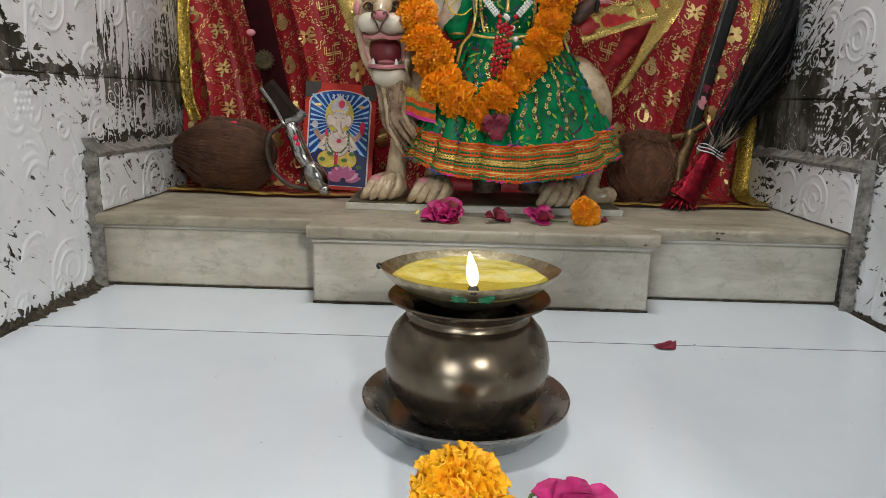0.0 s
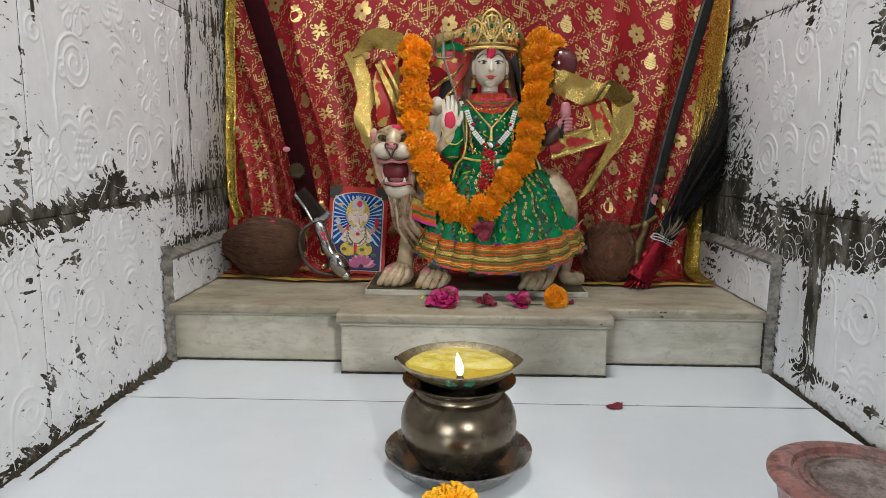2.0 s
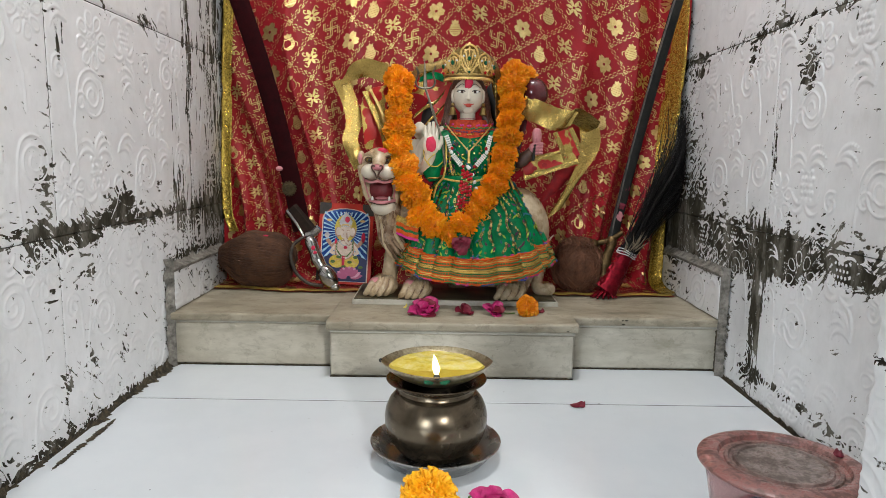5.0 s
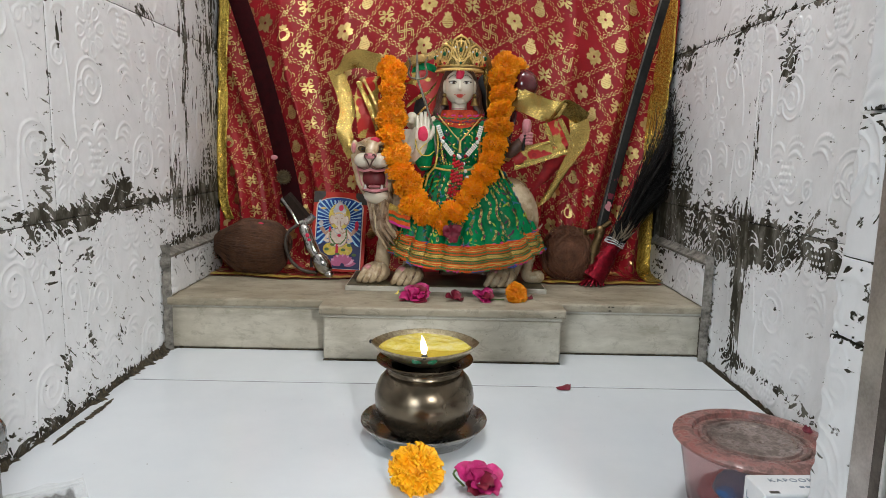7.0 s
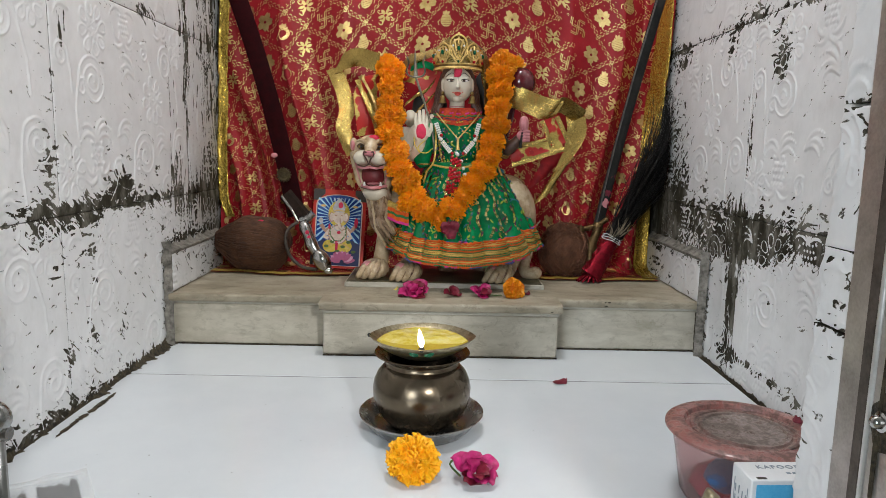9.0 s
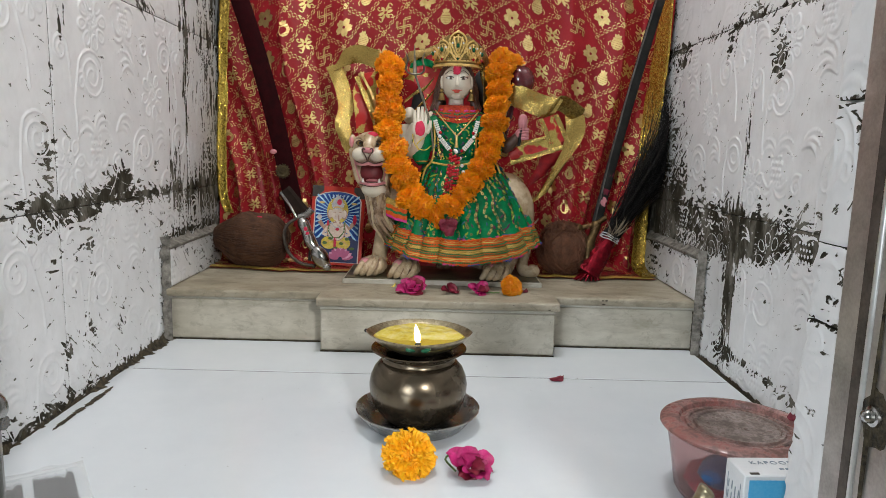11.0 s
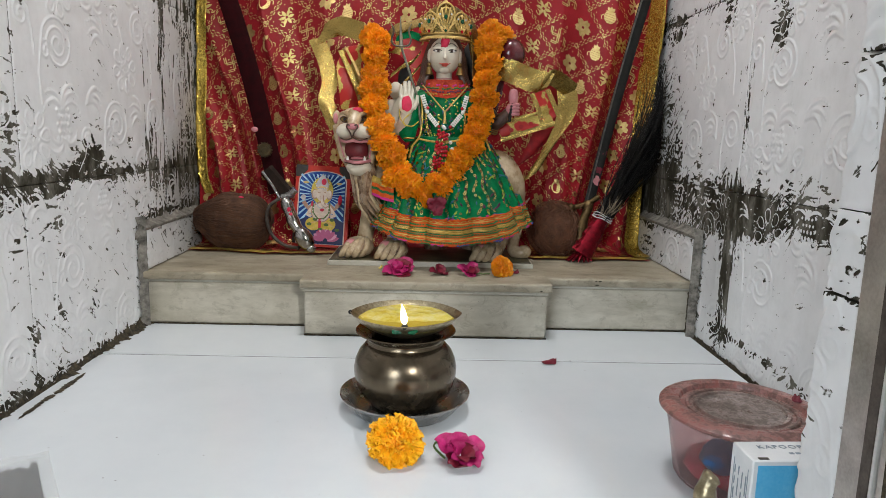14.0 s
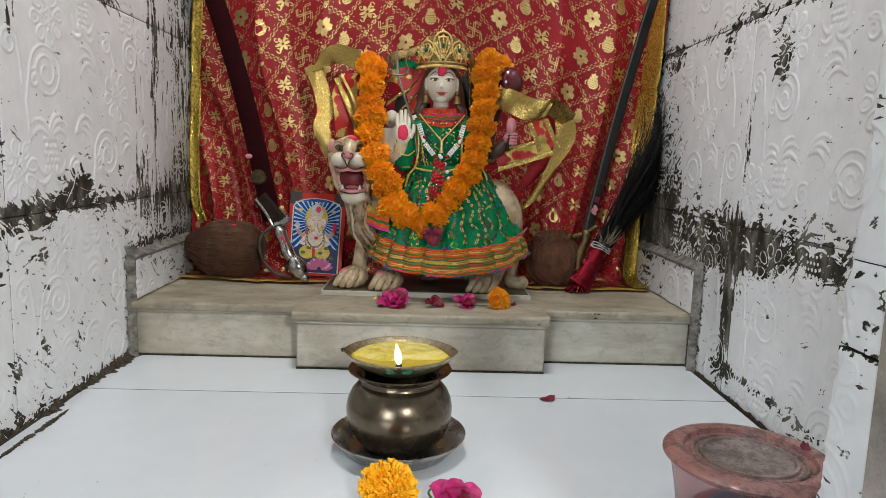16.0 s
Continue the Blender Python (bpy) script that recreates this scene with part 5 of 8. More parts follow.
for k in range(3):
    part("grip_paint", Shape().blob((-0.234 + 0.004 * k, 1.001 - 0.002 * k, 0.186 - 0.010 * k), (0.004, 0.002, 0.005), seg=10, rings=6), M["red_paint"], sheath_grip, "red paint dab")

M["spine"] = surface("worn_blade_edge", (0.07, 0.07, 0.065), (0.18, 0.175, 0.16), 50, (0.4, 0.55), 0.6, 0.2)
sword = thing("bare_sword", (0.37, 1.03, LEDGE), "dull grey sword with a worn brass hilt leaning on the cloth", "sword")
part("blade", bar(Shape(), (0.368, 1.045, 0.205), (0.479, 1.036, 0.711), 0.021, 0.005, steps=20, bow=0.004), M["blade"], sword)
part("spine", bar(Shape(), (0.3625, 1.041, 0.205), (0.4665, 1.031, 0.692), 0.003, 0.006, steps=20, bow=0.006), M["spine"], sword)
part("grip", Shape().tube(curve([(0.366, 1.040, 0.212), (0.362, 1.034, 0.190), (0.352, 1.030, 0.165), (0.350, 1.025, 0.140), (0.346, 1.02, 0.112)], 16), [0.008, 0.011, 0.012, 0.010, 0.009, 0.009, 0.010, 0.012, 0.0135, 0.0135, 0.012, 0.010, 0.010, 0.011, 0.012, 0.011], seg=14), M["old_brass"], sword)
part("crossguard", Shape().tube(curve([(0.332, 1.036, 0.198), (0.346, 1.036, 0.202), (0.366, 1.038, 0.208), (0.386, 1.038, 0.222)], 12), 0.0055).blob((0.330, 1.036, 0.198), 0.0095), M["old_brass"], sword)
for x, z, k in ((0.392, 0.312, 0.0075), (0.384, 0.276, 0.0072), (0.380, 0.254, 0.0098)):
    part("stuck_petal", Shape().blob((x, 1.0415, z), (0.0066, 0.0009, k), seg=16, rings=9, fn=lambda p: 1 + 0.55 * noise.noise((p.x * 2 + z * 90, p.z * 2, 1))), M["rose_dark"] if k < 0.0095 else M["pink"], sword, "pink petal stuck to the blade")

# ---- broom with black bristles and a red foil handle ----
broom = thing("broom", (0.355, 0.99, LEDGE), "black bristle broom with a red foil-wrapped handle leaning in the corner", "broom")
tie = Vector((0.393, 1.015, 0.183))
s = Shape()
rng = random.Random(5)
for k in range(520):
    ang = rng.gauss(0, 0.10)
    out = rng.gauss(0, 0.12)
    length = rng.uniform(0.16, 0.36)
    d = Vector((0.50 + 0.62 * ang, 0.12 + 0.32 * out, 0.86 - 0.45 * ang)).normalized()
    a = tie + Vector((rng.gauss(0, 0.006), rng.gauss(0, 0.006), rng.gauss(0, 0.003)))
    pts = []
    bend = rng.gauss(0, 0.025)
    for i in range(6):
        t = i / 5
        p = a + d * (length * t) + Vector((bend * t * t + 0.003 * math.sin(k * 1.7 + 9 * t), 0.002 * math.sin(k + 7 * t), -0.02 * t * t))
        p.x = min(p.x, EAST - 0.012)
        p.y = min(p.y, 1.085)
        pts.append(p)
    s.tube(pts, [0.0011, 0.001, 0.0009, 0.0008, 0.0006, 0.0003], seg=3)
part("brush_head", s, M["bristle"], broom, kind="stuff")
s = Shape()
for k in range(16):
    b, up = rng.uniform(-1, 1), rng.uniform(0.012, 0.045)
    a = tie + Vector((0.012 * b, -0.011, 0.002))
    s.tube([a, a + Vector((0.4 * up + 0.010 * b, -0.004, 0.6 * up)), a + Vector((0.6 * up + 0.024 * b, -0.006 + 0.01 * rng.random(), up))], [0.0007, 0.0006, 0.0003], seg=4)
M["straw"] = surface("pale_straw", (0.13, 0.10, 0.06), (0.32, 0.26, 0.18), 90, (0.5, 0.7), bump=0.2)
part("frayed_fringe", s, M["straw"], broom, "pale frayed bristle ends at the binding", kind="stuff")
s = Shape()
for k in range(3):
    pts = [tie + Vector((0.020 * math.cos(a) * 0.95 - 0.004 + 0.002 * k, 0.013 * math.sin(a), -0.008 * math.cos(a) + 0.004 * (k - 1) + 0.0015 * math.sin(3 * a + k))) for a in (i * math.pi / 8 for i in range(17))]
    s.tube(pts, 0.0009, seg=5)
part("binding", s, M["carton_white"], broom, "white thread binding")
rows = []
for i in range(52):
    t = i / 51
    c = tie.lerp(Vector((0.346, 0.985, LEDGE + 0.016)), t)
    r = 0.013 + 0.010 * t
    rows.append([c + Vector((0.85 * math.cos(a), 0, -0.5 * math.cos(a))) * r * (1 + 0.22 * noise.noise((math.cos(a) * 2, math.sin(a) * 2, t * 5)) + 0.16 * noise.noise((math.cos(a) * 5, math.sin(a) * 5, t * 14))) + Vector((0, 1, 0)) * (r * 0.72 * math.sin(a)) for a in (2 * math.pi * k / 44 for k in range(44))])
s = Shape().grid(rows, 0, True)
s.add(rows[-1], [tuple(range(44))])
broom_handle = part("handle", s, M["red_foil"], broom, "red foil-wrapped handle")
s = Shape()
for k in range(14):
    a = 2 * math.pi * k / 14
    c = Vector((0.346, 0.985, LEDGE + 0.012))
    s.tube([c + Vector((0.010 * math.cos(a), 0.008 * math.sin(a), 0.004)), c + Vector((0.026 * math.cos(a) - 0.006, 0.018 * math.sin(a) - 0.004, -0.009))], [0.004, 0.0015], seg=5)
part("foil_frill", s, M["red_foil"], broom_handle)

# ---- coconuts ----
nut = thing("coconut", (-0.36, 1.03, LEDGE), "whole coconut in brown fibrous husk lying on the red cloth", "coconut", "coconuts beside the statue")


def nut_shape(p):
    k = 1 + (0.14 if p.x > 0 else -0.13) * 4 * p.x * p.x * (1 - p.x * p.x) + 0.05 * noise.noise((p.x * 2, p.y * 2, p.z * 2))
    a = math.atan2(p.z, p.y)
    return k * (1 + 0.02 * math.sin(3 * a + 0.8) + 0.012 * noise.noise((p.x * 3, a * 9, 2.0)))


NUT = Vector((-0.3635, 1.056, 0.155))
part("husk", Shape().blob((0, 0, 0), (0.079, 0.058, 0.0585), seg=48, rings=30, fn=nut_shape, turn=Matrix.Rotation(0.10, 3, "Y")), M["husk"], nut).matrix_basis = Matrix.Translation(NUT)
s = Shape()
rng = random.Random(8)
for k in range(520):
    a = rng.uniform(0, 2 * math.pi)
    t0 = rng.uniform(0.05, 0.75)
    pts = []
    for i in range(6):
        t = min(0.99, t0 + 0.045 * i * rng.uniform(0.8, 1.2))
        b = math.pi * t
        p = Vector((-math.cos(b), math.sin(b) * math.cos(a), math.sin(b) * math.sin(a)))
        a += rng.gauss(0, 0.03)
        k2 = nut_shape(p) * (1.004 + 0.015 * rng.random())
        pts.append(Matrix.Rotation(0.10, 3, "Y") @ Vector((p.x * 0.079 * k2, p.y * 0.062 * k2, p.z * 0.058 * k2)) + NUT)
    s.tube(pts, 0.00045, seg=3)
for k in range(90):
    d = Vector((-0.9 + rng.gauss(0, 0.2), rng.gauss(0, 0.35), rng.gauss(-0.1, 0.35)))
    a = NUT + Vector((-0.072, 0, -0.004)) + Vector((0.004 * rng.random(), rng.gauss(0, 0.008), rng.gauss(0, 0.010)))
    s.tube([a, a + d * 0.011, a + d * 0.019 + Vector((0, 0, rng.gauss(0, 0.003)))], [0.0008, 0.0006, 0.0003], seg=3)
M["husk_fibre"] = surface("coconut_fibre", (0.035, 0.015, 0.007), (0.17, 0.078, 0.040), 45, (0.7, 0.9), bump=0.3)
part("fibre_mat", s, M["husk_fibre"], nut, kind="stuff")
part("paint_spot", Shape().blob(NUT + Vector((0.028, -0.025, 0.050)), (0.006, 0.004, 0.0025), seg=10, rings=6), M["red_paint"], nut, "dab of red paint")

nest = thing("coconut", (0.295, 1.03, LEDGE), "round coconut of loose rust-brown fibres behind the statue", "coconut", "coconuts beside the statue")
ball = Vector((0.300, 1.046, 0.152))
part("core", Shape().blob(ball, (0.048, 0.044, 0.050), seg=24, rings=16), M["fibre"], nest)
s = Shape()
for k in range(430):
    ax = Vector((rng.gauss(0, 1), rng.gauss(0, 1), rng.gauss(0, 1))).normalized()
    u = ax.orthogonal().normalized()
    w = ax.cross(u)
    a0, span, r = rng.uniform(0, 6.28), rng.uniform(0.7, 1.9), rng.uniform(0.93, 1.10)
    h = rng.gauss(0, 0.35)
    pts = []
    for i in range(8):
        a = a0 + span * i / 7
        p = (u * math.cos(a) + w * math.sin(a) + ax * h).normalized() * (r + rng.gauss(0, 0.01))
        pts.append(ball + Vector((p.x * 0.052, p.y * 0.047, p.z * 0.056)))
    s.tube(pts, 0.0007, seg=3)
for k in range(40):
    a = ball + Vector((rng.gauss(0, 0.02), -0.03, 0.045))
    s.tube([a, a + Vector((rng.gauss(-0.006, 0.012), rng.gauss(0, 0.01), rng.uniform(0.005, 0.03)))], [0.0008, 0.0003], seg=3)
part("fibre_mat", s, M["fibre"], nest, kind="stuff")

# ---- framed print ----
pict = thing("framed_picture", (-0.165, 1.05, LEDGE), "small glossy picture of a seated figure in a red border", "picture")
PIC = pose(-0.1835, 1.052, LEDGE + 0.007, -11, 0.0, 0.0) @ pose(0, 0, 0, 0, 2.0, 3)


def on_pic(depth):
    return lambda p: PIC @ Vector((p.x, p.y - depth, p.z))


def rect(x0, z0, x1, z1):
    return [(x0, z0), (x1, z0), (x1, z1), (x0, z1)]


def oval(cx, cz, rx, rz, n=18):
    return [(cx + rx * math.cos(2 * math.pi * k / n), cz + rz * math.sin(2 * math.pi * k / n)) for k in range(n)]


M["picture_rose"] = tinted("rose_print", (0.42, 0.10, 0.22), 0.25)
PW, PH = 0.056, 0.168
part("border", Shape().slab(rect(-PW, 0.0, PW, PH), 0.006, 0, on_pic(0.0)), M["picture_red"], pict)
for sx, z in ((-1, PH), (1, PH), (-1, 0.03)):
    s = Shape().slab([(sx * PW, z), (sx * (PW - 0.024), z), (sx * (PW - 0.024), z - 0.010), (sx * (PW - 0.010), z - 0.024), (sx * PW, z - 0.024)], 0.001, 0, on_pic(0.0012))
    part("corner_mount", s, M["ink"], pict)
IW, IH = 0.047, 0.158
arch = [(-IW, 0.006), (IW, 0.006), (IW, IH - 0.022)] + [(IW * math.cos(a), IH - 0.022 + 0.020 * math.sin(a)) for a in (k * math.pi / 10 for k in range(1, 10))] + [(-IW, IH - 0.022)]
part("print_edge", Shape().slab([(x * 1.05, 0.006 + (z - 0.006) * 1.018 - 0.001) for x, z in arch], 0.001, 0, on_pic(0.0020)), M["picture_cream"], pict)
print_ground = part("print_ground", Shape().slab(arch, 0.001, 0, on_pic(0.0028)), M["picture_blue"], pict)
s = Shape()
cz = 0.108
for k in range(34):
    a = 2 * math.pi * k / 34
    r = 0.085
    tip = []
    for b in (a - 0.035, a + 0.035):
        x, z = r * math.cos(b), r * math.sin(b)
        q = min(1.0, IW * 0.97 / max(1e-6, abs(x)), (IH - 0.008 - cz) / z if z > 0 else (cz - 0.045) / max(1e-6, -z))
        tip.append((x * q, cz + z * q))
    s.slab([(0.012 * math.cos(a), cz + 0.012 * math.sin(a)), tip[0], tip[1]], 0.0004, 0, on_pic(0.0036))
part("ray_burst", s, M["picture_ray"], print_ground)
part("halo", Shape().slab(oval(0, 0.116, 0.0225, 0.0285, 28), 0.0004, 0, on_pic(0.0041)), M["picture_yellow"], print_ground)
M["picture_navy"] = tinted("navy_print", (0.012, 0.022, 0.10), 0.25)
M["picture_shade"] = tinted("brown_pink_print", (0.42, 0.25, 0.18), 0.25)
M["picture_silver"] = tinted("silver_print", (0.50, 0.50, 0.52), 0.2)


def stripe(path, w):
    """A band of the width 2w as one outline."""
    q = stroke_outline(path, w)
    return [c[0] for c in q] + [q[-1][1]] + [q[-1][2]] + [c[3] for c in reversed(q)]


fig = [("night_ground", "picture_navy", [(-IW, 0.007), (IW, 0.007), (IW, 0.052), (0.03, 0.060), (-0.03, 0.060), (-IW, 0.052)])]
for sx in (-1, 1):
    fig.append(("hanging_lamp", "gold_print", oval(sx * 0.034, 0.132, 0.006, 0.0025, 10)))
    fig.append(("robe", "picture_yellow", oval(sx * 0.0145, 0.047, 0.0165, 0.0135)))
    fig.append(("fold", "gold_print", stripe([(sx * 0.006, 0.053), (sx * 0.016, 0.050), (sx * 0.026, 0.043)], 0.0012)))
    fig.append(("arm", "picture_shade", stripe([(sx * 0.014, 0.088), (sx * 0.027, 0.078), (sx * 0.030, 0.083), (sx * 0.037, 0.092)], 0.0040)))
    fig.append(("arm", "picture_cream", stripe([(sx * 0.013, 0.086), (sx * 0.024, 0.072), (sx * 0.028, 0.066), (sx * 0.019, 0.063)], 0.0038)))
    fig.append(("ear", "picture_shade", oval(sx * 0.0150, 0.108, 0.0065, 0.0105)))
    fig.append(("ear", "picture_cream", oval(sx * 0.0145, 0.109, 0.0048, 0.0085)))
fig += [("figure", "picture_shade", oval(0, 0.072, 0.0205, 0.0215)), ("figure", "picture_cream", oval(0, 0.071, 0.0180, 0.0190)), ("necklace", "picture_silver", stripe([(-0.012, 0.091), (-0.006, 0.082), (0, 0.079), (0.006, 0.082), (0.012, 0.091)], 0.0013)), ("garland", "stem", stripe([(-0.017, 0.092), (-0.016, 0.070), (-0.006, 0.058), (0.006, 0.058), (0.016, 0.070), (0.017, 0.092)], 0.0014)), ("figure", "picture_cream", oval(0, 0.109, 0.0120, 0.0150)), ("trunk", "picture_shade", stripe([(0.0, 0.106), (0.001, 0.097), (0.004, 0.087), (0.009, 0.083), (0.013, 0.087)], 0.0038)), ("trunk", "picture_cream", stripe([(-0.0005, 0.108), (0.000, 0.097), (0.003, 0.0875), (0.008, 0.084), (0.012, 0.088)], 0.0026)), ("brow", "picture_shade", stripe([(-0.0085, 0.1115), (-0.0055, 0.1125), (-0.0035, 0.1110)], 0.0009)), ("brow", "picture_shade", stripe([(0.0035, 0.1110), (0.0055, 0.1125), (0.0085, 0.1115)], 0.0009)), ("head_dress", "picture_silver", [(-0.0125, 0.119), (0.0125, 0.119), (0.013, 0.130), (0.0075, 0.142), (0, 0.149), (-0.0075, 0.142), (-0.013, 0.130)]), ("head_dress_band", "gold_print", stripe([(-0.0125, 0.121), (0, 0.1235), (0.0125, 0.121)], 0.0016)), ("mark", "red_paint", oval(0.003, 0.134, 0.0050, 0.0065)), ("mark", "red_paint", oval(0.0375, 0.098, 0.0040, 0.0105)), ("mark", "red_paint", oval(0.002, 0.076, 0.0040, 0.0032)), ("mark", "red_paint", oval(-0.0185, 0.088, 0.0022, 0.0060)), ("sash", "red_paint", rect(-0.0040, 0.020, 0.0015, 0.058)), ("ornament", "picture_silver", oval(-0.037, 0.100, 0.0050, 0.0060))]
for k in range(7):
    fig.append(("leaf", "stem", oval(-0.034 + 0.0115 * k, 0.036 + 0.010 * (k % 3), 0.005, 0.0032, 10)))
for k, (nm, mt, ol) in enumerate(fig):
    part(nm, Shape().slab(ol, 0.00015, 0, on_pic(0.0046 + 0.00014 * k)), M[mt], print_ground)
for k in range(11):
    a = math.pi * (0.06 + 0.88 * k / 10)
    s = Shape().slab([(x, max(0.008, z)) for x, z in petal_outline(0.012, 0.014, a, 0.004, 0.030 - 0.006 * abs(math.sin(a)), 0.0055, 5) if abs(x) < IW], 0.0003, 0, on_pic(0.0106 + 0.0002 * ((k * 5) % 11)))
    part("lotus_petal", s, M["picture_pink"] if k % 2 else M["picture_rose"], print_ground)
s = Shape()
for k in range(40):
    a = 2 * math.pi * k / 20
    c = ((0.0145 * math.cos(a), 0.134 + 0.0150 * math.sin(a)) if k < 20 else (0.0165 * math.cos(a), 0.074 + 0.0190 * math.sin(a)))
    s.blob(PIC @ Vector((c[0], -0.0105, c[1])), 0.0011, seg=6, rings=4)
part("glass_beading", s, M["bead_white"], pict, "tiny glued glass beads", kind="stuff")

# ---- the statue: seated figure on a lion, one mesh on its own slab ----
HEAD = Vector((0.064, 0.928, 0.478))
SKIN, LION, MANE, HAIR, RED, LIP, MOUTH, PINK, INK, WHITE, SLAB, TOP, MAROON, EYE_T, METAL = range(15)
STATUE_MATS = [M[k] for k in ("skin", "lion", "lion_mane", "hair", "red_paint", "lip", "mouth", "pink", "ink", "bead_white", "slab_edge", "slab_top", "maroon_glaze", "brass", "blade")]
st = Shape()
# slab
st.box((-0.143, 0.893, LEDGE + 0.0005), (0.236, 1.045, LEDGE + 0.0105), SLAB, 0.0015)
st.box((-0.140, 0.896, LEDGE + 0.0100), (0.232, 1.042, LEDGE + 0.0118), TOP, 0.001)
BASE = LEDGE + 0.0118


def face_shape(p):
    low = max(0.0, -p.z)
    return 1 - 0.10 * low ** 2 - 0.03 * max(0, p.z) ** 2


# head
st.blob(HEAD, (0.0285, 0.027, 0.037), SKIN, 28, 20, fn=face_shape)
st.blob(HEAD + Vector((0, -0.0125, -0.0255)), (0.0105, 0.008, 0.0075), SKIN)
st.tube(curve([HEAD + Vector((0, -0.0255, 0.010)), HEAD + Vector((0, -0.0295, 0.0)), HEAD + Vector((0, -0.0325, -0.0055)), HEAD + Vector((0, -0.029, -0.0085))], 8), [0.0014, 0.0018, 0.0022, 0.0026, 0.0032, 0.0040, 0.0042, 0.0032], SKIN, 10)
st.blob(HEAD + Vector((0, -0.0258, -0.0170)), (0.0072, 0.0030, 0.0020), LIP, 14, 8).blob(HEAD + Vector((0, -0.0252, -0.0192)), (0.0054, 0.0032, 0.0024), LIP, 14, 8)
st.tube(curve([HEAD + Vector((-0.0098, -0.0225, -0.0152)), HEAD + Vector((-0.005, -0.0262, -0.0176)), HEAD + Vector((0, -0.0272, -0.0181)), HEAD + Vector((0.005, -0.0262, -0.0176)), HEAD + Vector((0.0098, -0.0225, -0.0152))], 14), 0.0006, LIP, 6)
for sx in (-1, 1):
    st.blob(HEAD + Vector((0.0120 * sx, -0.0222, 0.0055)), (0.0066, 0.0034, 0.0023), WHITE, 16, 10)
    st.blob(HEAD + Vector((0.0116 * sx, -0.0251, 0.0054)), (0.0024, 0.0010, 0.0021), HAIR, 12, 8)
    st.blob(HEAD + Vector((0.0120 * sx, -0.0222, 0.0098)), (0.0080, 0.0036, 0.0032), SKIN, 14, 8)
    st.tube(curve([HEAD + Vector((0.0042 * sx, -0.0248, 0.0050)), HEAD + Vector((0.0115 * sx, -0.0260, 0.0078)), HEAD + Vector((0.0205 * sx, -0.0195, 0.0066))], 12), 0.00090, INK, 6)
    st.tube(curve([HEAD + Vector((0.0050 * sx, -0.0246, 0.0042)), HEAD + Vector((0.0118 * sx, -0.0250, 0.0032)), HEAD + Vector((0.0190 * sx, -0.0202, 0.0056))], 12), 0.00055, INK, 6)
    st.tube(curve([HEAD + Vector((0.0050 * sx, -0.0258, 0.0150)), HEAD + Vector((0.0120 * sx, -0.0232, 0.0190)), HEAD + Vector((0.0220 * sx, -0.0160, 0.0128))], 12), 0.00055, INK, 6)
    st.blob(HEAD + Vector((0.0268 * sx, -0.003, -0.001)), (0.0042, 0.007, 0.0125), SKIN, 12, 10)
    for k in range(7):
        q, w = k / 6, 0.0022 * math.sin(2.1 * k)
        st.tube(curve([HEAD + Vector(((0.022 + 0.004 * q) * sx, 0.000 + 0.016 * q, 0.020)), HEAD + Vector(((0.030 + 0.006 * q) * sx, 0.002 + 0.014 * q, -0.012)), HEAD + Vector(((0.030 + 0.009 * q + w) * sx, 0.002 + 0.014 * q, -0.034)), HEAD + Vector(((0.036 + 0.007 * q - w) * sx, 0.000 + 0.014 * q, -0.046)), HEAD + Vector(((0.031 + 0.014 * q) * sx, -0.002 + 0.014 * q, -0.056))], 14), [0.0055] * 9 + [0.005, 0.0048, 0.0044, 0.0036, 0.002], HAIR, 8)
    st.blob(HEAD + Vector((0.0275 * sx, -0.008, -0.016)), 0.0036, EYE_T, 10, 6)
    st.lathe([(0.0, 0.004), (0.004, 0.002), (0.0058, -0.006), (0.0075, -0.011), (0.0, -0.012)], tuple(HEAD + Vector((0.0275 * sx, -0.008, -0.023))), 14, EYE_T)
st.blob(HEAD + Vector((0, 0.008, 0.010)), (0.031, 0.028, 0.036), HAIR, 20, 14)
st.blob(HEAD + Vector((0.0, -0.0255, 0.0215)), (0.0078, 0.003, 0.0112), RED, 16, 12, fn=lambda p: 1 + 0.45 * noise.noise((p.x * 2, p.z * 2, 5)))
st.tube([HEAD + Vector((0, 0.004, -0.028)), HEAD + Vector((0, 0.004, -0.044)), HEAD + Vector((0, 0.004, -0.058))], [0.0145, 0.0138, 0.018], SKIN, 18)
for k in range(2):
    st.tube([HEAD + Vector((0.0145 * math.cos(a), 0.004 + 0.0145 * math.sin(a), -0.040 - 0.006 * k)) for a in (math.pi + math.pi * i / 12 for i in range(13))], 0.0008, PINK, 5)
# trunk and arms
st.tube([(0.066, 0.945, 0.425), (0.068, 0.945, 0.395), (0.070, 0.945, 0.35), (0.074, 0.945, 0.305), (0.082, 0.95, 0.26)], [0.022, 0.040, 0.037, 0.032, 0.045], SKIN, 18, 0.75, up=(0, 1, 0))
PALM = Vector((-0.001, 0.886, 0.390))
st.tube(curve([(0.026, 0.942, 0.412), (-0.012, 0.944, 0.390), (-0.022, 0.930, 0.352), (-0.010, 0.905, 0.350), (-0.002, 0.892, 0.375)], 14), [0.016, 0.016, 0.015, 0.015, 0.0145, 0.014, 0.0135, 0.013, 0.0125, 0.012, 0.0115, 0.011, 0.0105, 0.010], SKIN, 12)
st.blob((-0.024, 0.946, 0.416), (0.012, 0.012, 0.016), SKIN).tube([(-0.032, 0.948, 0.40), (-0.03, 0.95, 0.37)], 0.013, SKIN)
st.blob(PALM, (0.0148, 0.0066, 0.0195), SKIN, 16, 12)
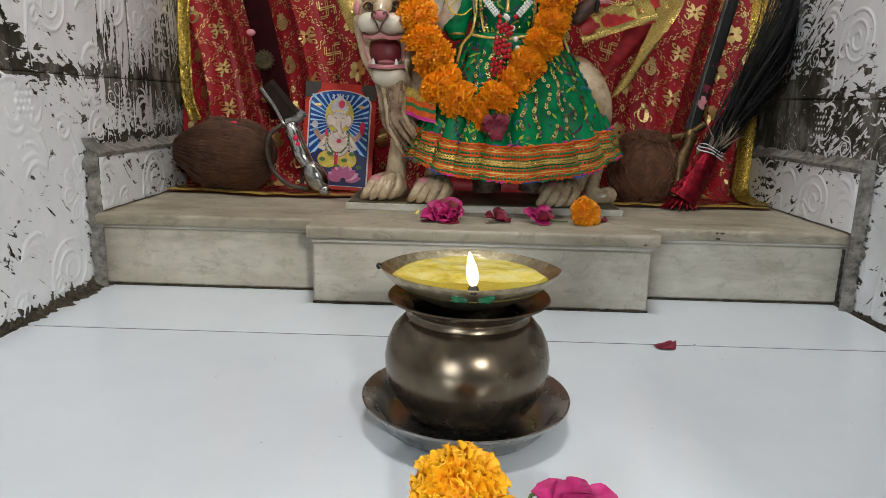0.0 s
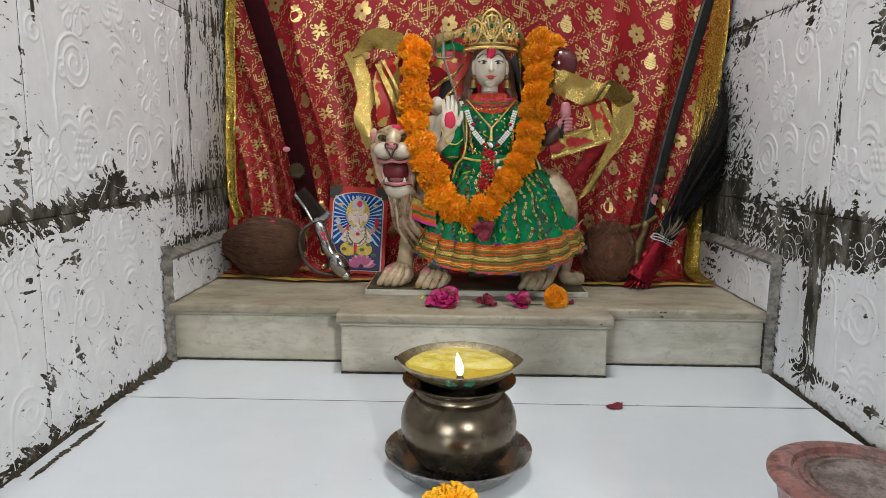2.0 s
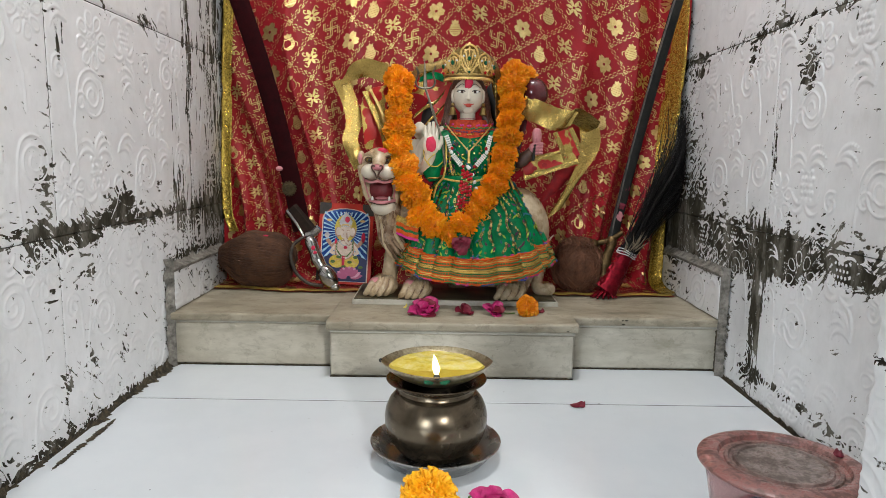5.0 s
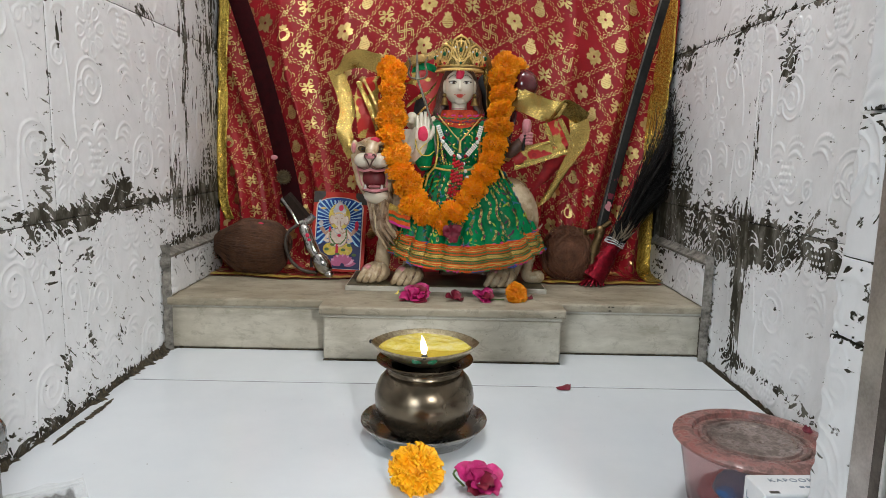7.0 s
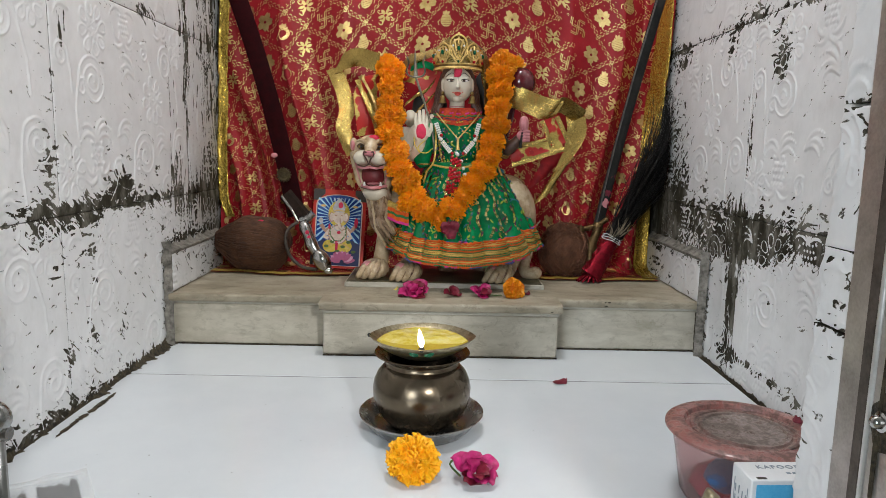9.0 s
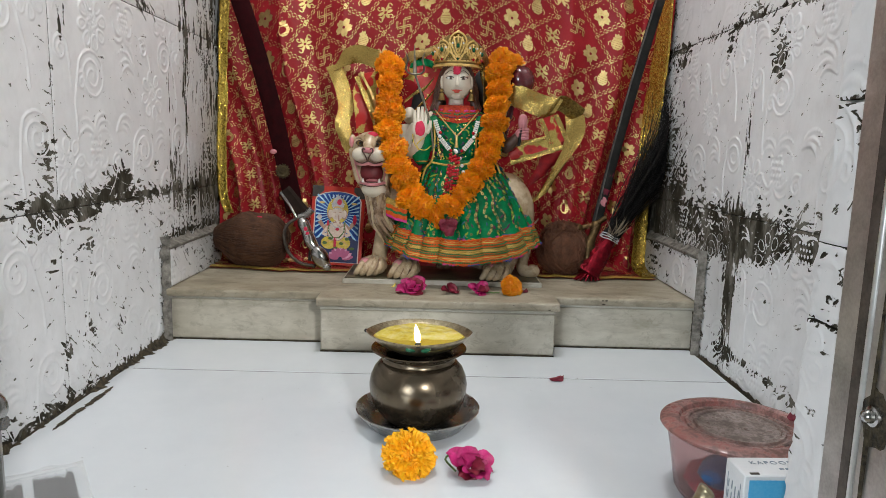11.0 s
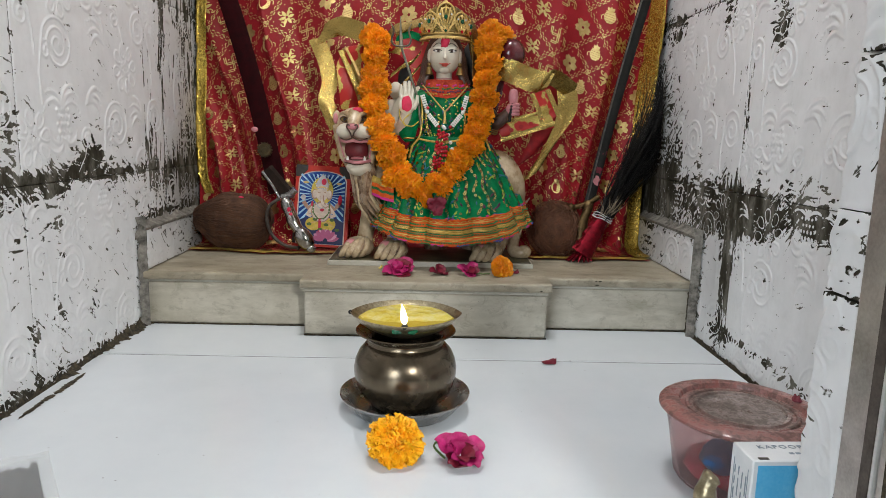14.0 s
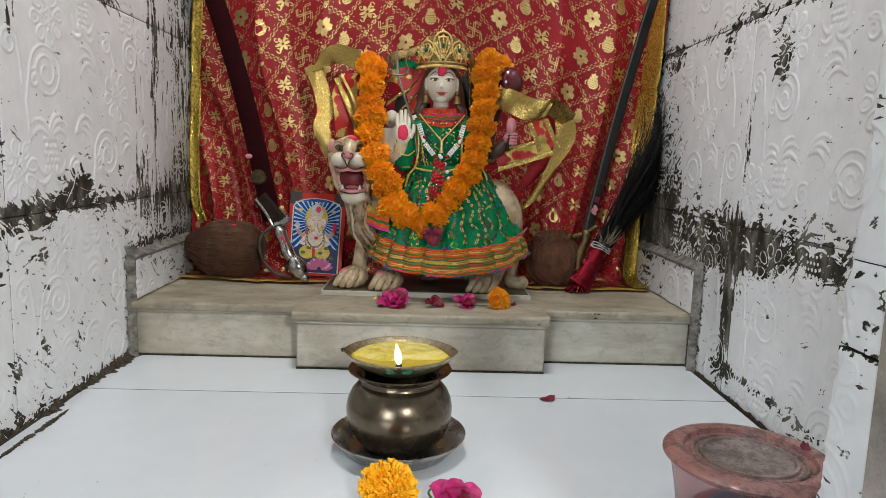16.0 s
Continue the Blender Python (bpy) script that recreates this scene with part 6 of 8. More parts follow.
for k, (dx, ln, r) in enumerate(((-0.0108, 0.018, 0.0033), (-0.0037, 0.024, 0.0037), (0.0035, 0.025, 0.0037), (0.0104, 0.021, 0.0034))):
    st.tube([PALM + Vector((dx * 0.9, -0.001, 0.010)), PALM + Vector((dx, 0.0, 0.0145 + ln * 0.6)), PALM + Vector((dx * 1.02, 0.001, 0.0145 + ln))], [r, r, r * 0.75], SKIN, 10)
st.tube([PALM + Vector((0.012, -0.002, -0.008)), PALM + Vector((0.0180, -0.003, 0.004)), PALM + Vector((0.0185, -0.003, 0.015))], [0.0042, 0.0038, 0.0028], SKIN, 10)
st.blob(PALM + Vector((0.0, -0.0058, 0.000)), (0.0090, 0.0018, 0.0135), RED, 14, 8, fn=lambda p: 1 + 0.2 * noise.noise((p.x * 2, p.z * 3, 9)))
st.tube(curve([(0.108, 0.942, 0.412), (0.140, 0.945, 0.385), (0.158, 0.935, 0.362), (0.176, 0.928, 0.374), (0.186, 0.925, 0.386)], 14), [0.016] * 6 + [0.014, 0.013, 0.012, 0.011, 0.010, 0.010, 0.009, 0.009], HAIR, 12)
HAND = Vector((0.187, 0.922, 0.386))
st.blob(HAND, (0.0105, 0.009, 0.011), PINK)
for k in range(4):
    st.tube([HAND + Vector((-0.004, -0.008, 0.008 - 0.0056 * k)), HAND + Vector((0.006, -0.010, 0.009 - 0.0056 * k)), HAND + Vector((0.013, -0.004, 0.009 - 0.0056 * k))], [0.0028, 0.0030, 0.0026], PINK, 8)
st.tube([HAND + Vector((-0.004, -0.009, -0.022)), HAND + Vector((0, -0.008, 0.012))], 0.0032, METAL, 8)
st.blob(HAND + Vector((0.002, -0.006, 0.024)), (0.0085, 0.008, 0.0165), PINK, 14, 12, fn=lambda p: 1 - 0.25 * max(0, p.z) ** 3)
for k in range(5):
    a = 2 * math.pi * k / 5
    st.blob(HAND + Vector((0.002 + 0.004 * math.cos(a), -0.006 + 0.004 * math.sin(a), 0.022)), (0.005, 0.005, 0.014), PINK, 10, 8)
# round mace head held behind
st.blob((0.186, 0.962, 0.488), (0.028, 0.026, 0.029), MAROON, 22, 16)
st.tube([(0.178, 0.965, 0.475), (0.168, 0.962, 0.42), (0.158, 0.955, 0.38)], 0.006, MAROON, 8)
# lion: head with open mouth
LH = Vector((-0.094, 0.918, 0.346))
st.blob(LH + Vector((-0.001, 0.012, 0.002)), (0.035, 0.036, 0.036), LION, 26, 20)
st.tube(curve([LH + Vector((0.002, -0.016, 0.024)), LH + Vector((0.0, -0.030, 0.013)), LH + Vector((-0.001, -0.040, 0.003))], 8), [0.014, 0.0135, 0.013, 0.012, 0.011, 0.0105, 0.010, 0.009], LION, 14)
st.blob(LH + Vector((-0.001, -0.0405, 0.0035)), (0.0120, 0.0065, 0.0062), PINK, 18, 12)
for sx in (-1, 1):
    st.blob(LH + Vector((0.0148 * sx, -0.024, -0.0055)), (0.0172, 0.0175, 0.0140), SKIN, 20, 14)
    st.tube(curve([LH + Vector((-0.001 + 0.0005 * sx, -0.0455, -0.0160)), LH + Vector((-0.001 + 0.004 * sx, -0.0470, -0.0070)), LH + Vector((-0.001 + 0.0095 * sx, -0.0460, 0.0010)), LH + Vector((-0.001 + 0.0078 * sx, -0.0460, 0.0062)), LH + Vector((-0.001 + 0.0040 * sx, -0.0465, 0.0040))], 14), 0.0013, HAIR, 8)
    st.tube(curve([LH + Vector((0.0, -0.0440, -0.0165)), LH + Vector((0.010 * sx, -0.0420, -0.0205)), LH + Vector((0.021 * sx, -0.0320, -0.0185)), LH + Vector((0.029 * sx, -0.0160, -0.0120))], 12), 0.0012, HAIR, 8)
    st.tube(curve([LH + Vector((0.0, -0.0400, -0.0215)), LH + Vector((0.012 * sx, -0.0370, -0.0235)), LH + Vector((0.023 * sx, -0.0260, -0.0215))], 10), 0.0026, PINK, 8)
    # ear, eye and brow
    st.blob(LH + Vector((0.0355 * sx, 0.012, 0.018)), (0.0072, 0.008, 0.0135), LION, 16, 12).blob(LH + Vector((0.0365 * sx, 0.0045, 0.017)), (0.0042, 0.004, 0.0095), PINK, 12, 10)
    st.blob(LH + Vector((0.0160 * sx - 0.001, -0.0200, 0.0150)), (0.0072, 0.0055, 0.0050), EYE_T, 16, 10).blob(LH + Vector((0.0160 * sx - 0.001, -0.0250, 0.0150)), (0.0026, 0.0016, 0.0028), INK, 10, 7)
    st.tube(curve([LH + Vector((0.0075 * sx - 0.001, -0.0270, 0.0120)), LH + Vector((0.0160 * sx - 0.001, -0.0262, 0.0200)), LH + Vector((0.0245 * sx - 0.001, -0.0170, 0.0160)), LH + Vector((0.0160 * sx - 0.001, -0.0255, 0.0098)), LH + Vector((0.0075 * sx - 0.001, -0.0270, 0.0120))], 24), 0.0010, HAIR, 7)
    st.tube(curve([LH + Vector((0.0050 * sx, -0.0280, 0.0165)), LH + Vector((0.0150 * sx, -0.0245, 0.0262)), LH + Vector((0.0280 * sx, -0.0120, 0.0240))], 10), [0.002, 0.003, 0.0036, 0.004, 0.004, 0.004, 0.0036, 0.003, 0.0022, 0.001], LION, 8)
    # cheek that runs down to the jaw
    st.tube(curve([LH + Vector((0.030 * sx, 0.004, 0.004)), LH + Vector((0.028 * sx + 0.001, -0.002, -0.020)), LH + Vector((0.026 * sx + 0.004, -0.004, -0.045)), LH + Vector((0.018 * sx + 0.008, -0.006, -0.068))], 14), [0.012, 0.012, 0.0115, 0.011, 0.0105, 0.010, 0.0095, 0.009, 0.0088, 0.0086, 0.0084, 0.008, 0.0078, 0.0075], LION, 12)
    st.tube(curve([LH + Vector((0.030 * sx, -0.010, -0.010)), LH + Vector((0.0275 * sx + 0.002, -0.0135, -0.030)), LH + Vector((0.0225 * sx + 0.004, -0.0150, -0.052))], 10), 0.0016, PINK, 7)
    st.tube([LH + Vector((0.0150 * sx + 0.004, -0.0270, -0.0560)), LH + Vector((0.0150 * sx + 0.004, -0.0280, -0.0490))], [0.0030, 0.0010], WHITE, 8)
st.blob(LH + Vector((0.003, 0.004, -0.040)), (0.0255, 0.026, 0.024), MOUTH, 22, 16)
st.blob(LH + Vector((0.008, -0.012, -0.0700)), (0.0235, 0.0215, 0.0150), SKIN, 22, 16)
st.tube(curve([LH + Vector((-0.017, -0.014, -0.0570)), LH + Vector((0.006, -0.0355, -0.0600)), LH + Vector((0.028, -0.014, -0.0570))], 14), 0.0030, PINK, 8)
st.tube(curve([LH + Vector((-0.018, -0.0155, -0.0605)), LH + Vector((0.006, -0.0365, -0.0635)), LH + Vector((0.029, -0.0155, -0.0605))], 14), 0.0009, HAIR, 6)
st.blob(LH + Vector((0.005, -0.018, -0.053)), (0.012, 0.015, 0.0035), PINK, 14, 8)
st.blob(LH + Vector((0.006, -0.024, 0.031)), (0.010, 0.005, 0.006), RED, 12, 8)
# mane in carved strands down the chest
rng = random.Random(3)
for k in range(34):
    a = -1 + 2 * ((k * 0.618) % 1.0)
    x0 = LH.x + 0.012 + 0.021 * a
    x1 = LH.x + 0.038 + 0.013 * a
    yb = 0.903 + 0.022 * abs(a)
    z0 = rng.uniform(0.262, 0.296)
    z1 = z0 - rng.uniform(0.055, 0.095)
    bend = rng.uniform(0.006, 0.010)
    st.tube(curve([(x0, yb, z0), (x0 + bend, yb - 0.006, 0.7 * z0 + 0.3 * z1), (x0 - 0.3 * bend + 0.4 * (x1 - x0), yb - 0.005, 0.4 * z0 + 0.6 * z1), (x1 + 0.006 * math.cos(k * 2), yb + 0.002, z1)], 10), [0.0042, 0.0052, 0.0058, 0.006, 0.0058, 0.0054, 0.005, 0.0042, 0.003, 0.0012], MANE if k % 2 else LION, 7)
st.tube(curve([(-0.090, 0.942, 0.33), (-0.080, 0.942, 0.28), (-0.068, 0.943, 0.236), (-0.058, 0.947, 0.195)], 10), [0.034, 0.033, 0.031, 0.029, 0.027, 0.025, 0.024, 0.0235, 0.023, 0.023], LION, 18)
# lion: body, legs, tail
st.tube(curve([(-0.07, 0.955, 0.26), (0.0, 0.965, 0.245), (0.09, 0.968, 0.240), (0.165, 0.965, 0.235)], 14), [0.040, 0.050, 0.054, 0.055, 0.055, 0.055, 0.055, 0.055, 0.055, 0.056, 0.057, 0.058, 0.052, 0.040], LION, 20)
st.blob((0.176, 0.962, 0.248), (0.046, 0.050, 0.068), LION, 24, 18, turn=Matrix.Rotation(-0.35, 3, "Y"))


def leg(pts, rad, paw, m=LION):
    st.tube(curve(pts, 12), rad, m, 16)
    x, y = paw
    st.blob((x, y - 0.006, BASE + 0.0165), (0.0285, 0.0375, 0.0205), m, 24, 16, fn=lambda p: 1 if p.z > -0.6 else 0.97)
    for k in range(4):
        dx = -0.0182 + 0.0121 * k
        dy = -0.010 - 0.010 * math.sin(math.pi * (k + 0.5) / 4)
        st.tube(curve([(x + 0.45 * dx + 0.006, y + 0.3 * dy, BASE + 0.033), (x + 0.80 * dx + 0.003, y + 0.8 * dy - 0.012, BASE + 0.0285), (x + dx - 0.003, y + dy - 0.0185, BASE + 0.0175), (x + dx - 0.009, y + dy - 0.0205, BASE + 0.0085), (x + dx - 0.014, y + dy - 0.015, BASE + 0.003)], 10), [0.0036, 0.0054, 0.0064, 0.0070, 0.0072, 0.0070, 0.0066, 0.0060, 0.0050, 0.0034], m, 12)
        if k < 3:
            st.tube(curve([(x + 0.65 * (dx + 0.007) + 0.005, y + 0.7 * dy - 0.014, BASE + 0.0322), (x + dx + 0.004, y + dy - 0.0205, BASE + 0.021), (x + dx - 0.003, y + dy - 0.0245, BASE + 0.009)], 8), [0.001, 0.0016, 0.0021, 0.0023, 0.0023, 0.0021, 0.0016, 0.001], MANE, 8)
    st.blob((x - 0.012, y - 0.022, BASE + 0.0275), (0.011, 0.012, 0.0075), PINK, 14, 9)


leg([(-0.062, 0.955, 0.235), (-0.070, 0.955, 0.190), (-0.078, 0.956, 0.150), (-0.084, 0.954, 0.120)], [0.024, 0.021, 0.019, 0.0175, 0.0165, 0.016, 0.0155, 0.015, 0.015, 0.0155, 0.016, 0.017], (-0.090, 0.946))
leg([(-0.010, 0.955, 0.225), (-0.014, 0.950, 0.185), (-0.020, 0.946, 0.150), (-0.024, 0.940, 0.120)], [0.024, 0.022, 0.020, 0.019, 0.018, 0.0175, 0.017, 0.0165, 0.0165, 0.017, 0.0175, 0.018], (-0.024, 0.930))
leg([(0.182, 0.955, 0.215), (0.184, 0.950, 0.180), (0.174, 0.945, 0.148), (0.160, 0.938, 0.120)], [0.036, 0.034, 0.031, 0.028, 0.026, 0.024, 0.022, 0.021, 0.021, 0.021, 0.021, 0.021], (0.152, 0.930))
# far legs in the dark mane brown, in place of shade under the skirt
st.tube([(0.05, 1.0, 0.20), (0.055, 1.0, 0.115)], 0.022, MANE, 12).tube([(0.13, 1.01, 0.20), (0.125, 1.01, 0.115)], 0.022, MANE, 12)
st.tube(curve([(0.205, 0.985, 0.225), (0.214, 0.985, 0.17), (0.206, 0.972, 0.130), (0.212, 0.958, 0.117), (0.226, 0.955, 0.119), (0.232, 0.962, 0.128)], 20), [0.012] * 14 + [0.013, 0.014, 0.0135, 0.012, 0.009, 0.005], LION, 12)
st.tube([(0.222, 0.99, 0.20), (0.236, 0.975, 0.222)], [0.004, 0.0008], SKIN, 8)
statue = whole("lion_rider_statue", st, STATUE_MATS, "painted marble statue of a seated figure on a roaring lion", "statue")

# ---- green dress on the statue ----
dress = thing("statue_dress", (0.07, 0.93, 0.15), "green satin dress with sequins and a striped hem on the statue", "dress")
WAIST, HEM = 0.332, 0.146


def skirt_point(a, t, lift=0.0):
    """a: angle round, t: 0 at the waist to 1 at the hem."""
    pleat = (abs(math.sin(a * 10 + 0.6 * math.sin(a * 3))) ** 0.6 - 0.7) * 0.0290 * t * (1 - 0.80 * max(0.0, (t - 0.70) / 0.30)) + math.sin(a * 37) * 0.0010 * t
    rx = 0.064 + (0.083 * t ** 0.85) + pleat + lift
    ry = 0.036 + (0.054 * t ** 0.8) + pleat * 0.8 + lift
    cx = 0.078 + 0.006 * t
    cy = 0.940 - 0.004 * t
    z = WAIST - (WAIST - HEM) * (t ** 1.05)
    z += 0.030 * t * abs(math.cos(a)) ** 2.5 + 0.004 * t * math.cos(a)
    z += 0.0012 * t * math.sin(a * 9)
    return Vector((cx + rx * math.cos(a), cy + ry * math.sin(a), z))


def skirt_band(t0, t1, lift, nt=4, n=380, a0=0.0, a1=2 * math.pi):
    return Shape().grid([[skirt_point(a0 + (a1 - a0) * i / n, t0 + (t1 - t0) * j / nt, lift) for i in range(n)] for j in range(nt + 1)], 0, a1 - a0 > 6.2)


part("skirt", skirt_band(0.0, 1.0, 0.0, 26), M["green"], dress, crease=80)
M["hem_green"] = tinted("dark_green_braid", (0.01, 0.16, 0.035))
for t0, t1, lift, mt in ((0.765, 0.851, 0.0012, "orange_cloth"), (0.862, 0.894, 0.0020, "gold_thread"), (0.936, 0.945, 0.0018, "gold_thread"), (0.800, 0.808, 0.0018, "gold_thread"), (0.905, 0.992, 0.0012, "orange_cloth")):
    part("hem_band", skirt_band(t0, t1, lift, 2), M[mt], dress, "woven hem stripe")
for t, lift, mt, name in ((0.768, 0.0028, "orange_cloth", "hem_cord"), (0.985, 0.0012, "orange_cloth", "hem_cord")):
    part(name, Shape().tube([skirt_point(2 * math.pi * i / 240, t, lift) for i in range(241)], 0.0012, seg=5), M[mt], dress)
s, s2 = Shape(), Shape()
for t, lean in ((0.829, 1), (0.917, -1), (0.972, 1)):
    for k in range(118):
        a = math.pi * 0.97 + math.pi * 1.06 * k / 117
        p, q = skirt_point(a - 0.008, t - 0.007 * lean, 0.0022), skirt_point(a + 0.008, t + 0.007 * lean, 0.0022)
        s.tube([p, (p + q) / 2, q], [0.0006, 0.0021, 0.0006], seg=6)
for t in (0.786, 0.958):
    s2.tube([skirt_point(math.pi * 0.97 + math.pi * 1.06 * k / 240, t + 0.007 * math.sin(k * (0.9 if t < 0.81 else 0.5)), 0.0022) for k in range(241)], 0.0006, seg=4)
s3 = Shape()
for row, t in enumerate((0.860, 0.875, 0.890)):
    for k in range(150):
        s3.blob(skirt_point(math.pi * 0.97 + math.pi * 1.06 * (k + 0.5 * (row % 2)) / 150, t, 0.0026), 0.0013, seg=6, rings=4)
part("sequin_work", s3, M["sequin"], dress, "close rows of tiny gold sequins", kind="stuff")
part("green_stitching", s, M["hem_green"], dress, "green stitched leaf braid", kind="stuff")
part("gold_stitching", s2, M["gold_thread"], dress, "wavy gold thread", kind="stuff")
rng = random.Random(11)
tufts = {"blue": Shape(), "magenta": Shape(), "hem_green": Shape(), "orange_cloth": Shape()}
keys = list(tufts)
for t in (0.765, 0.992):
    for k in range(64):
        a = math.pi + math.pi * k / 63
        key = keys[(0, 1, 3, 2, 1, 3, 0, 2, 3)[(k // 3 + (4 if t > 0.9 else 0)) % 9]]
        p = skirt_point(a, t, 0.0016)
        for q in range(5):
            tufts[key].blob(p + Vector((rng.gauss(0, 0.0018), 0.0006, rng.gauss(0, 0.0009))), (0.0019, 0.0010, 0.0011), seg=6, rings=4)
for key in keys:
    part("thread_fringe", tufts[key], M[key], dress, kind="stuff")
s, s2 = Shape(), Shape()
for k in range(660):
    col, row = k % 22, k // 22
    a = math.pi * (0.96 + 1.08 * (col + 0.5) / 22) + 0.035 * math.sin(row * 0.55 + col)
    t = 0.12 + 0.63 * row / 30 + rng.gauss(0, 0.003)
    if rng.random() < 0.22:
        continue
    p = skirt_point(a, t, 0.0016)
    n = Vector((math.cos(a), math.sin(a) * 1.2, 0.5)).normalized()
    u = n.orthogonal().normalized()
    w = n.cross(u)
    r = rng.uniform(0.0023, 0.0031)
    ring = [p + (u * math.cos(b) + w * math.sin(b)) * r for b in (i * math.pi / 4 for i in range(8))]
    inner = [p + (u * math.cos(b) + w * math.sin(b)) * r * 0.4 for b in (i * math.pi / 4 for i in range(8))]
    (s if k % 3 else s2).grid([ring, inner], 0, True)
part("sequin_work", s, M["sequin"], dress, "gold sequins in rows", kind="stuff")
part("sequin_work", s2, M["brass"], dress, "dull sequins in rows", kind="stuff")
M["teal"] = tinted("teal_thread", (0.02, 0.14, 0.22))
M["leaf_green"] = tinted("lime_thread", (0.30, 0.42, 0.03))
M["plum"] = tinted("plum_thread", (0.09, 0.015, 0.06))
for mt, seed in (("teal", 1), ("leaf_green", 2), ("plum", 3)):
    s = Shape()
    r2 = random.Random(seed)
    for k in range(80):
        a, t = r2.uniform(math.pi * 0.95, 2.05 * math.pi), r2.uniform(0.05, 0.74)
        p, q = skirt_point(a, t, 0.0012), skirt_point(a + r2.gauss(0, 0.05), t + 0.035, 0.0012)
        s.tube([p, (p + q) / 2 + Vector((0, -0.0008, 0)), q], [0.0006, 0.0017, 0.0006], seg=5)
    part("embroidery", s, M[mt], dress, "coloured thread embroidery", kind="stuff")


def bodice_point(a, t, lift=0.0):
    z = 0.431 - 0.112 * t
    rx = 0.029 + 0.022 * math.sin(math.pi * min(1.0, 0.15 + t * 0.85)) ** 0.8 + 0.004 * t + lift
    ry = 0.020 + 0.016 * math.sin(math.pi * min(1, 0.1 + 0.75 * t)) + lift + 0.0015 * math.sin(a * 11 + t * 8)
    return Vector((0.066 + 0.004 * t + rx * math.cos(a), 0.940 + ry * math.sin(a), z))


s = Shape().grid([[bodice_point(2 * math.pi * i / 64, j / 18) for i in range(64)] for j in range(19)], 0, True)
part("bodice", s, M["green"], dress, crease=80)
s = Shape().grid([[bodice_point(math.pi + math.pi * i / 40, -0.04 + (0.30 - 0.12 * abs(i / 20 - 1)) * j / 6, 0.0022) for i in range(41)] for j in range(7)])
M["collar_red"] = surface("red_collar_cloth", (0.26, 0.018, 0.012), (0.58, 0.075, 0.025), 260, (0.5, 0.7), bump=0.4, Specular_IOR_Level=0.15)
collar = part("collar", s, M["collar_red"], dress, "red and orange embroidered collar")
for mt, seed in (("plum", 4), ("magenta", 5), ("hem_green", 6), ("gold", 7)):
    s = Shape()
    r2 = random.Random(seed)
    for k in range(34):
        i = 40 * (k + 0.5 * (seed % 2)) / 34
        row = {4: 0.16, 5: 0.06, 6: 0.11, 7: 0.20}[seed] - 0.05 * abs(i / 20 - 1)
        if r2.random() < (0.55 if seed == 5 else 0.2):
            continue
        p = bodice_point(math.pi + math.pi * i / 40, row + r2.gauss(0, 0.006), 0.0028)
        s.blob(p, (0.0023, 0.0006, 0.0016), seg=8, rings=5)
    part("collar_stitching", s, M[mt], collar, kind="stuff")
for sx, pts in ((-1, [(0.034, 0.925, 0.408), (0.012, 0.922, 0.385), (0.000, 0.910, 0.352), (0.004, 0.905, 0.325)]), (1, [(0.098, 0.925, 0.408), (0.122, 0.925, 0.385), (0.134, 0.920, 0.355), (0.140, 0.918, 0.335)])):
    sleeve = part("sleeve", Shape().tube(curve(pts, 12), [0.014, 0.017, 0.019, 0.020, 0.021, 0.021, 0.020, 0.019, 0.018, 0.016, 0.013, 0.008], seg=18), M["green"], dress)
    e = Vector(pts[-1])
    part("sleeve_trim", Shape().tube([e + Vector((0.012 * math.cos(a), 0.011 * math.sin(a), 0.006)) for a in (i * math.pi / 10 for i in range(21))], 0.0016, seg=6), M["gold_ribbon"], sleeve)
part("waist_gather", Shape().grid([[bodice_point(2 * math.pi * i / 90, 0.90, 0.002).lerp(skirt_point(2 * math.pi * i / 90, 0.03, 0.001), k / 5) + Vector((0, 0, 0.006 * math.sin(math.pi * k / 5))) for i in range(90)] for k in range(6)], 0, True), M["green"], dress, crease=80)
part("waist_band", Shape().tube([bodice_point(2 * math.pi * i / 48, 0.97, 0.003) for i in range(49)], 0.003, seg=8, flat=0.5), M["gold_ribbon"], dress)
for a0, a1 in ((4.0, 3.95), (5.35, 5.5)):
    part("seam_trim", Shape().ribbon([bodice_point(a0 + (a1 - a0) * j / 14, 0.25 + 0.72 * j / 14, 0.0018) for j in range(15)], 0.004, across=(1, 0, 0)), M["gold_ribbon"], dress)
s = Shape()
for k in range(90):
    a, t = rng.uniform(math.pi * 1.05, math.pi * 1.95), rng.uniform(0.28, 0.95)
    p = bodice_point(a, t, 0.0018)
    s.blob(p, (0.0017, 0.0006, 0.0017), seg=6, rings=4)
part("sequin_work", s, M["sequin"], dress, kind="stuff")
for mt, seed in (("teal", 11), ("leaf_green", 12), ("plum", 13)):
    s = Shape()
    r2 = random.Random(seed)
    for k in range(36):
        a, t = r2.uniform(math.pi * 1.05, math.pi * 1.95), r2.uniform(0.25, 0.95)
        s.tube([bodice_point(a, t, 0.0012), bodice_point(a + 0.04, t + 0.025, 0.0020), bodice_point(a + r2.gauss(0, 0.1), t + 0.06, 0.0012)], [0.0006, 0.0018, 0.0006], seg=5)
    part("embroidery", s, M[mt], dress, kind="stuff")
part("gold_edge", Shape().ribbon(curve([(-0.062, 0.915, 0.170), (-0.046, 0.905, 0.200), (-0.030, 0.900, 0.226), (0.0, 0.898, 0.232)], 16), 0.005, across=(0.6, 0, 0.6)), M["gold_ribbon"], dress, "gold edging of the overskirt")
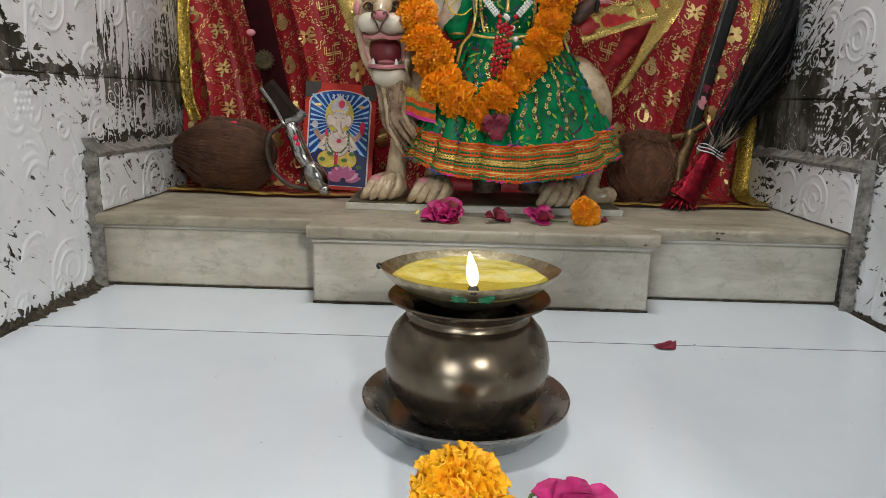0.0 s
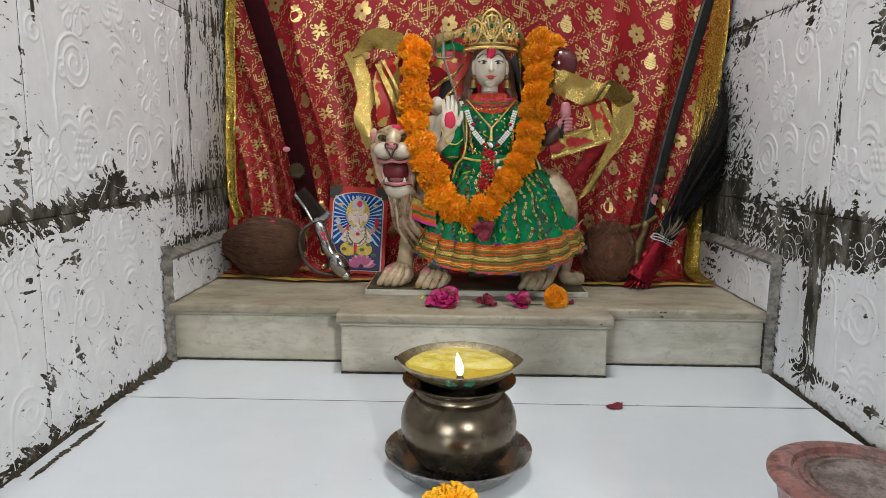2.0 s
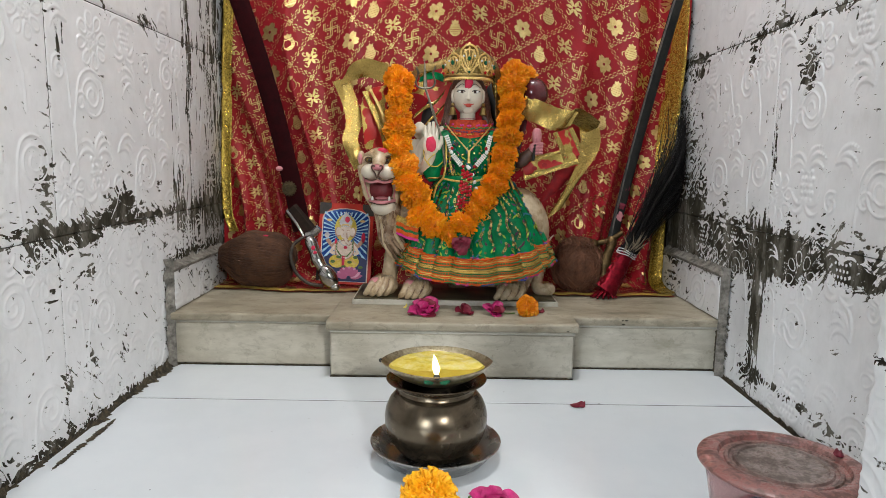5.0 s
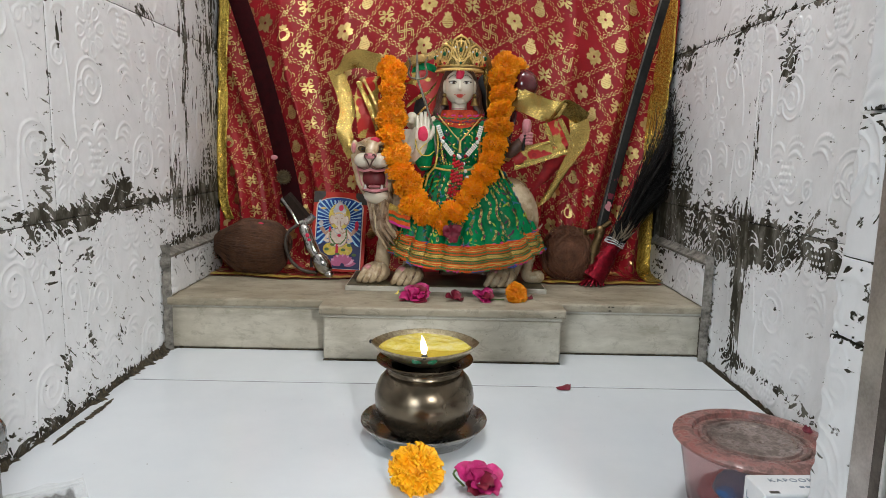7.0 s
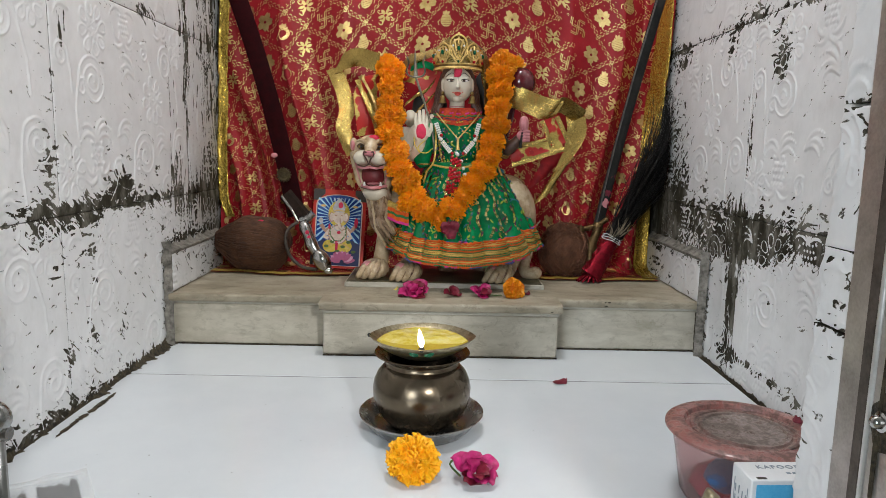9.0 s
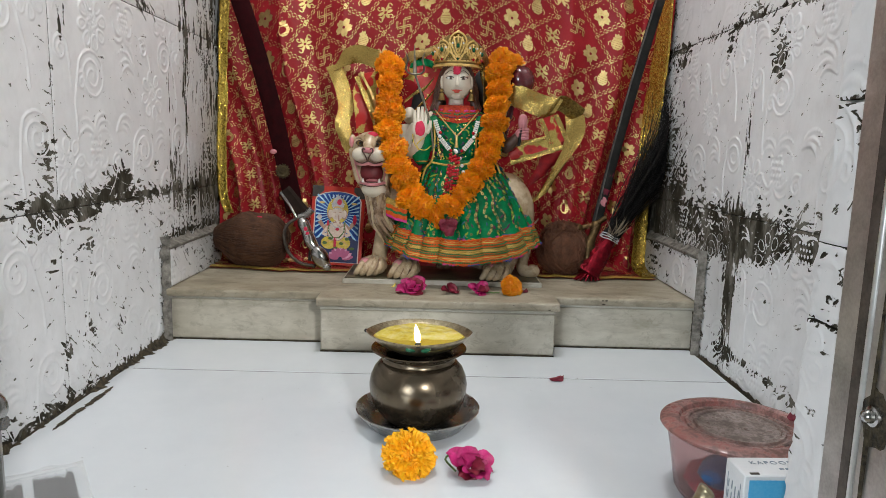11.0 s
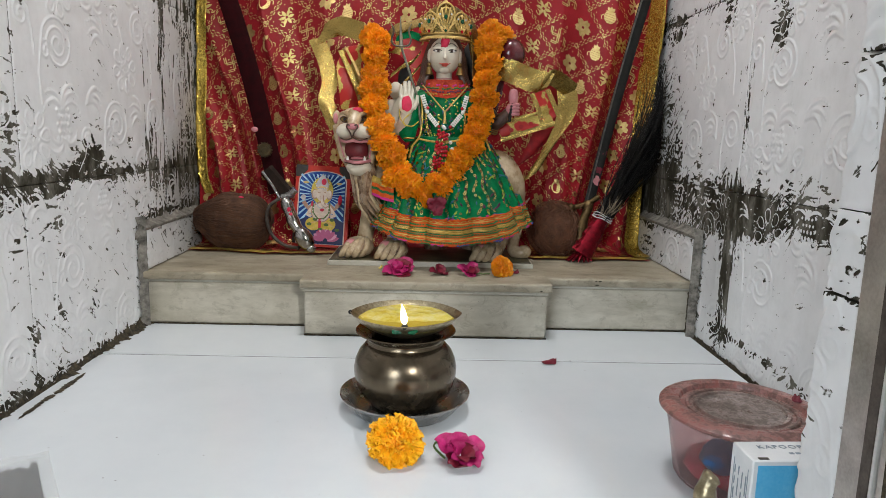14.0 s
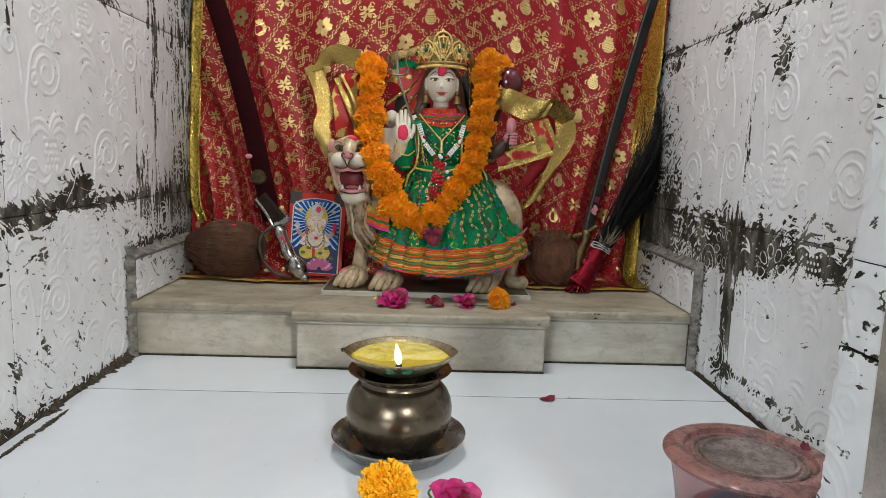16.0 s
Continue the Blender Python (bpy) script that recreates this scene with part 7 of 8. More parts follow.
flap = [(-0.062, 0.902, 0.258), (-0.042, 0.893, 0.250), (-0.022, 0.889, 0.246)]
for name, drop, wide, mt in (("over_flap", 0.0, 0.012, "gold_thread"), ("flap_stripe", 0.009, 0.008, "orange_cloth"), ("flap_stripe", 0.015, 0.006, "hem_green"), ("flap_stripe", 0.021, 0.008, "orange_cloth"), ("flap_fringe", 0.027, 0.005, "magenta")):
    part(name, Shape().ribbon(curve([(x, y - 0.04 * drop, z - drop) for x, y, z in flap], 10), wide, across=(0.15, 0, 1), waves=0.0008), M[mt], dress, "striped end of the scarf")
for pts in ([(0.024, 0.902, 0.405), (0.026, 0.896, 0.370), (0.022, 0.894, 0.335), (0.010, 0.897, 0.318), (0.004, 0.899, 0.296)], [(0.022, 0.893, 0.330), (0.045, 0.887, 0.326), (0.070, 0.885, 0.326), (0.096, 0.888, 0.330), (0.128, 0.899, 0.334)], [(0.130, 0.905, 0.350), (0.142, 0.908, 0.330), (0.150, 0.906, 0.312)]):
    part("gold_piping", Shape().tube(curve(pts, 24), 0.0019, seg=7), M["gold_thread"], dress, "pale gold piping")

# ---- crown ----
crown = thing("crown", (0.064, 0.92, 0.505), "gilt openwork crown with green stones on the statue", "crown")


def crown_point(a, h, out=0.0):
    r = 0.0425 + 0.16 * h - 3.2 * h * h + out
    return HEAD + Vector((r * math.sin(a), 0.006 - r * math.cos(a) * 0.80, 0.029 + 1.08 * h))


s = Shape()
for h, r in ((0.000, 0.0022), (0.006, 0.0016)):
    s.tube([crown_point(2 * math.pi * k / 48, h) for k in range(49)], r, seg=8)
part("band", s, M["gold_metal"], crown)
s = Shape()
for k in range(34):
    s.blob(crown_point(-1.75 + 3.5 * k / 33, -0.002, 0.002), 0.0018, seg=8, rings=6)
part("beading", s, M["gold_metal"], crown, kind="stuff")
s = Shape().grid([[crown_point(-1.5 + 3.0 * k / 40, h * (0.0045 + 0.041 * math.cos((-1.5 + 3.0 * k / 40) * 0.85) ** 0.8 + 0.004 * abs(math.sin(6 * k / 40 * math.pi / 2))) / 0.04 * 0.9, -0.001) for k in range(41)] for h in (0.0, 0.01, 0.02, 0.03, 0.04)])
part("plate", s, M["brass"], crown, "darkened backing plate")
s = Shape()
r2 = random.Random(17)
for k in range(460):
    a = r2.uniform(-1.5, 1.5)
    top = 0.0045 + 0.041 * math.cos(a * 0.85) ** 0.8
    s.blob(crown_point(a, r2.uniform(0.006, top), 0.0012), r2.uniform(0.0009, 0.0017), seg=6, rings=4)
part("granulation", s, M["sequin"], crown, "fine gold granulation", kind="stuff")
for a0, top, wide in ((0.0, 0.053, 0.42), (-0.66, 0.039, 0.36), (0.66, 0.039, 0.36), (-1.24, 0.028, 0.32), (1.24, 0.028, 0.32)):
    s = Shape()
    for scale, r in ((1.0, 0.0017), (0.68, 0.0013)):
        pts = []
        for k in range(25):
            b = -math.pi / 2 + 2 * math.pi * k / 24
            pts.append(crown_point(a0 + wide * scale * math.cos(b) * (0.78 + 0.30 * math.sin(b) - 0.26 * max(0, math.sin(b)) ** 6), 0.006 + (top - 0.006) * (0.5 + 0.5 * math.sin(b) * scale), 0.0012))
        s.tube(pts, r, seg=6)
    for k in range(7):
        b = math.pi * k / 6
        s.tube([crown_point(a0, 0.010, 0.0015), crown_point(a0 + wide * 0.85 * math.cos(b), 0.010 + (top - 0.014) * (0.3 + 0.7 * math.sin(b)), 0.0022)], [0.001, 0.0016], seg=5)
    s.blob(crown_point(a0, top + 0.001, 0.001), 0.0026, seg=8, rings=6)
    lobe = part("lobe", s, M["gold_metal"], crown, kind="stuff")
    part("stone", Shape().blob(crown_point(a0, 0.008 + top * 0.42, 0.0035), (0.0030, 0.0022, 0.0042), seg=12, rings=8), M["gem"], lobe, "dark green stone")
    part("stone", Shape().blob(crown_point(a0, 0.009, 0.0035), (0.0022, 0.0018, 0.0026), seg=12, rings=8), M["gem"] if a0 == 0 else M["bead_red"], lobe)
    for sx in (-1, 1):
        part("pearl", Shape().blob(crown_point(a0 + sx * wide * 0.5, 0.008 + top * 0.5, 0.003), 0.0018, seg=8, rings=6), M["bead_white"], lobe)

# ---- trident ----
M["trident"] = surface("dull_bronze_steel", (0.10, 0.09, 0.07), (0.24, 0.22, 0.17), 60, (0.3, 0.5), 0.85, 0.2)
tri = thing("trident", (0.02, 0.89, 0.39), "thin dark steel trident held by the statue", "trident")
TT = Vector((-0.012, 0.880, 0.486))
part("shaft", Shape().tube([(0.024, 0.886, 0.355), (0.018, 0.884, 0.40), tuple(TT)], 0.0021), M["trident"], tri)
part("prong", bar(Shape(), TT + Vector((0, 0, -0.002)), TT + Vector((-0.002, 0, 0.050)), 0.0085, 0.003, taper=0.92), M["trident"], tri)
for sx in (-1, 1):
    part("prong", Shape().tube(curve([TT, TT + Vector((0.012 * sx, 0, 0.002)), TT + Vector((0.0165 * sx, 0, 0.011)), TT + Vector((0.0130 * sx, 0, 0.025)), TT + Vector((0.0175 * sx, 0, 0.039))], 16), [0.0034] * 10 + [0.0032, 0.0034, 0.0036, 0.003, 0.0018, 0.0005], flat=0.5), M["trident"], tri)

# ---- marigold garland ----


def marigold_mesh(name, radius, flat, petals, material, seed, full=1.0):
    """A pompon of broad frilled petals set in a spiral, each fluted and rolled at its lip."""
    r2 = random.Random(seed)
    s = Shape()
    s.blob((0, 0, 0), (radius * 0.66, radius * 0.66, radius * 0.66 * flat), seg=14, rings=9)
    wide = 2.55 / math.sqrt(petals)
    for k in range(petals):
        z = 1 - (1 + full) * (k + 0.5) / petals
        a = k * 2.39996 + r2.gauss(0, 0.12)
        c = math.sqrt(max(0, 1 - z * z))
        d = Vector((c * math.cos(a), c * math.sin(a), z))
        t = Vector((-math.sin(a), math.cos(a), 0))
        tilt = r2.gauss(0, 0.75)
        q = d.cross(t)
        t, q = t * math.cos(tilt) + q * math.sin(tilt), q * math.cos(tilt) - t * math.sin(tilt)
        R = radius * r2.uniform(0.84, 1.10)
        wd = radius * wide * r2.uniform(0.75, 1.2)
        ph, lean, flute = r2.uniform(0, 6.28), r2.uniform(-0.5, 0.7), r2.uniform(0.16, 0.36)
        rows = []
        for f, ww, fr in ((0.58, 0.40, 0.0), (0.80, 0.80, 0.5), (0.95, 1.05, 1.0), (1.03, 1.12, 1.55), (1.02, 1.16, 2.05)):
            row = []
            for m in range(9):
                j = m / 4 - 1
                edge = (0.022 * math.cos(6 * j + ph) - 0.07 * j * j) if f > 0.9 else 0
                p = d * (R * (f + edge)) + t * (wd * ww * j) + q * (wd * (flute * fr * math.sin(5.0 * j + ph) + (0.5 * lean + 0.2 * j * j) * fr))
                row.append(Vector((p.x, p.y, p.z * flat)))
            rows.append(row)
        s.grid(rows)
    return mesh_of(name, s, material, 75)


garland = thing("marigold_garland", (0.04, 0.89, 0.23), "long thick garland of orange marigolds round the statue", "garland")
FLOWERS = [marigold_mesh("marigold", 0.0275, 0.80, 230, M["marigold"], k) for k in range(8)]
path = curve([(-0.072, 0.968, 0.516), (-0.062, 0.950, 0.503), (-0.062, 0.930, 0.465), (-0.060, 0.915, 0.42), (-0.055, 0.900, 0.372), (-0.042, 0.888, 0.325), (-0.018, 0.882, 0.277), (0.008, 0.880, 0.246), (0.030, 0.878, 0.231), (0.058, 0.881, 0.250), (0.092, 0.886, 0.285), (0.118, 0.892, 0.330), (0.136, 0.905, 0.385), (0.141, 0.915, 0.435), (0.140, 0.930, 0.485), (0.152, 0.950, 0.522), (0.166, 0.972, 0.516)], 400)
length = [0.0]
for a, b in zip(path, path[1:]):
    length.append(length[-1] + (b - a).length)
rng = random.Random(21)
step = 0.0300
count = int(length[-1] / step)
for k in range(count + 1):
    want = k * length[-1] / count
    i = min(range(len(length)), key=lambda j: abs(length[j] - want))
    t = (path[min(i + 3, 399)] - path[max(i - 3, 0)]).normalized()
    q = t.to_track_quat("Z", "Y")
    jit = Vector((rng.gauss(0, 0.0022), rng.gauss(0, 0.002), rng.gauss(0, 0.0022)))
    m = Matrix.LocRotScale(path[i] + jit, q @ Euler((rng.gauss(0, 0.22), rng.gauss(0, 0.22), rng.uniform(0, 6.28))).to_quaternion(), Vector((rng.uniform(0.90, 1.10), rng.uniform(0.90, 1.10), rng.uniform(0.8, 1.05))) * rng.uniform(0.88, 1.04))
    piece("marigold", FLOWERS[k * 5 % 8], garland, m)

# ---- gold-edged scarf bands ----
M["veil_net"] = foil_material("brown_gold_net", (0.12, 0.075, 0.022), (0.40, 0.27, 0.10), 0.36, 700.0, 0.2)
scarf = thing("scarf", (0.06, 0.98, 0.30), "red gauze scarf with wide gold ribbon edges on the statue", "scarf")


def band(name, pts, width, mt, across, n=26, waves=0.0004, label=""):
    return part(name, Shape().ribbon(curve(pts, n), width, 0, [Vector(a) for a in curve(across, n)] if not isinstance(across[0], (int, float)) else across, waves=waves, bow=0.11), M[mt], scarf, label, crease=70)


band("veil", [tuple(HEAD + Vector(v)) for v in ((0.016, 0.012, 0.084), (0.036, 0.010, 0.070), (0.050, 0.008, 0.048), (0.055, 0.008, 0.018), (0.056, 0.010, -0.018), (0.060, 0.016, -0.055))], 0.020, "veil_net", [(0.6, 0.9, 0.3)] * 3, label="brownish gold net falling from the crown")
band("veil", [tuple(HEAD + Vector(v)) for v in ((-0.014, 0.014, 0.082), (-0.036, 0.014, 0.064), (-0.062, 0.018, 0.055), (-0.086, 0.022, 0.050), (-0.104, 0.030, 0.034))], 0.016, "veil_net", [(-0.3, 0.5, 1.0)] * 3, label="brownish gold net falling from the crown")
band("ribbon", [(-0.085, 0.965, 0.520), (-0.120, 0.972, 0.530), (-0.150, 0.985, 0.526), (-0.176, 1.0, 0.512)], 0.036, "gold_ribbon", [(0.1, -0.3, 1), (0.0, -0.5, 1), (0.1, -0.4, 0.8), (0.4, -0.1, 0.5)])
band("ribbon", [(-0.178, 1.003, 0.512), (-0.160, 0.998, 0.470), (-0.152, 0.994, 0.430), (-0.158, 0.99, 0.395), (-0.136, 0.985, 0.345)], 0.030, "gold_ribbon", [(1, 0.1, 0.3), (1, 0.2, 0.2), (1, 0.2, 0), (1, 0.1, 0.1), (1, 0, 0.3)])
band("gauze", [(-0.088, 0.972, 0.500), (-0.110, 0.975, 0.470), (-0.108, 0.978, 0.430), (-0.104, 0.98, 0.385)], [0.05] * 26, "brocade", [(1, 0.1, 0.2)] * 4)
band("ribbon", [(-0.128, 0.970, 0.488), (-0.108, 0.966, 0.445), (-0.092, 0.962, 0.405), (-0.086, 0.96, 0.38)], 0.010, "gold_ribbon", [(1, 0.2, 0.3)] * 4)
band("ribbon", [(-0.118, 0.968, 0.492), (-0.098, 0.964, 0.455), (-0.084, 0.96, 0.415)], 0.005, "gold_metal", [(1, 0.2, 0.3)] * 3)
band("ribbon", [(-0.026, 0.965, 0.520), (0.0, 0.962, 0.532), (0.028, 0.958, 0.545), (0.06, 0.955, 0.566), (0.090, 0.955, 0.556), (0.110, 0.950, 0.525), (0.116, 0.945, 0.490), (0.124, 0.94, 0.462)], 0.014, "gold_ribbon", [(0.2, -0.4, 1), (0, -0.5, 1), (0, -0.5, 1), (0, -0.6, 0.7), (0.6, -0.6, 0.4), (1, -0.3, 0), (1, -0.3, 0), (1, -0.3, 0)])
band("gauze", [(-0.030, 0.972, 0.505), (0.0, 0.972, 0.500), (0.022, 0.97, 0.470), (0.016, 0.968, 0.43)], [0.052] * 26, "brocade", [(0.7, 0, 0.7)] * 4)
band("gauze", [(-0.025, 0.968, 0.512), (0.000, 0.965, 0.518), (0.020, 0.962, 0.512)], [0.013] * 26, "green", [(0.2, 0, 1)] * 3)
band("ribbon", [(0.022, 0.952, 0.488), (0.005, 0.950, 0.468), (-0.014, 0.948, 0.458), (-0.034, 0.946, 0.442)], 0.010, "gold_ribbon", [(0.4, -0.2, 1)] * 4)
band("ribbon", [(0.026, 0.954, 0.470), (0.006, 0.952, 0.446), (-0.010, 0.95, 0.430), (-0.030, 0.948, 0.405)], 0.009, "gold_ribbon", [(0.4, -0.2, 1)] * 4)
# black blobs fill the gaps beside the face in place of deep shade
part("shadow_cloth", Shape().blob((0.012, 0.985, 0.43), (0.035, 0.010, 0.055), seg=16, rings=10), M["black"], scarf, "black shape added for the shaded gap behind the scarf")
part("shadow_cloth", Shape().blob((0.116, 0.980, 0.455), (0.024, 0.010, 0.055), seg=16, rings=10), M["black"], scarf, "black shape added for the shaded gap behind the scarf")
# bands on the other side
band("ribbon", [(0.165, 0.945, 0.462), (0.195, 0.940, 0.452), (0.225, 0.935, 0.440), (0.255, 0.932, 0.434)], 0.042, "gold_ribbon", [(0.2, -0.2, 1), (0.2, -0.3, 1), (0.3, -0.3, 1), (0.4, -0.4, 0.8)])
band("ribbon", [(0.238, 0.928, 0.430), (0.258, 0.932, 0.446), (0.282, 0.960, 0.440), (0.312, 0.995, 0.425)], 0.034, "gold_ribbon", [(0.3, -0.5, 0.8), (0.2, -0.6, 0.8), (0.3, -0.5, 0.8), (0.4, -0.3, 0.7)])
band("ribbon", [(0.300, 0.990, 0.428), (0.303, 0.99, 0.400), (0.294, 0.985, 0.365), (0.268, 0.975, 0.320), (0.232, 0.965, 0.262)], 0.040, "gold_ribbon", [(1, 0.1, 0), (1, 0.1, 0.1), (1, 0.1, 0.4), (0.8, 0.1, 0.6), (0.8, 0.1, 0.6)])
band("gauze", [(0.262, 1.0, 0.440), (0.268, 1.0, 0.400), (0.262, 0.995, 0.350), (0.222, 0.985, 0.290)], [0.055] * 26, "red_cloth", [(1, 0.1, 0), (1, 0.1, 0.1), (1, 0.1, 0.4), (0.8, 0.1, 0.6)])
band("gauze", [(0.170, 0.945, 0.345), (0.205, 0.942, 0.357), (0.240, 0.940, 0.368), (0.266, 0.938, 0.374)], [0.036] * 26, "brocade", [(-0.2, 0, 1)] * 4)
band("ribbon", [(0.172, 0.942, 0.331), (0.207, 0.939, 0.343), (0.242, 0.937, 0.355), (0.270, 0.935, 0.364)], 0.009, "gold_ribbon", [(-0.2, 0, 1)] * 4)
band("ribbon", [(0.168, 0.942, 0.361), (0.205, 0.939, 0.372), (0.238, 0.937, 0.382)], 0.006, "gold_ribbon", [(-0.2, 0, 1)] * 3)
band("gauze", [(0.262, 0.936, 0.372), (0.252, 0.934, 0.395), (0.238, 0.932, 0.420)], [0.034] * 26, "brocade", [(1, 0, 0.4)] * 3)
band("ribbon", [(0.279, 0.934, 0.372), (0.266, 0.932, 0.398), (0.252, 0.930, 0.424)], 0.009, "gold_ribbon", [(1, 0, 0.4)] * 3)
band("ribbon", [(0.246, 0.934, 0.366), (0.236, 0.932, 0.392), (0.224, 0.930, 0.416)], 0.009, "gold_ribbon", [(1, 0, 0.4)] * 3)
for x, z, r in ((0.190, 0.350, 0.006), (0.208, 0.356, 0.006), (0.226, 0.362, 0.006)):
    part("printed_spot", Shape().slab([(x + r * 0.8 * math.cos(b), z + r * 0.7 * math.sin(b)) for b in (k * math.pi / 5 for k in range(10))], 0.0006, 0, lambda p: p + Vector((0, 0.9375, 0))), M["spot"], scarf)

# ---- bead necklaces ----
neck = thing("bead_necklace", (0.066, 0.90, 0.32), "necklace of white beads with long red bead strands", "necklace")


for a, b, mt in (((0.026, 0.893, 0.405), (0.034, 0.889, 0.382), "bead_white"), ((0.038, 0.887, 0.372), (0.052, 0.885, 0.355), "bead_white"), ((0.104, 0.893, 0.405), (0.098, 0.889, 0.382), "bead_white"), ((0.094, 0.887, 0.372), (0.080, 0.885, 0.355), "bead_white")):
    d = (Vector(b) - Vector(a)).normalized()
    side = d.cross(Vector((0, 1, 0)))
    s = Shape()
    for row in (-1, 0, 1):
        for k in range(7):
            s.blob(Vector(a).lerp(Vector(b), k / 6) + side * (0.0026 * row), 0.0019, seg=7, rings=5)
    part("white_beads", s, M[mt], neck, "woven white bead bars")
for x, z in ((0.035, 0.377), (0.097, 0.377), (0.066, 0.350), (0.064, 0.352), (0.073, 0.338), (0.077, 0.325), (0.080, 0.314)):
    part("white_bead", Shape().blob((x, 0.882, z), 0.0034, seg=10, rings=7), M["bead_white"], neck)
for x, z in ((0.036, 0.384), (0.096, 0.384), (0.056, 0.352), (0.076, 0.352)):
    part("red_bead", Shape().blob((x, 0.884, z), 0.0030, seg=10, rings=7), M["bead_red"], neck)
for k, (x0, x1, zt) in enumerate(((0.056, 0.044, 0.262), (0.060, 0.050, 0.268), (0.064, 0.055, 0.256), (0.067, 0.062, 0.272), (0.071, 0.068, 0.284))):
    n = int((0.345 - zt) / 0.0062)
    for i in range(n):
        t = min(1.0, (i + 0.5 * (k % 2) + 0.23 * k) / (n - 0.4))
        p = (x0 + (x1 - x0) * t, 0.880 - 0.006 * math.sin(math.pi * t) + 0.002 * (k % 2), 0.345 - (0.345 - zt) * t)
        part("red_bead" if i % 4 != 2 else "gold_bead", Shape().blob(p, 0.0033 if i % 4 != 2 else 0.002, seg=9, rings=6), M["bead_red"] if i % 4 != 2 else M["sequin"], neck)
for sx in (-1, 1):
    part("gold_chain", Shape().tube(curve([(0.066 + 0.040 * sx, 0.915, 0.425), (0.066 + 0.022 * sx, 0.898, 0.403), (0.066 + 0.006 * sx, 0.890, 0.385), (0.066, 0.888, 0.378)], 14), 0.0013, seg=6), M["gold_metal"], neck)
part("gold_pendant", Shape().tube([(0.066, 0.888, 0.380), (0.066, 0.887, 0.368), (0.066, 0.887, 0.358)], [0.0025, 0.0022, 0.0036]), M["gold_metal"], neck)
ribbon_ob = thing("yellow_thread", (0.0, 0.88, 0.36), "yellow thread bow tied on the statue's wrist", "thread")
for pts in (((0.006, 0.880, 0.374), (-0.006, 0.880, 0.362), (-0.002, 0.876, 0.352)), ((-0.004, 0.876, 0.353), (-0.012, 0.876, 0.366), (-0.014, 0.880, 0.380)), ((-0.004, 0.876, 0.353), (0.010, 0.874, 0.352), (0.020, 0.876, 0.360))):
    part("strand", Shape().tube(curve(pts, 10), 0.0019, seg=6, flat=0.5), M["picture_yellow"], ribbon_ob)

# ---- oil lamp: plate, pot and bowl ----
PX, PY = 0.0165, 0.482
plate = whole("steel_plate", Shape().lathe([(0.0, 0.004), (0.058, 0.004), (0.061, 0.0045), (0.066, 0.009), (0.0715, 0.0170), (0.0775, 0.0215), (0.0815, 0.0240), (0.0828, 0.0236), (0.0825, 0.0222), (0.0790, 0.0190), (0.0735, 0.0140), (0.0675, 0.0060), (0.0630, 0.0012), (0.058, 0.0004), (0.0, 0.0004)], (PX, PY, 0), 96, 0, lambda a, r, z: 0.97), M["dark_steel"], "shallow dark steel plate under the lamp pot", "plate")

pot = thing("brass_pot", (PX, PY, 0.0045), "round browned brass pot standing on a steel plate", "pot")
part("body", Shape().lathe([(0.0, 0.0045), (0.030, 0.0045), (0.036, 0.0060), (0.045, 0.0120), (0.0535, 0.0220), (0.0595, 0.0340), (0.0625, 0.0465), (0.0630, 0.0560), (0.0612, 0.0660), (0.0568, 0.0760), (0.0505, 0.0835), (0.0467, 0.0868), (0.0440, 0.0868), (0.0480, 0.0820), (0.0540, 0.0740), (0.0590, 0.0560), (0.0500, 0.0250), (0.0, 0.0100)], (PX, PY, 0), 96), M["pot"], pot)
part("neck", Shape().lathe([(0.0467, 0.0868), (0.0450, 0.0900), (0.0455, 0.0925), (0.0490, 0.0955), (0.0460, 0.0960), (0.0430, 0.0935), (0.0420, 0.0900), (0.0440, 0.0868), (0.0467, 0.0868)], (PX, PY, 0), 96), M["pot"], pot)
part("rim", Shape().lathe([(0.0490, 0.0955), (0.0550, 0.0985), (0.0600, 0.1008), (0.0612, 0.1020), (0.0606, 0.1030), (0.0560, 0.1018), (0.0480, 0.0985), (0.0460, 0.0960), (0.0490, 0.0955)], (PX, PY, 0), 96), M["pot"], pot)


def lip(a, r, z):
    """The bowl's rim is drawn out to a point on three sides."""
    k = min(1.0, max(0.0, (r - 0.02) / 0.045))
    peak = 0.0
    for at, size, wide in ((0.0, 0.10, 0.34), (math.pi, 0.10, 0.34), (1.5 * math.pi, 0.05, 0.24)):
        d = abs((a - at + math.pi) % (2 * math.pi) - math.pi)
        peak = max(peak, size * math.exp(-(d / wide) ** 1.4))
    return 1 + peak * k


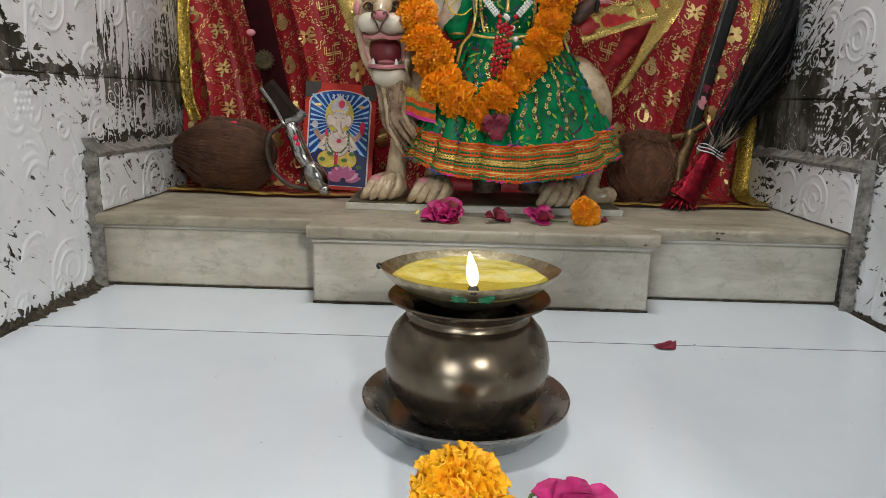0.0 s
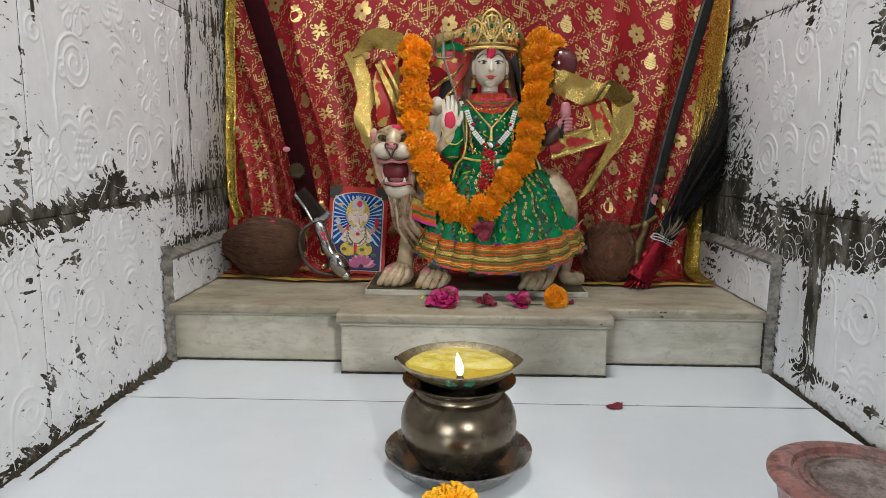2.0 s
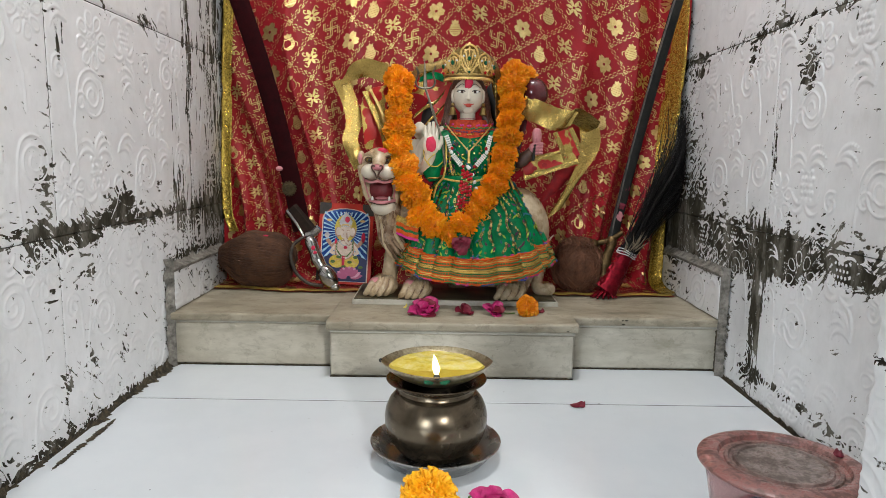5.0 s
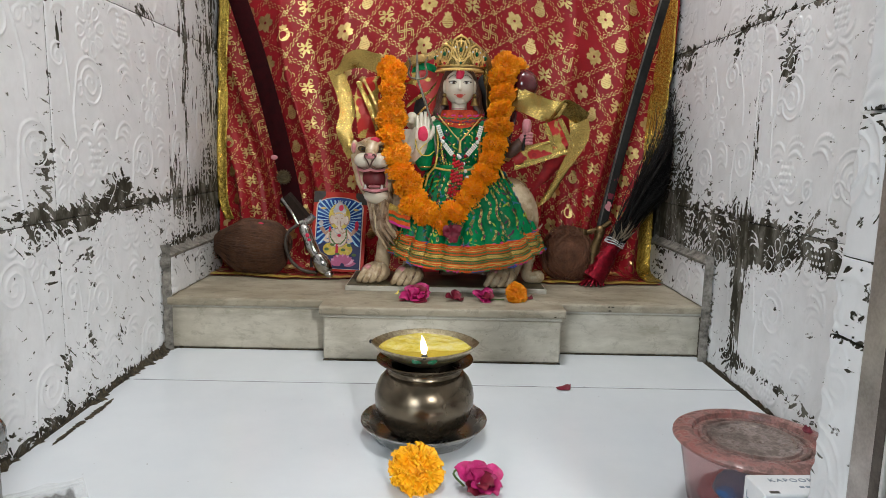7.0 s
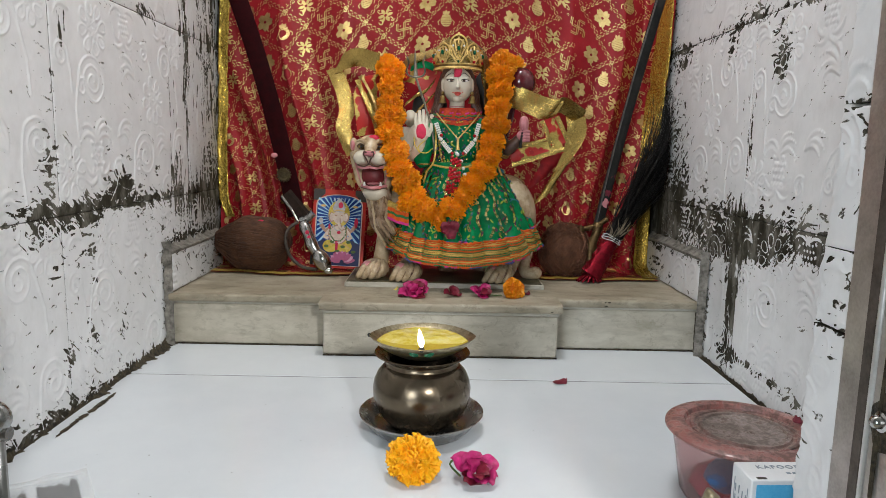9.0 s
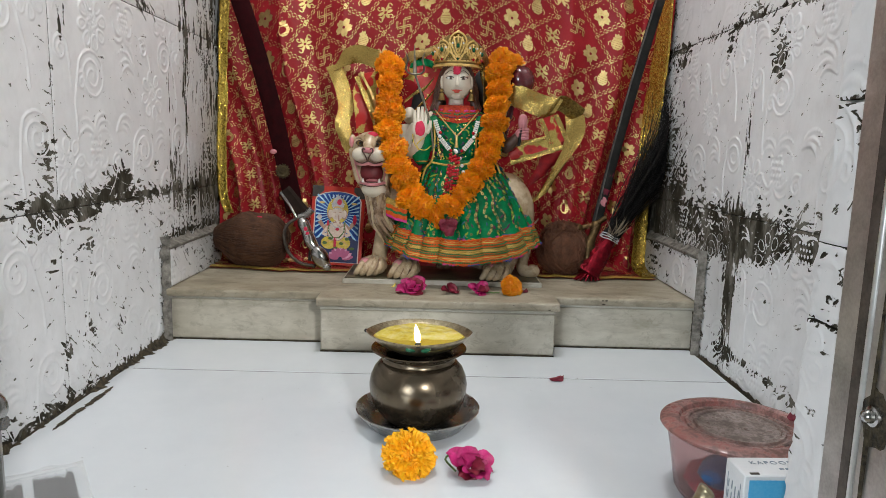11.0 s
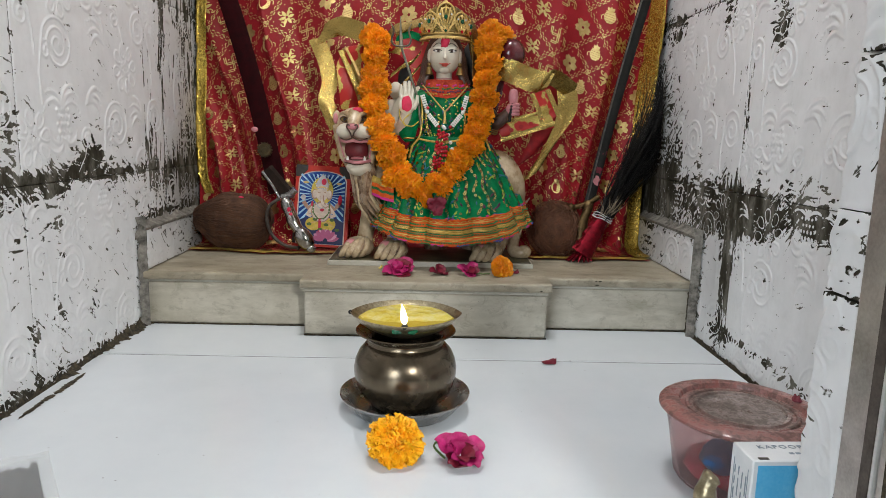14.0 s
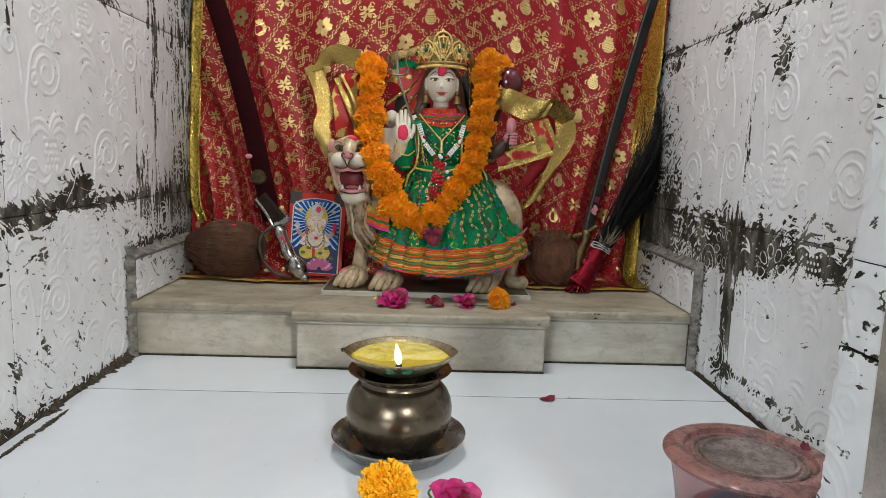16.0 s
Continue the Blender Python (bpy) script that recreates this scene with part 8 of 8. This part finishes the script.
lampbowl = thing("oil_lamp", (PX, PY, 0.10), "brass oil lamp bowl full of ghee with a burning wick", "oil lamp")
bowl = part("bowl", Shape().lathe([(0.0, 0.0965), (0.018, 0.0968), (0.032, 0.1000), (0.046, 0.1070), (0.056, 0.1145), (0.0610, 0.1205), (0.0622, 0.1228), (0.0624, 0.1236), (0.0618, 0.1238), (0.0600, 0.1215), (0.0550, 0.1165), (0.045, 0.1092), (0.030, 0.1020), (0.0, 0.0995)], (PX, PY, 0), 120, 0, lip), M["pale_brass"], lampbowl)
rows = []
for i in range(23):
    r = 0.0546 * i / 22
    row = []
    for k in range(96):
        a = 2 * math.pi * k / 96
        rr = max(r, 0.0004) * lip(a, r, 0)
        x, y = rr * math.cos(a), rr * math.sin(a)
        shore = (y + 0.012 - 0.16 * abs(x) + 0.010 * noise.noise((x * 60, 0.5, 7.0))) / 0.012
        lump = 0.0010 * noise.noise((x * 60, y * 80, 2.0)) + 0.0004 * noise.noise((x * 260, y * 260, 5.0))
        row.append((PX + x, PY + y, 0.1163 + 0.0040 / (1 + math.exp(-2.5 * shore)) + max(-0.0012, lump) / (1 + math.exp(-3 * shore)) - 0.003 * max(0, i - 20) / 2))
    rows.append(row)
part("ghee", Shape().grid(rows, 0, True), M["ghee"], lampbowl, "pale yellow half-melted ghee", crease=80)
part("melted_ghee", Shape().grid([[(PX + 0.0540 * f * lip(a, 0.0540 * f, 0) * math.cos(a), PY + 0.0540 * f * lip(a, 0.0540 * f, 0) * math.sin(a), 0.1170) for a in (2 * math.pi * k / 72 for k in range(72))] for f in (0.01, 0.5, 1.0)], 0, True), M["oil"], lampbowl, "clear yellow melted ghee")
WICK = Vector((PX + 0.0005, PY - 0.0600, 0.1215))
part("wick", Shape().tube(curve([WICK + Vector((0, 0.028, -0.004)), WICK + Vector((0, 0.010, -0.001)), WICK + Vector((0, 0.0, 0.001)), WICK + Vector((0, -0.004, 0.003))], 10), [0.0022] * 6 + [0.0026, 0.0034, 0.0038, 0.0026]), M["black"], lampbowl, "charred cotton wick")
part("flame", Shape().tube([WICK + Vector((-0.0034 * (k / 9) ** 1.3, -0.001, 0.0040 + 0.0235 * k / 9)) for k in range(10)], [0.0012, 0.0030, 0.0038, 0.0040, 0.0038, 0.0034, 0.0028, 0.0021, 0.0013, 0.0003], seg=20), M["flame"], lampbowl, "small bright flame")
for sx in (-1, 1):
    part("verdigris_patch", Shape().blob(WICK + Vector((0.0085 * sx, 0.0020, -0.0045)), (0.0062, 0.0024, 0.0042), seg=16, rings=10, fn=lambda p: 1 + 0.6 * noise.noise((p.x * 3 + sx, p.z * 4, 0))), M["gem"], bowl, "green verdigris stain")
part("tip_soot", Shape().blob((PX - 0.0683, PY, 0.1226), (0.0022, 0.0022, 0.0026), seg=10, rings=7), M["black"], bowl)

# ---- flowers on floor and ledge ----


def flower_head(name, at, radius, flat, petals, material, seed, label, tip=(0, 0)):
    me = marigold_mesh(name, radius, flat, petals, M[material], seed, 0.75)
    ob = tagged(whole(name, me, None, label, "marigold"), group="loose marigold heads")
    ob.matrix_basis = pose(*at, tip[0], tip[1], 30)
    return ob


flower_head("marigold_flower", (0.0115, 0.349, 0.0205), 0.0290, 0.72, 290, "marigold_yellow", 31, "fresh amber marigold head lying on the white floor", (30, 0))
flower_head("marigold_flower", (0.171, 0.826, LEDGE + 0.0155), 0.0205, 0.60, 150, "marigold", 32, "small orange marigold head on the marble ledge", (72, 6))


def petal_sheet(s, c, face, up, length, width, cup, ruffle, seed, m=0):
    """One thick cupped petal growing from c along up, its hollow towards face."""
    up, face = Vector(up).normalized(), Vector(face).normalized()
    side = up.cross(face).normalized()
    face = side.cross(up)
    rows = []
    for i in range(7):
        t = i / 6
        w = width * (math.sin(math.pi * (0.10 + 0.68 * t)) ** 0.8)
        row = []
        for j in range(7):
            q = j / 3 - 1
            bend = cup * (t * t) - cup * 0.7 * q * q * t
            ruf = ruffle * noise.noise((q * 1.6 + seed, t * 2, seed * 1.7)) * t
            row.append(Vector(c) + up * (length * t * (1 - 0.10 * q * q * t)) + side * (w * q) - face * (bend + ruf))
        rows.append(row)
    thick = [[p + face * 0.0006 for p in r] for r in rows]
    s.grid(rows, m).grid(thick, m)
    return s


def rose(name, at, size, parts, label, seed, tip, stem=None, dark=False, squash=0.8):
    ob = thing(name, at, label, "rose")
    r2 = random.Random(seed)
    turn = Euler([radians(a) for a in tip]).to_matrix()
    for k in range(parts):
        a = k * 2.4 + r2.gauss(0, 0.2)
        ring = k / parts
        out = Vector((math.cos(a), math.sin(a), 0))
        up = turn @ (out * (0.25 + 1.0 * ring) + Vector((0, 0, 1.0 - 0.45 * ring)))
        c = Vector(at) + turn @ (out * (size * 0.10 * (0.3 + ring)))
        s = petal_sheet(Shape(), c, turn @ out * -1, up, size * r2.uniform(0.62, 0.85) * (0.65 + 0.4 * ring), size * r2.uniform(0.30, 0.42), size * 0.16, size * 0.22, k + seed)
        lowest = min(p[2] for p in s.v)
        floor_z = LEDGE + 0.0016 if at[1] > 0.7 else 0.0006
        s.v = [(x, y, floor_z + max(0.002 * abs(noise.noise((x * 300, y * 300, 0))), (z - floor_z) * squash)) for x, y, z in s.v]
        part("petal", s, M["rose_dark"] if dark or r2.random() < 0.3 else M["rose"], ob, crease=80)
    if stem:
        part("stem", Shape().tube(curve(stem, 10), 0.0012, seg=6), M["stem"], ob, "thin green stem")
    return ob


rose("rose_flower", (0.080, 0.343, 0.0105), 0.037, 10, "crumpled magenta rose lying on the white floor", 4, (28, 14, 10), [(0.080, 0.352, 0.018), (0.062, 0.360, 0.017), (0.052, 0.354, 0.013), (0.064, 0.346, 0.003)])
rose("rose_flower", (-0.005, 0.828, LEDGE + 0.010), 0.037, 13, "magenta rose head lying on the marble ledge", 7, (42, 12, 0))
rose("rose_petals", (0.060, 0.832, LEDGE + 0.006), 0.030, 5, "dark crimson loose rose petals on the marble ledge", 9, (40, 8, 40), dark=True)
rose("rose_flower", (0.112, 0.832, LEDGE + 0.008), 0.029, 9, "small magenta rose head on the marble ledge", 12, (40, -14, 30), [(0.118, 0.83, LEDGE + 0.006), (0.135, 0.828, LEDGE + 0.004), (0.150, 0.834, LEDGE + 0.003)])
s = Shape()
petal_sheet(s, (0.056, 0.8705, 0.232), (0, -1, 0.2), (0.2, -0.3, -1), 0.020, 0.009, 0.003, 0.004, 2)
hang = thing("rose_flower", (0.053, 0.850, 0.222), "crimson rose hanging from the garland", "rose")
for k in range(9):
    a = 2 * math.pi * k / 9
    part("petal", petal_sheet(Shape(), (0.055, 0.851, 0.217), (-math.cos(a), -0.6, -math.sin(a)), (math.cos(a), -0.45, math.sin(a)), 0.011 + 0.004 * (k * 5 % 3), 0.009, 0.004, 0.009, k), M["rose_dark"], hang, crease=80)


def loose_petal(at, length, width, heading, seed, material="rose", label="loose crimson rose petal on the floor"):
    s = petal_sheet(Shape(), (0, 0, 0), (0, 0, 1), (math.cos(heading), math.sin(heading), 0.02), length, width, -0.004, 0.004, seed)
    low = min(p[2] for p in s.v)
    s.v = [(x + at[0], y + at[1], z - low + at[2]) for x, y, z in s.v]
    tagged(whole("rose_petal", s, M[material], label, "petal", crease=80), group="loose petals")


loose_petal((0.218, 0.655, 0.0006), 0.022, 0.009, 0.2, 3, "rose_dark")
loose_petal((-0.036, 0.815, LEDGE + 0.0016), 0.018, 0.008, 0.1, 5, "rose_dark", "loose crimson rose petal on the ledge")
loose_petal((0.192, 0.845, LEDGE + 0.0016), 0.012, 0.007, 0.5, 6, "rose_dark", "loose crimson rose petal on the ledge")
loose_petal((-0.048, 0.868, LEDGE + 0.0016), 0.008, 0.003, 0.3, 8, "picture_yellow", "small yellow petal on the ledge")

# ---- plastic tub with a dusty lid ----
TX, TY, TH, TS = 0.357, 0.315, 0.080, 1.10
tub = thing("plastic_tub", (TX, TY, 0), "dusty pink translucent tub with a flat ridged lid", "tub")
part("body", Shape().lathe([(0.0, 0.0008), (0.046, 0.0008), (0.052, 0.0025), (0.0545, 0.0070), (0.0610, 0.050), (0.0655, TH - 0.0062), (0.0643, TH - 0.0062), (0.0597, 0.050), (0.0532, 0.0080), (0.0500, 0.0040), (0.0, 0.0024)], (TX, TY, 0), 72, 0, lambda a, r, z: TS), M["tub"], tub)
part("lid", Shape().lathe([(0.0, TH - 0.0040), (0.036, TH - 0.0042), (0.0372, TH - 0.0022), (0.0400, TH - 0.0022), (0.0412, TH - 0.0044), (0.0440, TH - 0.0044), (0.0450, TH - 0.0028), (0.0475, TH - 0.0028), (0.0487, TH - 0.0044), (0.0525, TH - 0.0044), (0.0540, TH + 0.0004), (0.0560, TH + 0.0012), (0.0610, TH + 0.0012), (0.0650, TH), (0.0692, TH - 0.0014), (0.0712, TH - 0.0030), (0.0714, TH - 0.0050), (0.0702, TH - 0.0064), (0.0680, TH - 0.0068), (0.0668, TH - 0.0086), (0.0660, TH - 0.0086), (0.0660, TH - 0.0058), (0.0, TH - 0.0060)], (TX, TY, 0), 96, 0, lambda a, r, z: TS), M["lid"], tub, "soiled lid with raised rings")
loose_petal((TX + 0.058, TY + 0.004, TH + 0.0016), 0.010, 0.005, 1.2, 9, "rose_dark", "dark red petal lying on the tub lid")
fill = thing("tub_contents", (TX, TY, 0.003), "blue and red packets inside the tub", "packets")
M["packet_blue"] = tinted("blue_packet", (0.03, 0.12, 0.32))
M["packet_red"] = tinted("red_packet", (0.50, 0.02, 0.05))
part("packet", Shape().blob((TX - 0.030, TY - 0.036, 0.044), (0.022, 0.017, 0.017), fn=lambda p: 1 + 0.15 * noise.noise((p.x * 2, p.y * 2, p.z * 2))), M["packet_blue"], fill, crease=80)
part("packet", Shape().blob((TX - 0.010, TY - 0.010, 0.021), (0.043, 0.043, 0.0175), fn=lambda p: 1 + 0.12 * noise.noise((p.x * 2, p.y * 3, p.z * 2))), M["packet_red"], fill, crease=80)
part("packet", Shape().blob((TX + 0.020, TY, 0.030), (0.024, 0.030, 0.024)), M["packet_red"], fill)

# ---- carton of incense sticks ----
box = thing("incense_carton", (0.30, 0.16, 0), "upright white carton with a sky-blue front beside the jamb", "carton")
BOX = pose(0.286, 0.150, 0, 0, 0, 2)
CW, CD, CH = 0.062, 0.032, 0.1055


def boxed(lo, hi, mt, name, bevel=0.0006, label=""):
    s = Shape().box(lo, hi, 0, bevel)
    s.v = [tuple(BOX @ Vector(p)) for p in s.v]
    return part(name, s, M[mt], box, label)


boxed((0, 0, 0.0006), (CW, CD, CH), "carton_white", "sleeve", 0.001)
boxed((0.004, -0.0006, 0.004), (CW - 0.002, 0.0003, CH - 0.004), "carton_blue", "front_panel", 0.0, "sky-blue printed front")
boxed((0.0055, 0.0015, CH), (0.013, 0.0045, CH + 0.0004), "ink", "flap_slot", 0.0)


def lettering(text, size, m, mt, name):
    cu = bpy.data.curves.new(name, "FONT")
    cu.body, cu.size, cu.extrude, cu.space_character = text, size, 0.00012, 1.25
    tmp = bpy.data.objects.new(name, cu)
    scene.collection.objects.link(tmp)
    me = bpy.data.meshes.new_from_object(tmp.evaluated_get(bpy.context.evaluated_depsgraph_get()))
    bpy.data.objects.remove(tmp)
    bpy.data.curves.remove(cu)
    me.materials.clear()
    me.materials.append(M[mt])
    ob = new(name, me)
    ob.parent = box
    ob.matrix_parent_inverse = Matrix.Translation(-box.location)
    ob.matrix_basis = m
    return ob


M["print_blue"] = tinted("blue_grey_print", (0.22, 0.27, 0.32))
lettering("KAPOOR", 0.0078, BOX @ pose(0.014, 0.019, CH + 0.0003), "print_blue", "printed_word")
s = Shape()
for k in range(4):
    s.box((0.034 + 0.005 * k, 0.010, CH), (0.0375 + 0.005 * k, 0.0125, CH + 0.0003), 0, 0)
s.v = [tuple(BOX @ Vector(p)) for p in s.v]
part("print_bars", s, M["print_blue"], box, "small illegible print")
s = Shape()
rng = random.Random(2)
for row in range(4):
    z = 0.012
    while z < CH - 0.016:
        ln = rng.uniform(0.006, 0.018)
        s.box((-0.0003, 0.007 + 0.0055 * row, z), (0.0002, 0.0082 + 0.0055 * row, min(z + ln, CH - 0.014)), 0, 0)
        z += ln + 0.003
s.v = [tuple(BOX @ Vector(p)) for p in s.v]
part("print_bars", s, M["print_blue"], box, "small illegible print")
s = Shape()
for a, b in (((0.005, 0.008), (0.0056, CH - 0.010)), ((CD - 0.006, 0.008), (CD - 0.0054, CH - 0.010))):
    s.box((-0.0003, a[0], a[1]), (0.0002, b[0], b[1]), 0, 0)
s.v = [tuple(BOX @ Vector(p)) for p in s.v]
part("print_frame", s, M["print_blue"], box)

# small crumpled brass holder before the tub
hold = Shape().tube(curve([(0.2555, 0.165, 0.0005), (0.256, 0.166, 0.03), (0.259, 0.167, 0.060), (0.262, 0.168, 0.078), (0.2665, 0.168, 0.0845)], 18), [0.011, 0.010, 0.009, 0.008, 0.0075, 0.007, 0.007, 0.007, 0.0075, 0.008, 0.0085, 0.008, 0.007, 0.0065, 0.007, 0.0075, 0.007, 0.004], seg=14)
hold.v = [(x + 0.0014 * noise.noise((x * 200, y * 200, z * 120)), y + 0.0014 * noise.noise((x * 200, y * 200, z * 120 + 9)), z) for x, y, z in hold.v]
whole("brass_holder", hold, M["pale_brass"], "small crumpled brass incense holder", "incense holder")

# ---- clear plastic bag ----
bag = thing("plastic_bag", (-0.40, 0.27, 0), "flat clear plastic bag with grey packets on the floor", "bag")


def bag_top(u, v):
    return 0.006 + 0.010 * math.sin(math.pi * u) * math.sin(math.pi * min(1, v * 1.1)) + 0.0030 * noise.noise((u * 5, v * 6, 4.0))


BAG = pose(-0.347, 0.3457, 0, 0, 0, 214)
rows = [[BAG @ Vector((0.115 * u, 0.20 * v, bag_top(u, v))) for u in (i / 22 for i in range(23))] for v in (j / 22 for j in range(23))]
under = [[BAG @ Vector((0.115 * u, 0.20 * v, 0.0008)) for u in (i / 22 for i in range(23))] for v in (j / 22 for j in range(23))]
film = part("film", Shape().grid(rows), M["plastic_bag"], bag, crease=80)
film.visible_shadow = False
part("film_under", Shape().grid(under), M["plastic_bag"], bag).visible_shadow = False
for k, (u0, u1, v0, v1, mt) in enumerate(((0.10, 0.42, 0.10, 0.95, "grey_contents"), (0.50, 0.84, 0.16, 0.95, "ink"), (0.34, 0.66, 0.40, 0.95, "grey_contents"))):
    rows = []
    for j in range(12):
        v = v0 + (v1 - v0) * j / 11
        rows.append([BAG @ Vector((0.115 * (u0 + (u1 - u0) * i / 9), 0.20 * v + 0.016 * noise.noise((i * 1.7, k * 3.1, 0)) * (1 - j / 11), max(0.0012, (bag_top(u0 + (u1 - u0) * i / 9, v) + 0.004 * noise.noise((i * 0.9, j * 0.7, k * 5.0))) * (0.40 + 0.14 * k)))) for i in range(10)])
    part("packet", Shape().grid(rows), M[mt], bag, crease=80)
